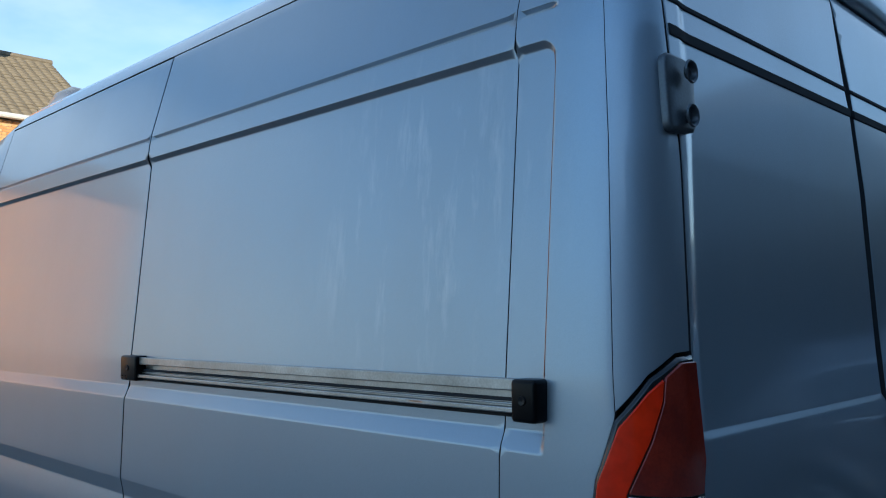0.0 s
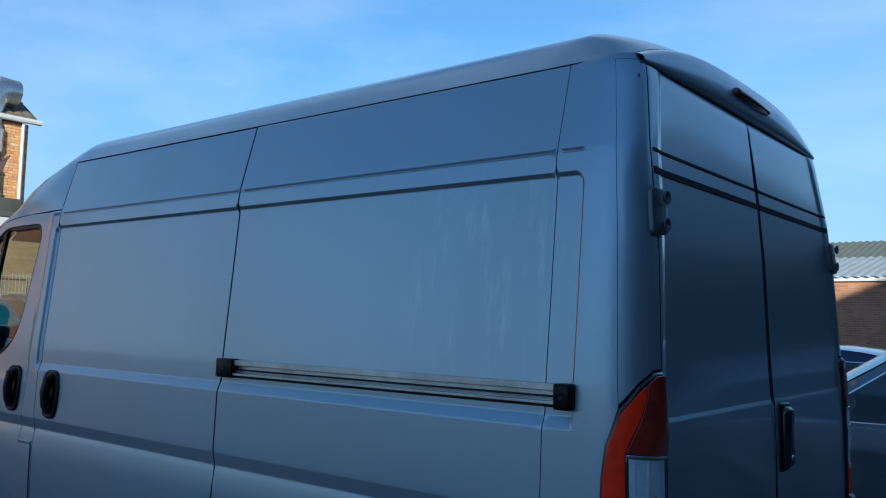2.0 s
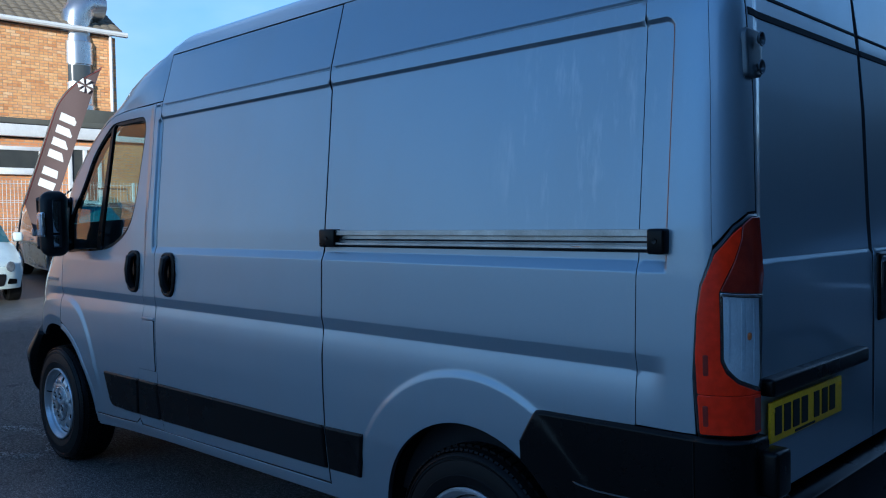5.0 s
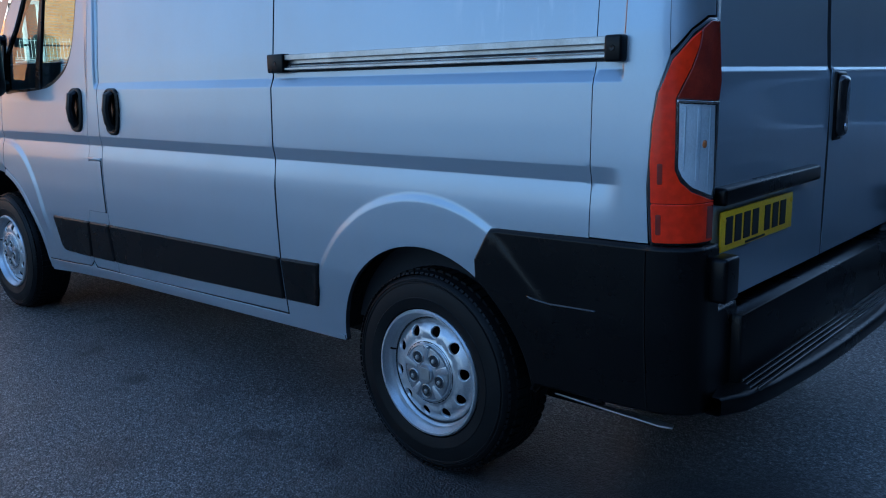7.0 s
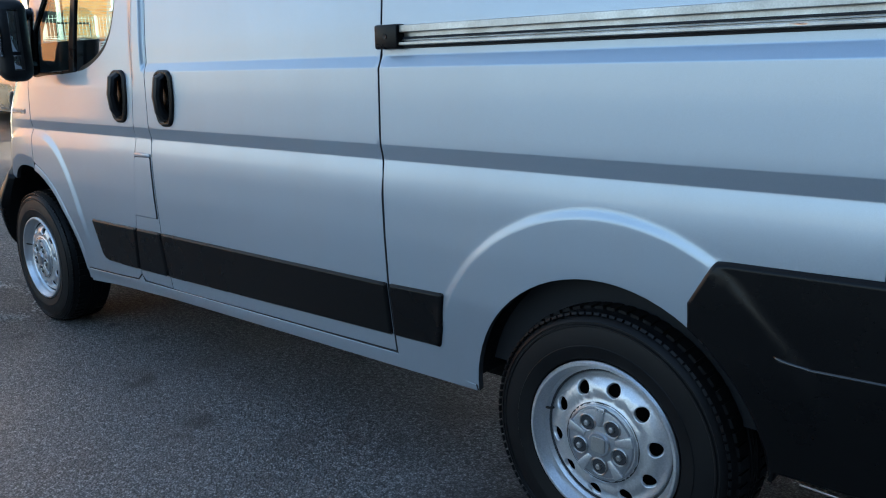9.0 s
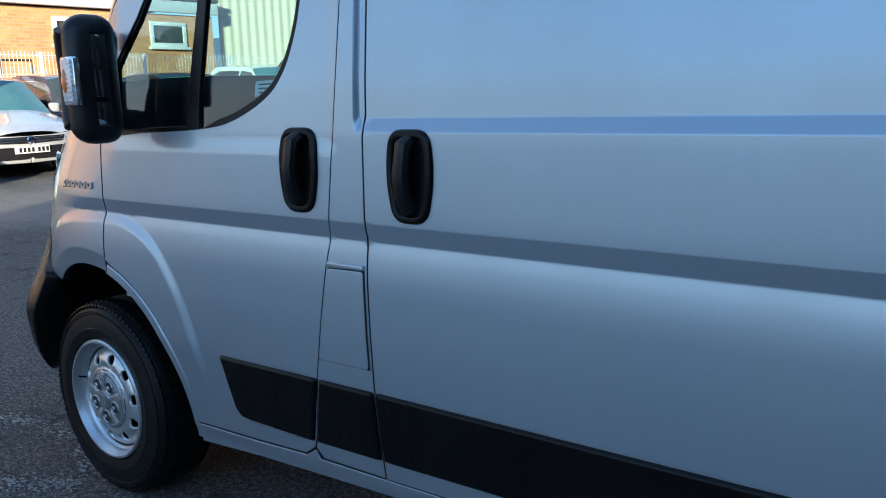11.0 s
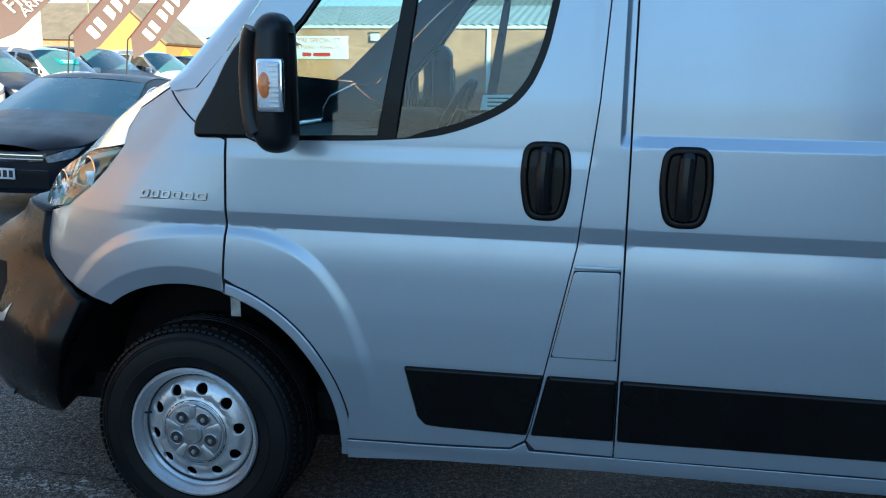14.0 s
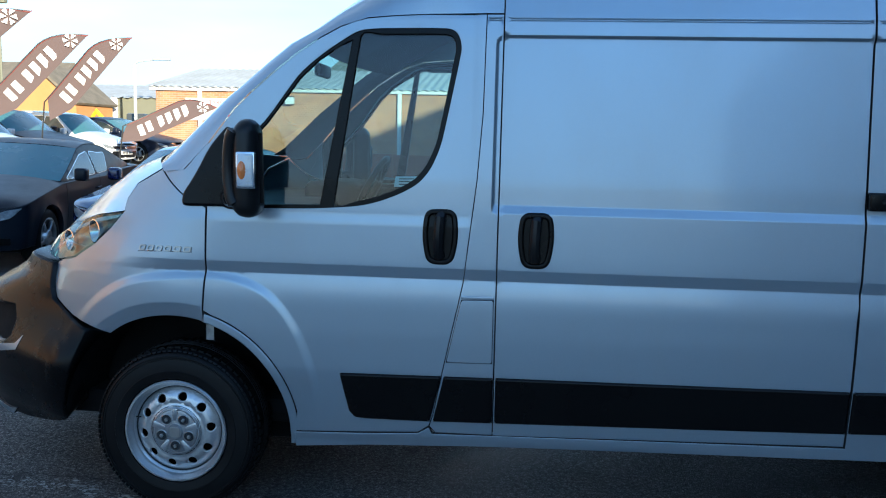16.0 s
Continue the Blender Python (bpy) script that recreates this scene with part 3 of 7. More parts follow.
cracks("asphalt_cracks", [(-2.3, -0.55, 0.05, 40), (-2.0, -1.05, 0.15, 34), (-1.2, -1.35, 0.5, 16), (-3.5, 0.9, 0.2, 40), (-5.2, 1.4, 0.7, 30), (-2.9, 1.9, -0.3, 30), (-6.6, 4.6, 0.9, 40)], "fine cracks in the asphalt", 5)

# ---- the van: its outer surface ----
# x runs from the front axle to the rear, the shown side is at -y
def step01(x, a, b):
    t = np.clip((x - a) / (b - a), 0, 1)
    return t * t * (3 - 2 * t)


_z = np.linspace(0.15, 2.5, 1176)
_w = np.interp(_z, [0.20, 0.30, 0.345, 0.36, 0.385, 0.45, 0.65, 0.80, 0.96, 1.10, 1.30, 1.42, 1.98, 2.05, 2.31, 2.45],
               [0.965, 0.985, 0.992, 0.999, 1.003, 1.012, 1.034, 1.040, 1.041, 1.040, 1.034, 1.029, 0.978, 0.969, 0.899, 0.80])
_k = np.exp(-0.5 * (np.arange(-12, 13) * 0.002 / 0.007) ** 2)
_w[12:-12] = np.convolve(_w, _k / _k.sum(), "valid")
XR_Z, XR_X = [0.3, 1.15, 1.30, 1.44, 1.80, 2.0, 2.27, 2.45], [4.365, 4.365, 4.362, 4.352, 4.335, 4.318, 4.285, 4.24]
NOSE_Z, NOSE_A = [0.25, 0.5, 0.75, 0.9, 1.0, 1.12, 1.25, 1.35, 1.45, 1.6], [1.09, 1.16, 1.14, 1.10, 1.05, 0.97, 0.85, 0.74, 0.62, 0.45]
U0, UB, PN, UC, CL = 0.10, 1.35, 2.15, 4.13, 0.29


FLARE_A = np.linspace(0, 180, 91)
FLARE_R = np.interp(FLARE_A, [0, 18, 37, 49, 63, 75, 90, 114, 124, 180], [0.62, 0.652, 0.690, 0.738, 0.748, 0.702, 0.670, 0.672, 0.658, 0.62])
FLARE_R[6:-6] = np.convolve(FLARE_R, np.ones(13) / 13, "valid")


def flare_rings(cx, radius, offsets):
    """Points in rings that follow a wheel arch flare."""
    return [(cx + (radius(a) + d) * math.cos(radians(a)), 0.36 + (radius(a) + d) * math.sin(radians(a))) for d in offsets for a in np.arange(3.0, 178.0, 1.6)]


def half_width(x, z):
    """How far the side stands off the van's middle."""
    w = np.interp(z, _z, _w)
    fade = step01(x, -0.30, 0.05) * (1 - step01(x, 4.125, 4.187))
    w = w - 0.0105 * fade * np.where(z > 1.034, 1 - (0.92 * np.clip((z - 1.035) / 0.046, 0, 1) + 0.08 * step01(z, 1.030, 1.094)), np.clip((z - 0.900) / 0.134, 0, 1) ** 2.1)
    # recessed panel with rounded upper corners and a chamfered lower edge
    dx, dz = np.maximum(1.292 - x, x - 4.176) + 0.035, z - 1.987 + 0.035
    hard = np.hypot(np.maximum(dx, 0), np.maximum(dz, 0)) - 0.035 + np.minimum(np.maximum(dx, dz), 0)
    w = w - 0.014 * np.clip(-hard / 0.010, 0, 1) * np.clip((z - 1.303) / 0.032, 0, 1)
    line = step01(x, 1.25, 1.27) * (1 - step01(x, 4.152, 4.178))
    w = w - 0.010 * line * np.clip(1.6 - 1.6 * np.abs(z - 2.046) / 0.006, 0, 1)
    # raised wheel arch flares
    turn = np.degrees(np.arctan2(z - 0.36, x))
    reach = np.interp(turn, FLARE_A, FLARE_R)
    w = w + 0.009 * (1 - step01(np.hypot(x, z - 0.36) - reach, -0.044, 0.0)) * step01(z, 0.40, 0.66)
    w = w + 0.0065 * (1 - step01(np.hypot(x - 3.45, z - 0.36), 0.572, 0.604)) * step01(z, 0.40, 0.66)
    w = w - 0.014 * np.clip(1 - (np.hypot(x, z - 0.36) - 0.48) / 0.062, 0, 1) * step01(z, 0.62, 0.76) * (1 - step01(x, 0.120, 0.135))
    lean = np.clip((z - 1.05) / 0.40, 0, 1.3)
    w = w - 0.004 * np.clip((z - 1.247) / 0.035, 0, 1) * step01(x, -0.1, 0.15) * (1 - step01(x, 1.20, 1.24))
    return w - 0.075 * lean ** 1.4 * step01(-x, -0.30, 0.20)


def van_side(u, v):
    """The body's skin: along the side, round the rear corner on to the doors, and round the nose."""
    u, v = np.asarray(u, float), np.asarray(v, float)
    a = np.interp(v, NOSE_Z, NOSE_A)
    th = np.clip((U0 - u) / UB, 0, 1) * math.pi / 2
    xf, wf = U0 - a * np.sin(th) ** (2 / PN), np.cos(th) ** (2 / PN)
    xr = np.interp(v, XR_Z, XR_X)
    b, e = 0.125, 2 / 2.7
    th = np.clip((u - UC) / CL, 0, 1) * math.pi / 2
    x = np.where(u < U0, xf, np.where(u > UC, UC + (xr - UC) * np.sin(th) ** e, u))
    w = half_width(x, v)
    y = -w * np.where(u < U0, wf, 1.0)
    xc, yc = UC + (xr - UC) * np.sin(th) ** e, -(w - b) - b * np.abs(np.cos(th)) ** e
    yc = yc + np.maximum(u - UC - CL, 0)
    xc = xc - np.where(u > UC + CL, 0.006 * np.clip((v - 1.322) / 0.014, 0, 1) * step01(u, UC + CL + 0.02, UC + CL + 0.06), 0)
    x, y = np.where(u > UC, xc, x), np.where(u > UC, yc, y)
    return np.stack([x, y, v], -1)


def nose_u(x, z):
    """The skin's u where its front part stands at x."""
    a = float(np.interp(z, NOSE_Z, NOSE_A))
    return x if x >= U0 else U0 - math.asin(min(1.0, ((U0 - x) / a) ** (PN / 2))) * UB / (math.pi / 2)


def bumper_side(u, v):
    """The front bumper stands proud of the nose."""
    p = van_side(u, v)
    k = step01(np.clip((U0 - np.asarray(u, float)) / UB, 0, 1), 0.36, 0.80)
    p[..., 0] -= 0.24 * k * (1 - step01(np.asarray(v, float), 0.80, 0.99) * 0.75)
    low = 1 - step01(np.asarray(v, float), 0.58, 0.86)
    out = step01(np.clip((U0 - np.asarray(u, float)) / UB, 0, 1), 0.14, 0.42)
    p[..., 1] *= 1 + 0.010 * (1 - k * 0.5) + 0.10 * k + 0.155 * low * out * (1 - k * 0.6) * (0.6 + 0.4 * step01(np.asarray(v, float), 0.26, 0.44))
    return p


def arc(cx, cz, r, a0, a1, n=20):
    return [(cx + r * math.cos(radians(a0 + (a1 - a0) * k / n)), cz + r * math.sin(radians(a0 + (a1 - a0) * k / n))) for k in range(n + 1)]


ZL = [0.345, 0.36, 0.385, 0.90, 0.92, 0.94, 0.955, 0.968, 0.980, 0.99, 1.005, 1.02, 1.030, 1.034, 1.038, 1.05, 1.065, 1.075, 1.079, 1.083, 1.300, 1.303, 1.306, 1.312, 1.319, 1.326, 1.332, 1.335, 1.338,
      1.945, 1.953, 1.961, 1.968, 1.973, 1.977, 1.979, 1.982, 1.986, 1.988, 2.038, 2.040, 2.043, 2.046, 2.049, 2.052, 2.054]
UL = [1.25, 1.27, 1.288, 1.292, 1.297, 1.302, 1.307, 1.312, 4.10, 4.12, 4.130, 4.138, 4.143, 4.1455, 4.147, 4.1478, 4.149, 4.150, 4.151, 4.1523, 4.1535, 4.155, 4.158, 4.163, 4.36, 4.38, 4.393, 4.403, 4.410, 4.415, 4.418, 4.4195, 4.44, 4.45, 4.46, 4.47, 4.48]

van = thing("panel_van", "silver high-roof panel van with black bumpers, parked on asphalt", "van")


def body_panel(name, outline, label="", holes=(), both=True, **kw):
    me = skin(name, van_side, outline, kw.pop("material", M["paint"]), holes, UL, ZL, **kw)
    ob = part(name, me, None, van, label)
    twin = part(name, flipped(me), None, van, label) if both else None
    return ob, twin


# front doors with their windows
WINDOW = [(0.215, 1.300), (0.225, 1.470), (0.386, 1.642), (0.518, 1.822), (0.600, 1.897), (0.682, 1.955), (0.758, 1.998), (0.85, 2.008), (1.098, 2.010), (1.135, 1.998),
          (1.154, 1.965), (1.158, 1.920), (1.098, 1.600), (1.080, 1.535), (1.050, 1.468), (1.005, 1.413), (0.938, 1.372), (0.85, 1.337), (0.762, 1.316), (0.60, 1.303), (0.386, 1.297)]


def flowing(poly, n=4):
    """A closed outline drawn smoothly through its points."""
    out = []
    for i in range(len(poly)):
        p0, p1, p2, p3 = (np.array(poly[(i + k) % len(poly)]) for k in (-1, 0, 1, 2))
        for t in np.arange(n) / n:
            m1, m2 = (p2 - p0) * 0.42, (p3 - p1) * 0.42
            lim = np.linalg.norm(p2 - p1)
            m1, m2 = (m * min(1.0, lim / (np.linalg.norm(m) + 1e-9)) for m in (m1, m2))
            q = p1 * (2 * t ** 3 - 3 * t ** 2 + 1) + m1 * (t ** 3 - 2 * t ** 2 + t) + p2 * (-2 * t ** 3 + 3 * t ** 2) + m2 * (t ** 3 - t ** 2)
            out.append((float(q[0]), float(q[1])))
    return out


WINDOW = WINDOW[:2] + flowing(WINDOW)[8:]
ARCH_F = arc(0, 0.36, 0.525, 75, 3, 18)
DOOR_TOP = [(0.145, 1.545), (0.258, 1.685), (0.326, 1.752), (0.416, 1.832), (0.506, 1.906), (0.60, 1.968), (0.682, 2.013), (0.735, 2.034), (0.790, 2.048), (0.9, 2.058), (1.034, 2.064), (1.254, 2.066)]
DOOR_F = [(0.136, 0.875), (0.149, 1.05), (0.150, 1.28)] + DOOR_TOP + [(1.250, 1.688), (1.234, 1.428), (1.190, 1.024), (1.114, 0.656), (1.078, 0.47), (1.062, 0.425), (1.018, 0.395), (0.80, 0.383), (0.505, 0.372)] + ARCH_F[::-1][2:-1]
FRONT_RINGS = flare_rings(0.0, lambda a: float(np.interp(a, FLARE_A, FLARE_R)), (-0.050, -0.044, -0.036, -0.027, -0.020, -0.013, -0.006, 0.0, 0.007))
door_l, door_r = body_panel("front_door", DOOR_F, "silver front door with black handle", [WINDOW], step=0.018, extra=FRONT_RINGS)

# the pillar behind the door, with the filler flap
FLAP = [(1.186, 0.957), (1.311, 0.960), (1.311, 0.705), (1.131, 0.703)]
PILLAR = [(1.254, 2.066), (1.250, 1.688), (1.234, 1.428), (1.190, 1.024), (1.114, 0.656), (1.078, 0.47), (1.064, 0.425), (1.090, 0.396), (1.320, 0.398), (1.320, 2.066)]
body_panel("door_pillar", PILLAR)
flap = part("filler_flap", skin("filler_flap", van_side, rounded(FLAP, 0.012), M["paint"], gap=0.0, lift=0.006, flange=0.004, edge=0.003), None, van)
gap_f = part("flap_gap", skin("flap_gap", van_side, offset(FLAP, -0.0020), M["seam"], gap=0.0, lift=0.0015, flange=0.003, edge=0.001, drop=0.0005), None, van)

# sliding door, rear quarter, corner
body_panel("sliding_door", [(1.321, 0.395), (1.321, 2.308), (2.692, 2.308), (2.692, 1.03), (2.695, 0.99), (2.690, 0.93), (2.692, 0.425)], "silver sliding load door with black handle", gap=0.0022)
ARCH_R = arc(3.45, 0.36, 0.425, 178, 40, 26)
BUMP_TOP = [(3.752, 0.878), (4.215, 0.885)]
body_panel("rear_quarter", [(2.697, 0.40), (2.697, 2.308), (4.084, 2.308), (4.084, 0.885)] + BUMP_TOP[:1] + [(3.745, 0.872), (3.69, 0.775)] + [p for p in ARCH_R[::-1] if p[0] < 3.69] + [(3.02, 0.395)], "silver rear side panel with wheel arch", step=0.018, extra=flare_rings(3.45, lambda a: 0.604, (-0.040, -0.032, -0.026, -0.020, -0.014, -0.008, -0.002, 0.005)), gap=0.0005, edge=0.0010, drop=0.0007)
TAIL = [(4.218, 0.884), (4.206, 1.036), (4.212, 1.196), (4.222, 1.275), (4.256, 1.364), (4.325, 1.425), (4.395, 1.456), (4.432, 1.458), (4.440, 1.43), (4.446, 1.22), (4.440, 1.016), (4.432, 0.884)]
CORNER_RIM = [(4.087, 2.308), (4.226, 2.308), (4.246, 2.08), (4.250, 1.80), (4.258, 1.372)]
body_panel("rear_pillar", [(4.085, 0.888), (4.214, 0.888)] + TAIL[1:5] + CORNER_RIM[::-1][:-1] + [(4.085, 2.308)], gap=0.0005, edge=0.0010, drop=0.0007)
body_panel("corner_post", [(4.226, 2.307), (4.246, 2.08), (4.250, 1.80), (4.258, 1.375), (4.325, 1.430), (4.395, 1.461), (4.434, 1.463), (4.425, 1.75), (4.405, 1.98), (4.375, 2.307)], gap=0.0005, edge=0.0010, drop=0.0007)

# sill under the doors
body_panel("sill", [(0.503, 0.30), (0.503, 0.368), (0.80, 0.378), (1.018, 0.390), (1.062, 0.418), (1.075, 0.39), (2.69, 0.42), (3.015, 0.395), (3.02, 0.374), (2.2, 0.360), (1.3, 0.342), (0.80, 0.322)], gap=0.001, step=0.03)
body_panel("arch_lip", arc(0, 0.36, 0.484, 74, -6, 26) + [(0.505, 0.31), (0.506, 0.366)] + arc(0, 0.36, 0.520, 2, 74.5, 24), gap=0.0005, step=0.02, edge=0.005, drop=0.0045)

# front wing
ARCH_W = arc(0, 0.36, 0.484, 73.6, 127, 14)
WING = [(u if u >= U0 else nose_u(u, z), z) for u, z in ARCH_W] + [(-0.354, 0.800), (-0.470, 0.860), (-0.514, 0.940), (-0.535, 1.015), (-0.418, 1.046), (-0.318, 1.120), (-0.270, 1.184), (-0.232, 1.258), (-0.25, 1.312), (-0.235, 1.376), (-0.105, 1.440), (0.050, 1.337), (0.145, 1.292), (0.145, 1.05), (0.132, 0.875)]
body_panel("front_wing", WING, "silver front wing with raised wheel arch flare", step=0.014, extra=[(q[0] if q[0] >= U0 else nose_u(q[0], q[1]), q[1]) for q in FRONT_RINGS + flare_rings(0.0, lambda a: 0.54, (-0.050, -0.040, -0.030, -0.020, -0.010, 0.0, 0.008)) if q[0] > -0.45])
body_panel("cowl_side", [(-0.103, 1.4435), (0.051, 1.3405), (0.147, 1.2955), (0.149, 1.552), (0.04, 1.444), (-0.05, 1.434)], gap=0.0, edge=0.0015, drop=0.001)
LAMP = [(-0.542, 1.022), (-0.418, 1.048), (-0.320, 1.122), (-0.274, 1.184), (-0.236, 1.256), (-0.398, 1.232), (-0.550, 1.182), (-0.690, 1.112), (-0.76, 1.05), (-0.69, 1.026)]
for sgn in (1, -1):
    hl = part("headlight", (lambda me: me if sgn > 0 else flipped(me))(skin("headlight", van_side, offset(LAMP, -0.004), M["alu"], gap=0, lift=-0.035, flange=0.01)), None, van, "clear headlight in a dark housing")
    a = skin("lens", van_side, LAMP, M["glass"], gap=0.002, lift=0.004, flange=0.015)
    part("lens", a if sgn > 0 else flipped(a), None, hl)
    drl = skin("daylight_strip", van_side, [(-0.248, 1.250), (-0.398, 1.226), (-0.55, 1.176), (-0.545, 1.158), (-0.398, 1.206), (-0.268, 1.232)], M["white"], gap=0, lift=-0.010, flange=0.006)
    part("daylight_strip", drl if sgn > 0 else flipped(drl), None, hl)
    for cx, cz, r in ((-0.36, 1.165, 0.052), (-0.52, 1.11, 0.048)):
        bm = lathe([(0.001, 0.012), (r * 0.5, 0.010), (r * 0.86, -0.012), (r, -0.020), (r * 0.9, -0.022)], 24, "y")
        q0 = van_side(np.array([cx]), np.array([cz]))[0]
        bmesh.ops.transform(bm, matrix=Matrix.Translation((q0[0] + 0.012, sgn * (q0[1] + 0.018), q0[2])) @ Euler((0, 0, radians(-38 * sgn))).to_matrix().to_4x4(), verts=bm.verts[:])
        part("reflector", bm, M["chrome"], hl)

# front bumper, unpainted
FB = [(-0.262, 0.758), (-0.354, 0.797), (-0.470, 0.857), (-0.514, 0.940), (-0.540, 1.012), (-0.76, 1.02), (-1.25, 1.0), (-1.25, 0.265), (-0.80, 0.268), (-0.62, 0.280), (-0.50, 0.304), (-0.43, 0.324), (-0.390, 0.340), (-0.372, 0.356), (-0.362, 0.39), (-0.345, 0.46), (-0.325, 0.53), (-0.30, 0.62), (-0.278, 0.70)]
FOG = [(-1.02, 0.785), (-0.640, 0.800), (-0.612, 0.744), (-0.622, 0.672), (-0.66, 0.636), (-1.02, 0.625)]
me = skin("front_bumper", bumper_side, FB, M["plastic"], [FOG], step=0.03, gap=0.0, edge=0.008, drop=0.006, flange=0.14)
fb = part("front_bumper", me, None, van, "unpainted black front bumper")
part("front_bumper", flipped(me), None, van, "unpainted black front bumper")
me = skin("lower_grille", bumper_side, offset(FOG, -0.02), M["dark"], step=0.03, gap=0, lift=-0.05)
part("grille_recess", me, None, van)
part("grille_recess", flipped(me), None, van)
me = skin("trim_strip", bumper_side, [(-0.553, 0.690), (-0.585, 0.650), (-0.66, 0.628), (-1.02, 0.618), (-1.02, 0.585), (-0.66, 0.595), (-0.575, 0.624)], M["paint"], step=0.03, gap=0, lift=0.003, flange=0.02)
part("trim_strip", me, None, van, "silver skid trim on the bumper")
part("trim_strip", flipped(me), None, van, "silver skid trim on the bumper")
me = skin("skid_trim", bumper_side, [(-0.652, 0.318), (-0.70, 0.300), (-1.02, 0.300), (-1.02, 0.268), (-0.70, 0.270)], M["paint"], step=0.03, gap=0, lift=0.010, flange=0.02)
part("skid_trim", me, None, van, "silver skid trim on the bumper")
part("skid_trim", flipped(me), None, van, "silver skid trim on the bumper")


def cross(e, c, p=2.6, n=22):
    """A row of points over the van from one edge to the other, bowed to the middle c."""
    row = []
    for k in range(n + 1):
        s = -1 + 2 * k / n
        t = abs(s) ** p
        row.append((c[0] + (e[0] - c[0]) * t, e[1] * s, c[1] + (e[2] - c[1]) * t))
    return row


def edge_at(x, z):
    return (x, float(van_side(np.array([x]), np.array([z]))[0, 1]), z)


# roof
rows = []
for x in np.linspace(1.318, 4.08, 38):
    e = edge_at(x, 2.312)
    rows.append(cross((x, -e[1], 2.312), (x, 2.475), 9.0, 48))
# the rear end rounds over into the visor
e_end = -edge_at(4.08, 2.312)[1]
for f in (0.2, 0.4, 0.6, 0.8, 1.0):
    rows.append(cross((4.08 + 0.13 * f, e_end + (0.850 - e_end) * f ** 2, 2.312 + 0.006 * f), (4.08 + 0.15 * f, 2.475 - 0.020 * f ** 2), 9.0 - 5.8 * f ** 0.8, 48))
part("roof", loft(rows, M["paint"], "roof"), None, van, "silver raised roof")
me = skin("roof_corner", van_side, [(4.09, 2.311), (4.42, 2.311), (4.42, 2.336), (4.09, 2.336)], M["paint"], gap=0, lift=-0.004, flange=0.012, edge=0.002)
part("roof_corner", me, None, van)
part("roof_corner", flipped(me), None, van)
# cab roof and windscreen pillars
CAB = [((1.318, 2.07), (1.318, 2.310), (1.318, 2.475), 9.0), ((1.255, 2.07), (1.258, 2.308), (1.25, 2.470), 8.0), ((1.15, 2.068), (1.158, 2.292), (1.14, 2.448), 5.5), ((1.034, 2.066), (1.03, 2.248), (1.0, 2.400), 4.0),
       ((0.90, 2.060), (0.885, 2.185), (0.84, 2.320), 3.2), ((0.790, 2.050), (0.765, 2.122), (0.68, 2.220), 2.8), ((0.682, 2.016), (0.66, 2.064), (0.54, 2.12), 2.5), ((0.60, 1.971), (0.575, 2.007), (0.42, 2.035), 2.4)]
PILLAR_ROWS = [((0.506, 1.909), (0.474, 1.952), (0.30, 1.955)), ((0.416, 1.836), (0.380, 1.875), (0.18, 1.875)), ((0.326, 1.756), (0.286, 1.792), (0.06, 1.795)), ((0.258, 1.689), (0.205, 1.722), (-0.05, 1.725)),
               ((0.145, 1.548), (0.075, 1.596), (-0.16, 1.615)), ((0.04, 1.441), (-0.020, 1.502), (-0.25, 1.54)), ((-0.05, 1.431), (-0.085, 1.455), (-0.32, 1.49))]


def cab_row(lo, mid, top, p=1.75):
    a = Vector(edge_at(*lo))
    if mid[1] > 2.1:
        k = min(1.0, (mid[1] - 2.1) / 0.2)
        y = float(van_side(np.array([max(mid[0], 1.0)]), np.array([mid[1]]))[0, 1])
        b = Vector((mid[0], y * k + (a.y + 0.055) * (1 - k), mid[1]))
        left = []
        for q in range(5):
            z = lo[1] + (mid[1] - lo[1]) * q / 4
            f = a.lerp(b, q / 4)
            left.append(Vector((f.x, f.y - 0.022 * k * math.sin(math.pi * q / 4) * min(1.0, max(0.0, (1.318 - mid[0]) / 0.25)), f.z)))
    else:
        b = Vector((mid[0], a.y + 0.055, mid[1]))
        left = [a, a.lerp(b, 0.25) + Vector((0, -0.006, 0.004)), a.lerp(b, 0.5) + Vector((0, -0.008, 0.006)), a.lerp(b, 0.75) + Vector((0, -0.005, 0.006)), b]
    return left, [Vector(q) for q in cross((b.x, -b.y, b.z), top, p, 40)]


cap_rows, screen_rows, post_rows = [], [], []
for lo, mid, top, pw in CAB:
    left, m_row = cab_row(lo, mid, top, pw)
    right = [Vector((p.x, -p.y, p.z)) for p in left[::-1]]
    cap_rows.append(left[:-1] + m_row + right[1:])
part("cab_roof", loft(cap_rows, M["paint"], "cab_roof"), None, van, "silver cab roof sloping to the windscreen")
for lo, mid, top in [CAB[-1][:3]] + PILLAR_ROWS:
    left, m_row = cab_row(lo, mid, top)
    post_rows.append(left + [m_row[1].lerp(m_row[0], 0.5), m_row[1], m_row[2]])
    screen_rows.append(m_row[2:-2])
me = loft(post_rows, M["paint"], "windscreen_pillar")
part("windscreen_pillar", me, None, van)
part("windscreen_pillar", flipped(me), None, van)
glass = part("windscreen", loft(screen_rows, M["glass"], "windscreen"), None, van, "clear curved windscreen")
glass.visible_shadow = False
# bonnet down to the bumper
rows = []
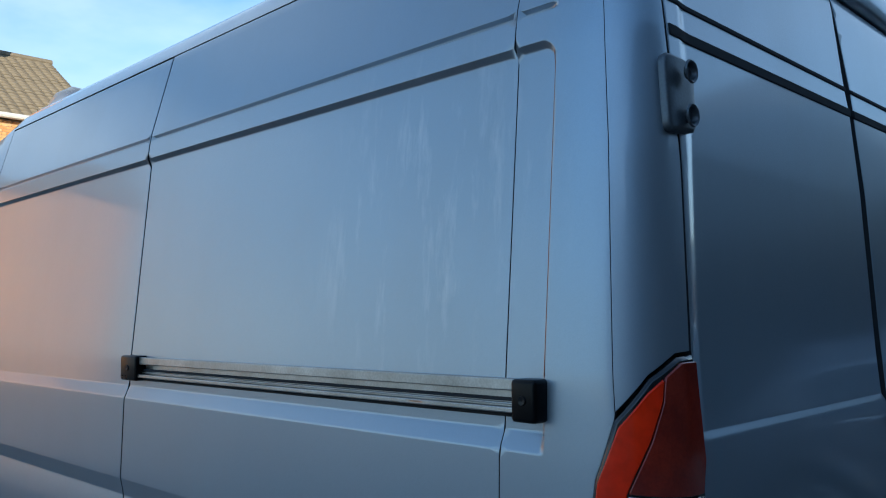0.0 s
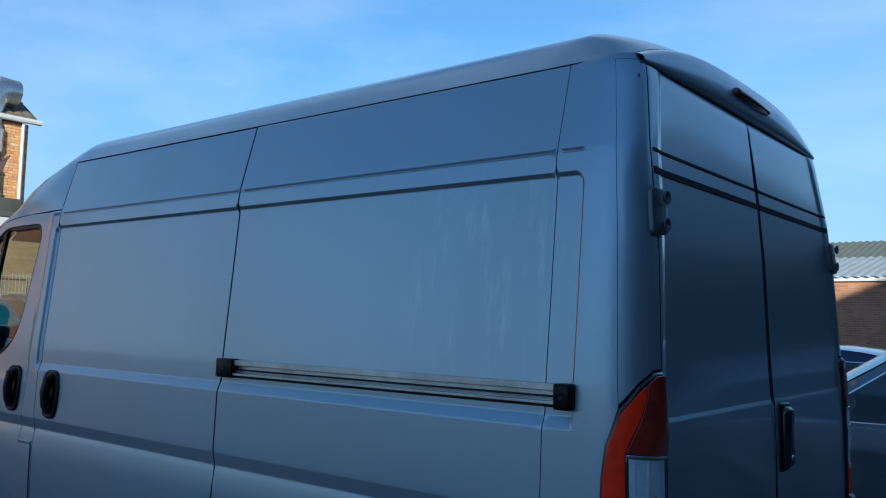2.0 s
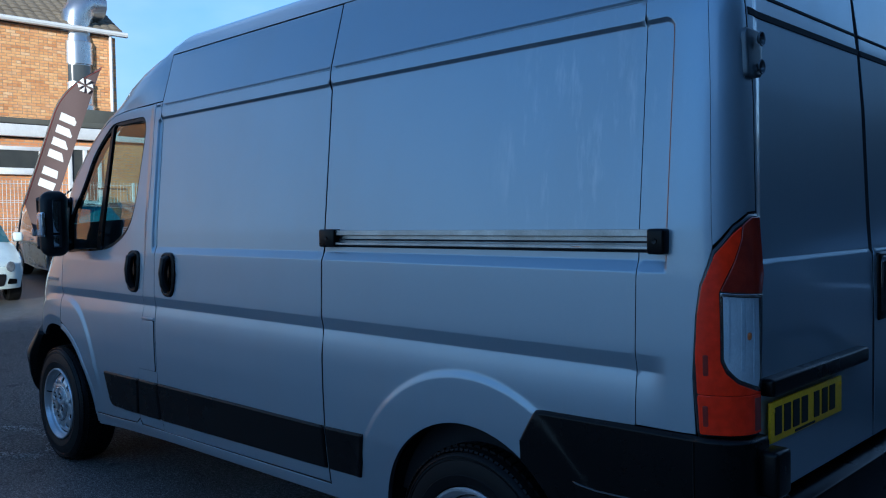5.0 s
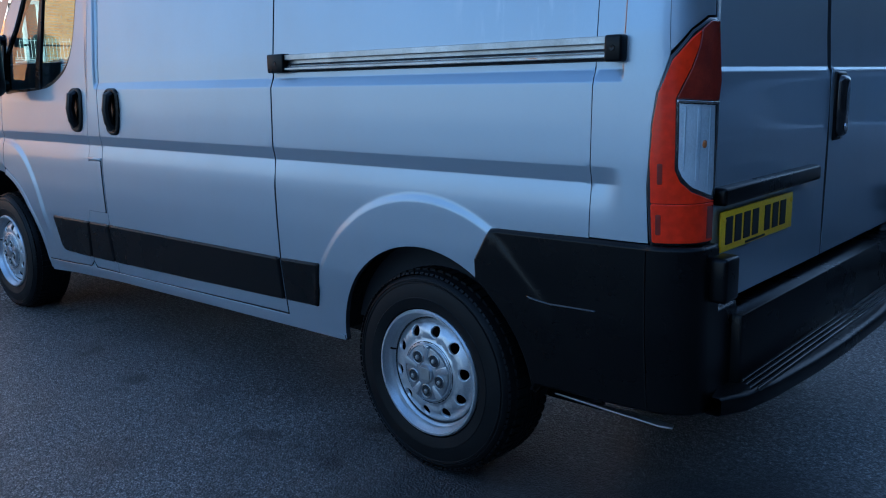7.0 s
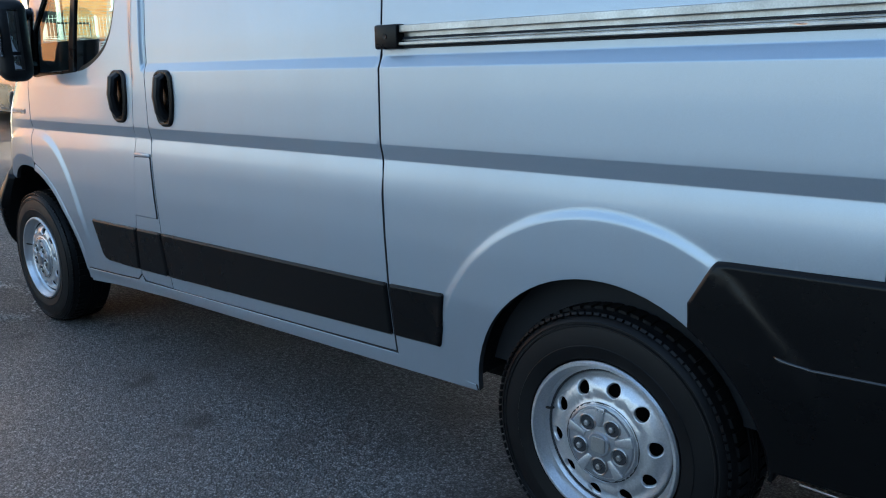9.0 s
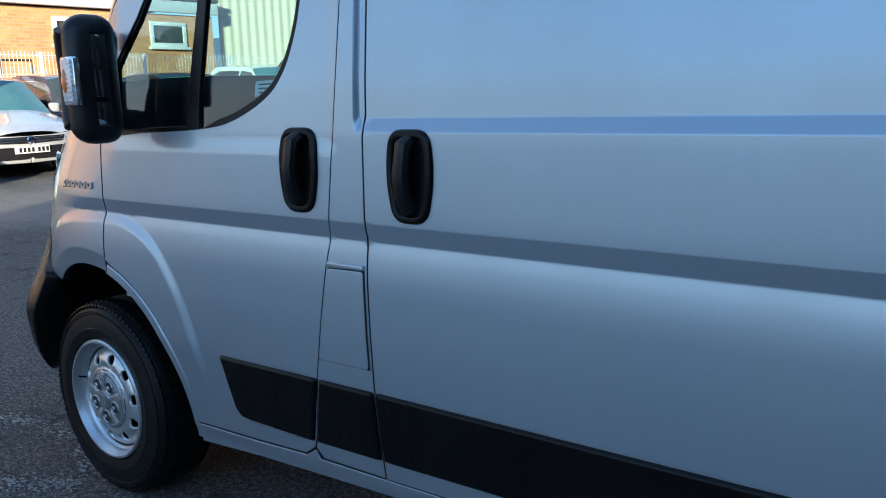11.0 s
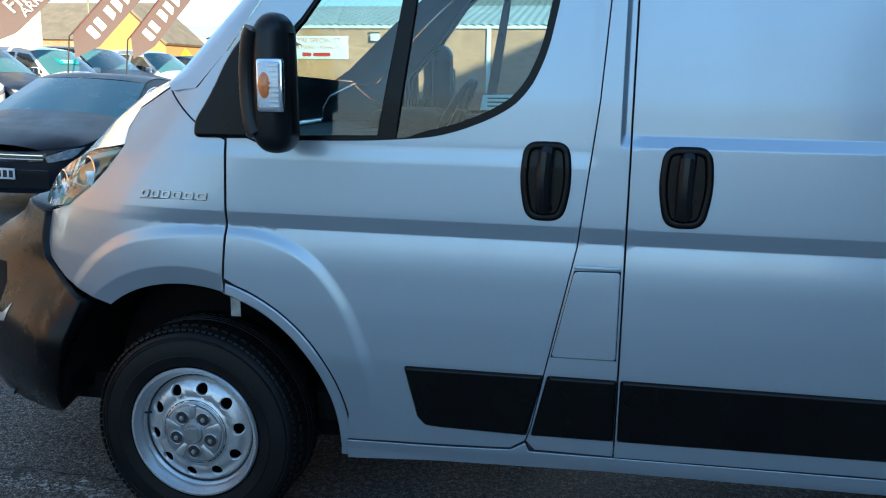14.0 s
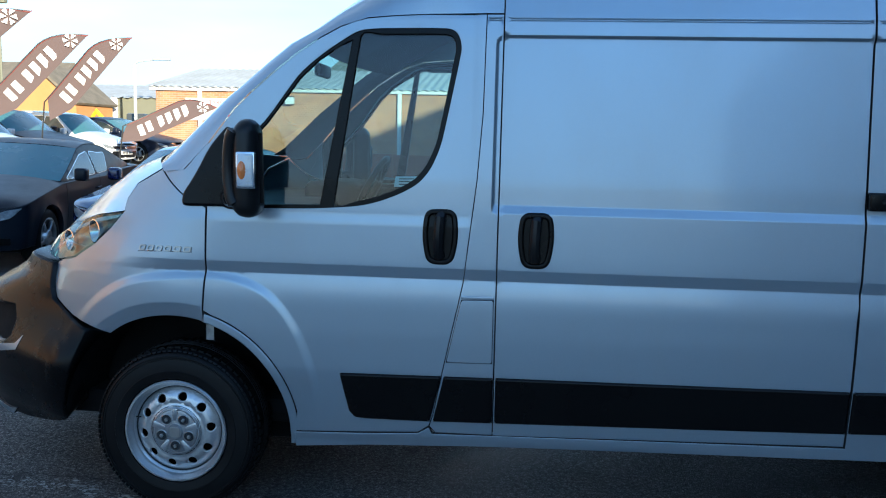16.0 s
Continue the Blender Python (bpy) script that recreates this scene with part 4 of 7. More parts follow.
for x, z, xc, zc in ((-0.098, 1.448, -0.31, 1.49), (-0.235, 1.378, -0.45, 1.44), (-0.25, 1.314, -0.62, 1.33), (-0.232, 1.262, -0.75, 1.22), (-0.398, 1.236, -0.83, 1.13), (-0.550, 1.186, -0.88, 1.06), (-0.690, 1.116, -0.91, 1.03), (-0.76, 1.055, -0.93, 1.02)):
    p = van_side(np.array([x]), np.array([z]))[0]
    rows.append(cross((p[0], -p[1], p[2]), (xc, zc), 2.2, 24))
part("bonnet", loft(rows, M["paint"], "bonnet"), None, van, "silver bonnet")

# rear doors
RD = [(4.436, 0.70), (4.446, 1.02), (4.450, 1.22), (4.444, 1.43), (4.440, 1.47), (4.430, 1.75), (4.410, 1.98), (4.381, 2.300)]


def mid_u(z):
    return UC + CL + float(half_width(np.array([UC]), np.array([z]))[0]) - 0.125


RD_MID = [(mid_u(z) - 0.003, z) for z in (2.300, 1.98, 1.75, 1.47, 1.345, 1.336, 1.322, 1.31, 1.22, 1.02, 0.70)]
rear_l, rear_r = body_panel("rear_door", RD + RD_MID, "silver rear door, upper part with a blanked window", flange=0.03)
# dark strips: thin upper line, and a lower one painting the step's shadow
for z0, h in ((2.050, 0.005), (1.992, 0.010)):
    strip = skin("door_groove", van_side, [(4.416, z0 - h), (4.414, z0 + h), (mid_u(z0) - 0.012, z0 + h), (mid_u(z0) - 0.012, z0 - h)], M["seam"], gap=0, lift=0.003, flange=0.004, edge=0.002)
    part("door_groove", strip, None, rear_l)
    part("door_groove", flipped(strip), None, rear_r)
# dark body behind the gaps


def core(name, outline, **kw):
    me = skin(name, van_side, outline, M["seam"], gap=0, lift=-0.022, flange=0.002, edge=0.001, step=0.05, **kw)
    part(name, me, None, van)
    part(name, flipped(me), None, van)


core("inner_frame", [(1.10, 0.42), (1.20, 1.03), (1.245, 1.43), (1.26, 2.05), (1.33, 2.05), (1.33, 2.295), (4.37, 2.275), (4.40, 1.98), (4.42, 1.75), (4.435, 1.45), (4.20, 1.35), (4.19, 0.90), (3.74, 0.90), (3.68, 0.79)] + arc(3.45, 0.36, 0.44, 60, 176, 14) + [(2.98, 0.40)])
rows = []
for x in (1.36, 1.40, 4.20, 4.262):
    k = 0.0 if x < 4.25 else 0.06
    ring = [(-0.93 + k, 0.46), (-0.935 + k, 1.0), (-0.925 + k, 1.40), (-0.885 + k, 1.95), (-0.80 + k, 2.27), (0.80 - k, 2.27), (0.885 - k, 1.95), (0.925 - k, 1.40), (0.935 - k, 1.0), (0.93 - k, 0.46)]
    rows.append([(x, y, z) for y, z in ring])
part("load_lining", loft(rows, M["seam"], "load_lining", closed=True), None, van, "dark load space lining")
part("rear_lining", box(4.255, 4.275, -0.86, 0.86, 0.46, 2.26), M["seam"], van)
core("door_frame", [(0.125, 0.90), (0.14, 1.28), (0.14, 1.53), (0.25, 1.675), (0.5, 1.895), (0.68, 2.005), (0.79, 2.04), (1.25, 2.055), (1.245, 1.7), (1.23, 1.43), (1.185, 1.02), (1.11, 0.655), (1.05, 0.43), (0.53, 0.385)] + ARCH_F[::-1][2:-1], holes=[offset(WINDOW, -0.012)])

# side windows: black frame, divider, quarter glass and drop glass
QUARTER = [(0.225, 1.312), (0.235, 1.465), (0.393, 1.633), (0.524, 1.812), (0.60, 1.885), (0.682, 1.940), (0.728, 1.962), (0.612, 1.318), (0.386, 1.312)]
DROP = [(0.655, 1.322), (0.762, 1.98), (0.85, 1.986), (1.092, 1.988), (1.122, 1.978), (1.134, 1.955), (1.135, 1.920), (1.078, 1.605), (1.060, 1.543), (1.032, 1.482), (0.990, 1.430), (0.928, 1.392), (0.845, 1.358), (0.762, 1.336)]
DROP = flowing(DROP)[4:]
for sgn, door in ((1, door_l), (-1, door_r)):
    for nm, ol, mat, hl, li in (("window_frame", offset(WINDOW, -0.004), M["plastic"], [QUARTER, DROP], -0.006), ("quarter_glass", offset(QUARTER, -0.008), M["glass"], [], -0.014), ("drop_glass", offset(DROP, -0.008), M["glass"], [], -0.016)):
        me = skin(nm, van_side, ol, mat, hl, step=0.03, gap=0, lift=li, flange=0.014 if nm == "window_frame" else 0.0005, edge=0.004, drop=0.002)
        ob = part(nm, me if sgn > 0 else flipped(me), None, door)
        if "glass" in nm:
            ob.visible_shadow = False

# black side mouldings
def moulding(outline, parent=None):
    me = skin("side_moulding", van_side, rounded(outline, 0.006, 2), M["plastic"], gap=0, lift=0.012, flange=0.014, edge=0.010, drop=0.008, step=0.03)
    part("side_moulding", me, None, van, "black plastic side moulding")
    part("side_moulding", flipped(me), None, van, "black plastic side moulding")


moulding([(0.697, 0.638), (0.712, 0.57), (0.735, 0.475), (0.758, 0.450), (0.80, 0.446), (1.066, 0.446), (1.112, 0.643)])
moulding([(1.122, 0.643), (1.318, 0.645), (1.318, 0.452), (1.078, 0.447)])
moulding([(1.328, 0.646), (2.688, 0.655), (2.688, 0.482), (1.328, 0.452)])
moulding([(2.700, 0.655), (2.926, 0.661), (2.912, 0.55), (2.895, 0.488), (2.700, 0.483)])

# rear bumper
def bumper_rear(u, v):
    p = van_side(u, v)
    u, v = np.asarray(u, float), np.asarray(v, float)
    p[..., 1] -= 0.022 + 0.005 * step01(u, 4.204, 4.213)
    p[..., 0] += 0.03 * step01(u, UC - 0.05, UC + CL * 0.8)
    return p


RB = [(3.752, 0.880), (3.745, 0.872), (3.69, 0.777)] + [p for p in arc(3.45, 0.36, 0.43, 60, 2, 14) if p[0] > 3.68] + [(3.90, 0.412), (4.10, 0.415), (4.60, 0.43), (4.60, 0.70), (4.475, 0.70), (4.470, 0.882), (4.21, 0.886)]
me = skin("rear_bumper", bumper_rear, RB, M["plastic"], us=(4.200, 4.204, 4.2065, 4.2105, 4.213, 4.217), gap=0, edge=0.012, drop=0.010, flange=0.03, step=0.03)
part("rear_bumper", me, None, van, "black plastic rear bumper corner")
part("rear_bumper", flipped(me), None, van, "black plastic rear bumper corner")
part("bumper_middle", box(4.30, 4.425, -0.80, 0.80, 0.44, 0.672, 0.012), M["plastic"], van, "black bumper panel below the rear doors")
me = skin("bumper_seam", bumper_rear, [(4.2055, 0.43), (4.2055, 0.872), (4.2085, 0.872), (4.2085, 0.43)], M["dark"], gap=0, lift=0.003, flange=0.001, edge=0.0006, drop=0.0003)
part("bumper_seam", me, None, van)
part("bumper_seam", flipped(me), None, van)
me = skin("bumper_crease", bumper_rear, [(3.890, 0.699), (3.90, 0.688), (3.966, 0.679), (4.122, 0.684), (4.118, 0.690), (3.966, 0.686)], M["gloss_black"], gap=0, lift=0.005, flange=0.006, edge=0.004, drop=0.004, step=0.02)
part("bumper_crease", me, None, van)
part("bumper_crease", flipped(me), None, van)
STEP_EDGE = [(4.43, 0.94), (4.47, 0.86), (4.495, 0.70), (4.515, 0.45), (4.525, 0.20)]
rows = []
for dx, z in ((-0.16, 0.425), (0.0, 0.425), (0.006, 0.432), (0.006, 0.468), (0.0, 0.475), (-0.022, 0.475)):
    rows.append([(x + dx, -y, z) for x, y in STEP_EDGE] + [(x + dx, y, z) for x, y in STEP_EDGE[::-1]])
rows.append([(4.36, y, 0.475) for y in (-0.72, -0.70, -0.62, -0.45, -0.20, 0.20, 0.45, 0.62, 0.70, 0.72)])
st = part("bumper_step", loft(rows, M["plastic"], "bumper_step"), None, van, "ribbed black rear step")
for k in range(6):
    x = 4.384 + k * 0.019
    part("rib", box(x, x + 0.009, -0.74 - 0.02 * k + (0.03 if k > 4 else 0), 0.74 + 0.02 * k - (0.03 if k > 4 else 0), 0.470, 0.484, 0.003), M["gloss_black"], st)

# tail lamps
CLEAR = [(4.276, 1.256), (4.425, 1.248), (4.431, 1.03), (4.421, 1.002), (4.330, 1.030), (4.296, 1.056), (4.280, 1.085)]
RED = [(4.220, 0.996), (4.215, 1.10), (4.219, 1.20), (4.230, 1.275), (4.264, 1.354), (4.318, 1.404), (4.352, 1.424), (4.345, 1.39), (4.318, 1.335), (4.290, 1.290), (4.274, 1.2585), (4.278, 1.082), (4.294, 1.052), (4.330, 1.026), (4.421, 0.998), (4.421, 0.996)]
SMOKED = [(4.2765, 1.2595), (4.293, 1.290), (4.321, 1.335), (4.348, 1.39), (4.355, 1.426), (4.395, 1.447), (4.430, 1.448), (4.438, 1.30), (4.428, 1.2505)]
for sgn in (1, -1):
    fl = (lambda me: me) if sgn > 0 else flipped
    lamp = part("tail_lamp", fl(skin("tail_lamp", van_side, TAIL, M["gloss_black"], gap=0.001, lift=0.010, flange=0.03, edge=0.008, drop=0.006)), None, van, "red tail lamp with a clear inner lens")
    thin = dict(gap=0, flange=0.008, edge=0.0022, drop=0.0014, step=0.015)
    red = part("red_lens", fl(skin("red_lens", van_side, rounded(RED, 0.004, 2), M["red_lens"], lift=0.015, **thin)), None, lamp, "bright red lens")
    part("smoked_lens", fl(skin("smoked_lens", van_side, rounded(SMOKED, 0.004, 2), M["dark_red_lens"], lift=0.0145, **thin)), None, lamp, "dark smoked red lens")
    low = part("lower_lens", fl(skin("lower_lens", van_side, rounded([(4.226, 0.894), (4.220, 0.9945), (4.421, 0.9945), (4.421, 0.894)], 0.005, 2), M["red_lens"], lift=0.015, **thin)), None, lamp, "bright red lens")
    for z0, z1, owner in ((1.045, 1.098, red), (0.915, 0.968, low)):
        part("lens_slot", fl(skin("lens_slot", van_side, rounded([(4.234, z0), (4.233, z1), (4.246, z1), (4.247, z0)], 0.004, 2), M["dark_red_lens"], gap=0, lift=0.0162, flange=0.001, edge=0.001, drop=0.0004, step=0.02)), None, owner)
    part("lens_edge", fl(skin("lens_edge", van_side, [(4.392, 0.902), (4.392, 0.986), (4.418, 0.986), (4.418, 0.902)], M["dark_red_lens"], gap=0, lift=0.0162, flange=0.001, edge=0.001, drop=0.0004, step=0.02)), None, low)
    bowl = part("lamp_bowl", fl(skin("lamp_bowl", van_side, rounded(CLEAR, 0.006, 2), M["reflector"], gap=0, lift=0.0105, flange=0.002, edge=0.010, drop=0.004, step=0.015)), None, lamp, "silvered lamp bowl")
    for u0, u1, z0, z1 in ((4.300, 4.306, 1.08, 1.240), (4.342, 4.356, 1.055, 1.236), (4.392, 4.398, 1.03, 1.238)):
        part("bowl_rib", fl(skin("bowl_rib", van_side, [(u0, z0), (u0, z1), (u1, z1), (u1, z0)], M["clear_lens"], gap=0, lift=0.0125, flange=0.002, edge=0.002, drop=0.001, step=0.02)), None, bowl)
    part("bulb", fl(skin("bulb", van_side, rounded([(4.364, 1.135), (4.364, 1.155), (4.384, 1.155), (4.384, 1.135)], 0.010, 3), M["amber"], gap=0, lift=0.0135, flange=0.003, edge=0.006, drop=0.003, step=0.01)), None, bowl)
    part("clear_lens", fl(skin("clear_lens", van_side, rounded(CLEAR, 0.006, 2), M["lens_glass"], gap=0, lift=0.016, flange=0.003, edge=0.003)), None, lamp, "clear lens")
    part("lens_rim", fl(skin("lens_rim", van_side, [(4.278, 1.250), (4.277, 1.2565), (4.425, 1.2485), (4.425, 1.243)], M["chrome"], gap=0, lift=0.0165, flange=0.002, edge=0.001, drop=0.0005, step=0.03)), None, lamp)

def on_side_y(x, z):
    return float(van_side(np.array([x]), np.array([z]))[0, 1])


# sliding rail: two lips over a channel
rail = part("door_rail", skin("door_rail", van_side, [(2.72, 1.360), (2.72, 1.416), (4.140, 1.418), (4.140, 1.362)], M["alu"], gap=0, lift=0.002, flange=0.004, edge=0.002), None, van, "bare metal sliding door rail")
for z0, z1, li in ((1.397, 1.416, 0.022), (1.3615, 1.3705, 0.024), (1.3735, 1.3775, 0.012)):
    part("rail_lip", skin("rail_lip", van_side, [(2.785, z0), (2.785, z1), (4.135, z1 + 0.002), (4.135, z0 + 0.002)], M["alu"], gap=0, lift=li, flange=li - 0.003, edge=0.002), None, rail)
# dark strips: the channel's slot, and shade painted below the lower lip
for z0, z1, li in ((1.3790, 1.3850, 0.008), (1.3535, 1.3605, 0.006)):
    part("rail_slot", skin("rail_slot", van_side, [(2.785, z0), (2.785, z1), (4.135, z1 + 0.002), (4.135, z0 + 0.002)], M["seam"], gap=0, lift=li, flange=li - 0.003, edge=0.001), None, rail)
for x0, x1 in ((2.696, 2.790), (4.132, 4.182)):
    y = on_side_y((x0 + x1) / 2, 1.39)
    cap = part("rail_end", box(x0, x1, y - 0.032, y + 0.012, 1.353, 1.421, 0.007, 3), M["plastic"], rail, "black plastic end cap")
    part("cap_screw", lathe([(0.001, 0.0), (0.007, -0.001), (0.009, 0.004)], 12), M["satin_plastic"], cap).location = ((x0 + x1) / 2, y - 0.0335, 1.388)


# door handles
def handle(x, z, parent, w=0.147, h=0.218):
    y = float(van_side(np.array([x]), np.array([z]))[0, 1])
    o = rounded([(x - w / 2 + 0.012, z + h / 2), (x + w / 2 - 0.012, z + h / 2), (x + w / 2, z), (x + w / 2 - 0.022, z - h / 2), (x - w / 2 + 0.022, z - h / 2), (x - w / 2, z)], [0.04, 0.04, 0.16, 0.04, 0.04, 0.16], 6)
    hd = part("door_handle", skin("door_handle", van_side, o, M["plastic"], [offset(o, 0.022)], gap=0, lift=0.013, flange=0.03, edge=0.009, drop=0.010, step=0.012), None, parent, "black plastic door handle")
    cup = skin("cup", van_side, offset(o, 0.012), M["plastic"], gap=0, lift=0.001, flange=0.002, edge=0.002, step=0.012)
    part("cup", cup, None, hd)
    grip = tube([(x + 0.004, y + 0.01, z + h * 0.40), (x, y - 0.018, z + h * 0.34), (x - 0.004, y - 0.028, z + 0.01), (x - 0.004, y - 0.022, z - h * 0.22), (x - 0.002, y - 0.004, z - h * 0.34)], [0.020, 0.022, 0.021, 0.021, 0.024], 10)
    part("grip", grip, M["satin_plastic"], hd)
    return hd


handle(1.096, 1.205, door_l)
handle(1.469, 1.200, van)

# wheels
WHEEL_PARTS = {}


def wheel(x, y, sgn):
    w = part("wheel", lathe([(0.205, -0.035), (0.21, -0.055), (0.20, -0.1), (0.20, -0.17), (0.21, -0.19)], 40), M["dark"], van, "silver steel wheel with a black tyre")
    w.location, w.scale = (x, y, 0.350), (0.955, 1.0, 0.955)
    tyre = lathe([(0.224, -0.010), (0.229, -0.002), (0.236, 0.010), (0.262, 0.016), (0.272, 0.0175), (0.274, 0.0155), (0.300, 0.014), (0.322, 0.009), (0.324, 0.0115), (0.328, 0.0110), (0.330, 0.0065), (0.334, 0.0060), (0.336, 0.0085), (0.342, 0.0055), (0.354, -0.010), (0.362, -0.030), (0.366, -0.06), (0.366, -0.165), (0.358, -0.20), (0.33, -0.22), (0.25, -0.22), (0.22, -0.20)], 72)
    part("tyre", tyre, M["rubber"], w)
    tread = bmesh.new()
    for k in range(64):
        a = 2 * math.pi * k / 64
        for y0, y1 in ((-0.030, -0.078), (-0.150, -0.190)):
            c = bmesh.ops.create_cube(tread, size=1.0, matrix=Matrix.Rotation(a, 4, "Y") @ Matrix.LocRotScale((0.363, (y0 + y1) / 2, 0.0), None, (0.014, y1 - y0, 0.024)))
    for k in range(96):
        a = 2 * math.pi * k / 96
        bmesh.ops.create_cube(tread, size=1.0, matrix=Matrix.Rotation(a, 4, "Y") @ Matrix.LocRotScale((0.3505, -0.0105, 0.0), Euler((0, 0, radians(-32))), (0.0075, 0.026, 0.0165)))
    for y0 in (-0.098, -0.114, -0.130):
        ring = lathe([(0.365, y0 - 0.005), (0.370, y0 - 0.004), (0.370, y0 + 0.004), (0.365, y0 + 0.005)], 64)
        tmp = bpy.data.meshes.new("ring")
        ring.to_mesh(tmp)
        ring.free()
        tread.from_mesh(tmp)
        bpy.data.meshes.remove(tmp)
    part("tread", tread, M["rubber"], w)
    rim = lathe([(0.228, 0.000), (0.230, 0.010), (0.225, 0.0165), (0.218, 0.0165), (0.214, 0.011), (0.211, 0.002), (0.207, -0.002), (0.204, -0.010), (0.203, -0.019), (0.199, -0.023), (0.196, -0.026), (0.194, -0.034), (0.186, -0.040)], 72)
    part("rim", rim, M["steel"], w)

    # pressed dish with ten round holes
    def dish(u, v):
        r = np.hypot(u, v)
        d = np.interp(r, [0.098, 0.108, 0.116, 0.122, 0.130, 0.142, 0.160, 0.176, 0.186, 0.194], [0.004, 0.003, -0.002, -0.004, -0.003, -0.003, -0.008, -0.018, -0.028, -0.038])
        return np.stack([-u, d, v], -1)

    def circle(cx, cz, r, n):
        return [(cx + r * math.cos(2 * math.pi * q / n), cz + r * math.sin(2 * math.pi * q / n)) for q in range(n)]

    if "dish" not in WHEEL_PARTS:
        WHEEL_PARTS["dish"] = skin("dish", dish, circle(0, 0, 0.192, 72), M["steel"], [circle(0.154 * math.cos(radians(36 * q + 8)), 0.154 * math.sin(radians(36 * q + 8)), 0.0200, 16) for q in range(10)], step=0.011, gap=0, edge=0.0025, drop=0.002, flange=0.008)
    part("dish", WHEEL_PARTS["dish"], None, w)
    valve = tube([(0.168, -0.012, 0.05), (0.170, 0.006, 0.055), (0.172, 0.016, 0.06)], 0.004, 6)
    part("dish_groove", lathe([(0.1885, -0.0335), (0.193, -0.0300), (0.1955, -0.0285)], 60), M["seam"], w)
    part("valve", valve, M["plastic"], w)
    part("drum", lathe([(0.001, -0.075), (0.19, -0.075), (0.2, -0.11)], 32), M["dark"], w)
    hub = part("hub_cap", lathe([(0.001, 0.020), (0.031, 0.020), (0.035, 0.014), (0.040, 0.013), (0.088, 0.012), (0.096, 0.010), (0.0985, 0.003), (0.101, 0.0025), (0.1035, 0.007), (0.1075, 0.005), (0.110, -0.003), (0.111, -0.012)], 48), M["hub"], w)
    part("cap_groove", lathe([(0.1095, 0.0012), (0.1135, 0.0006)], 48), M["seam"], hub)
    part("badge", prism(rounded([(-0.021, -0.021), (0.021, -0.021), (0.021, 0.021), (-0.021, 0.021)], 0.009), 0.018, 0.023), M["alu"], hub)
    for k in range(5):
        a = radians(90 + 72 * k + 36)
        bm = lathe([(0.0255, 0.010), (0.0255, 0.0155), (0.0235, 0.0170), (0.0212, 0.0145), (0.0205, 0.0128)], 20)
        bmesh.ops.translate(bm, vec=(0.065 * math.cos(a), 0, 0.065 * math.sin(a)), verts=bm.verts[:])
        part("bolt_pocket", bm, M["alu"], hub)
        bm = lathe([(0.0001, 0.0136), (0.0210, 0.0140)], 18)
        bmesh.ops.translate(bm, vec=(0.065 * math.cos(a), 0, 0.065 * math.sin(a)), verts=bm.verts[:])
        part("pocket_floor", bm, M["seam"], hub)
        bm = lathe([(0.0001, 0.023), (0.0055, 0.023), (0.0085, 0.020), (0.0085, 0.012)], 6)
        bmesh.ops.translate(bm, vec=(0.065 * math.cos(a), 0, 0.065 * math.sin(a)), verts=bm.verts[:])
        part("wheel_bolt", bm, M["alu"], hub)
        a = radians(90 + 72 * k)
        bm = prism([(0.050, -0.007), (0.096, -0.014), (0.1035, -0.0135), (0.1035, 0.0135), (0.096, 0.014), (0.050, 0.007)], 0.004, 0.0155, bev=0.002)
        bmesh.ops.rotate(bm, cent=(0, 0, 0), matrix=Matrix.Rotation(-a, 3, "Y"), verts=bm.verts[:])
        part("cap_rib", bm, M["hub_light"], hub)
    # everything above faces +y: turn it outwards
    w.rotation_euler = (0, 0, math.pi if sgn < 0 else 0)
    return w


for x in (0.0, 3.45):
    wheel(x, -1.014, -1)
    wheel(x, 1.014, 1)

# wheel housings and underbody
def housing(x, r):
    rows = []
    for a in np.linspace(8, 172 if x > 1 else 176, 26):
        c, s = x + r * math.cos(radians(a)), 0.36 + r * math.sin(radians(a))
        rows.append([(c, y, s) for y in (-0.985, -0.60)])
    me = loft(rows, M["dark"], "wheel_housing")
    part("wheel_housing", me, None, van)
    part("wheel_housing", flipped(me), None, van)
    part("inner_wall", box(x - r, x + r, -0.62, -0.60, 0.2, 0.36 + r), M["dark"], van)


housing(0.0, 0.50)
housing(3.45, 0.435)
part("underbody", box(-0.6, 4.25, -0.80, 0.80, 0.33, 0.44, 0.02), M["dark"], van)
part("load_floor", box(1.45, 4.28, -0.92, 0.92, 0.46, 0.50), M["dark"], van)
part("bulkhead", box(1.40, 1.43, -0.86, 0.86, 0.45, 2.24), M["interior"], van, "grey cab bulkhead")
part("cab_floor", box(0.54, 1.40, -0.93, 0.93, 0.44, 0.60), M["interior"], van)

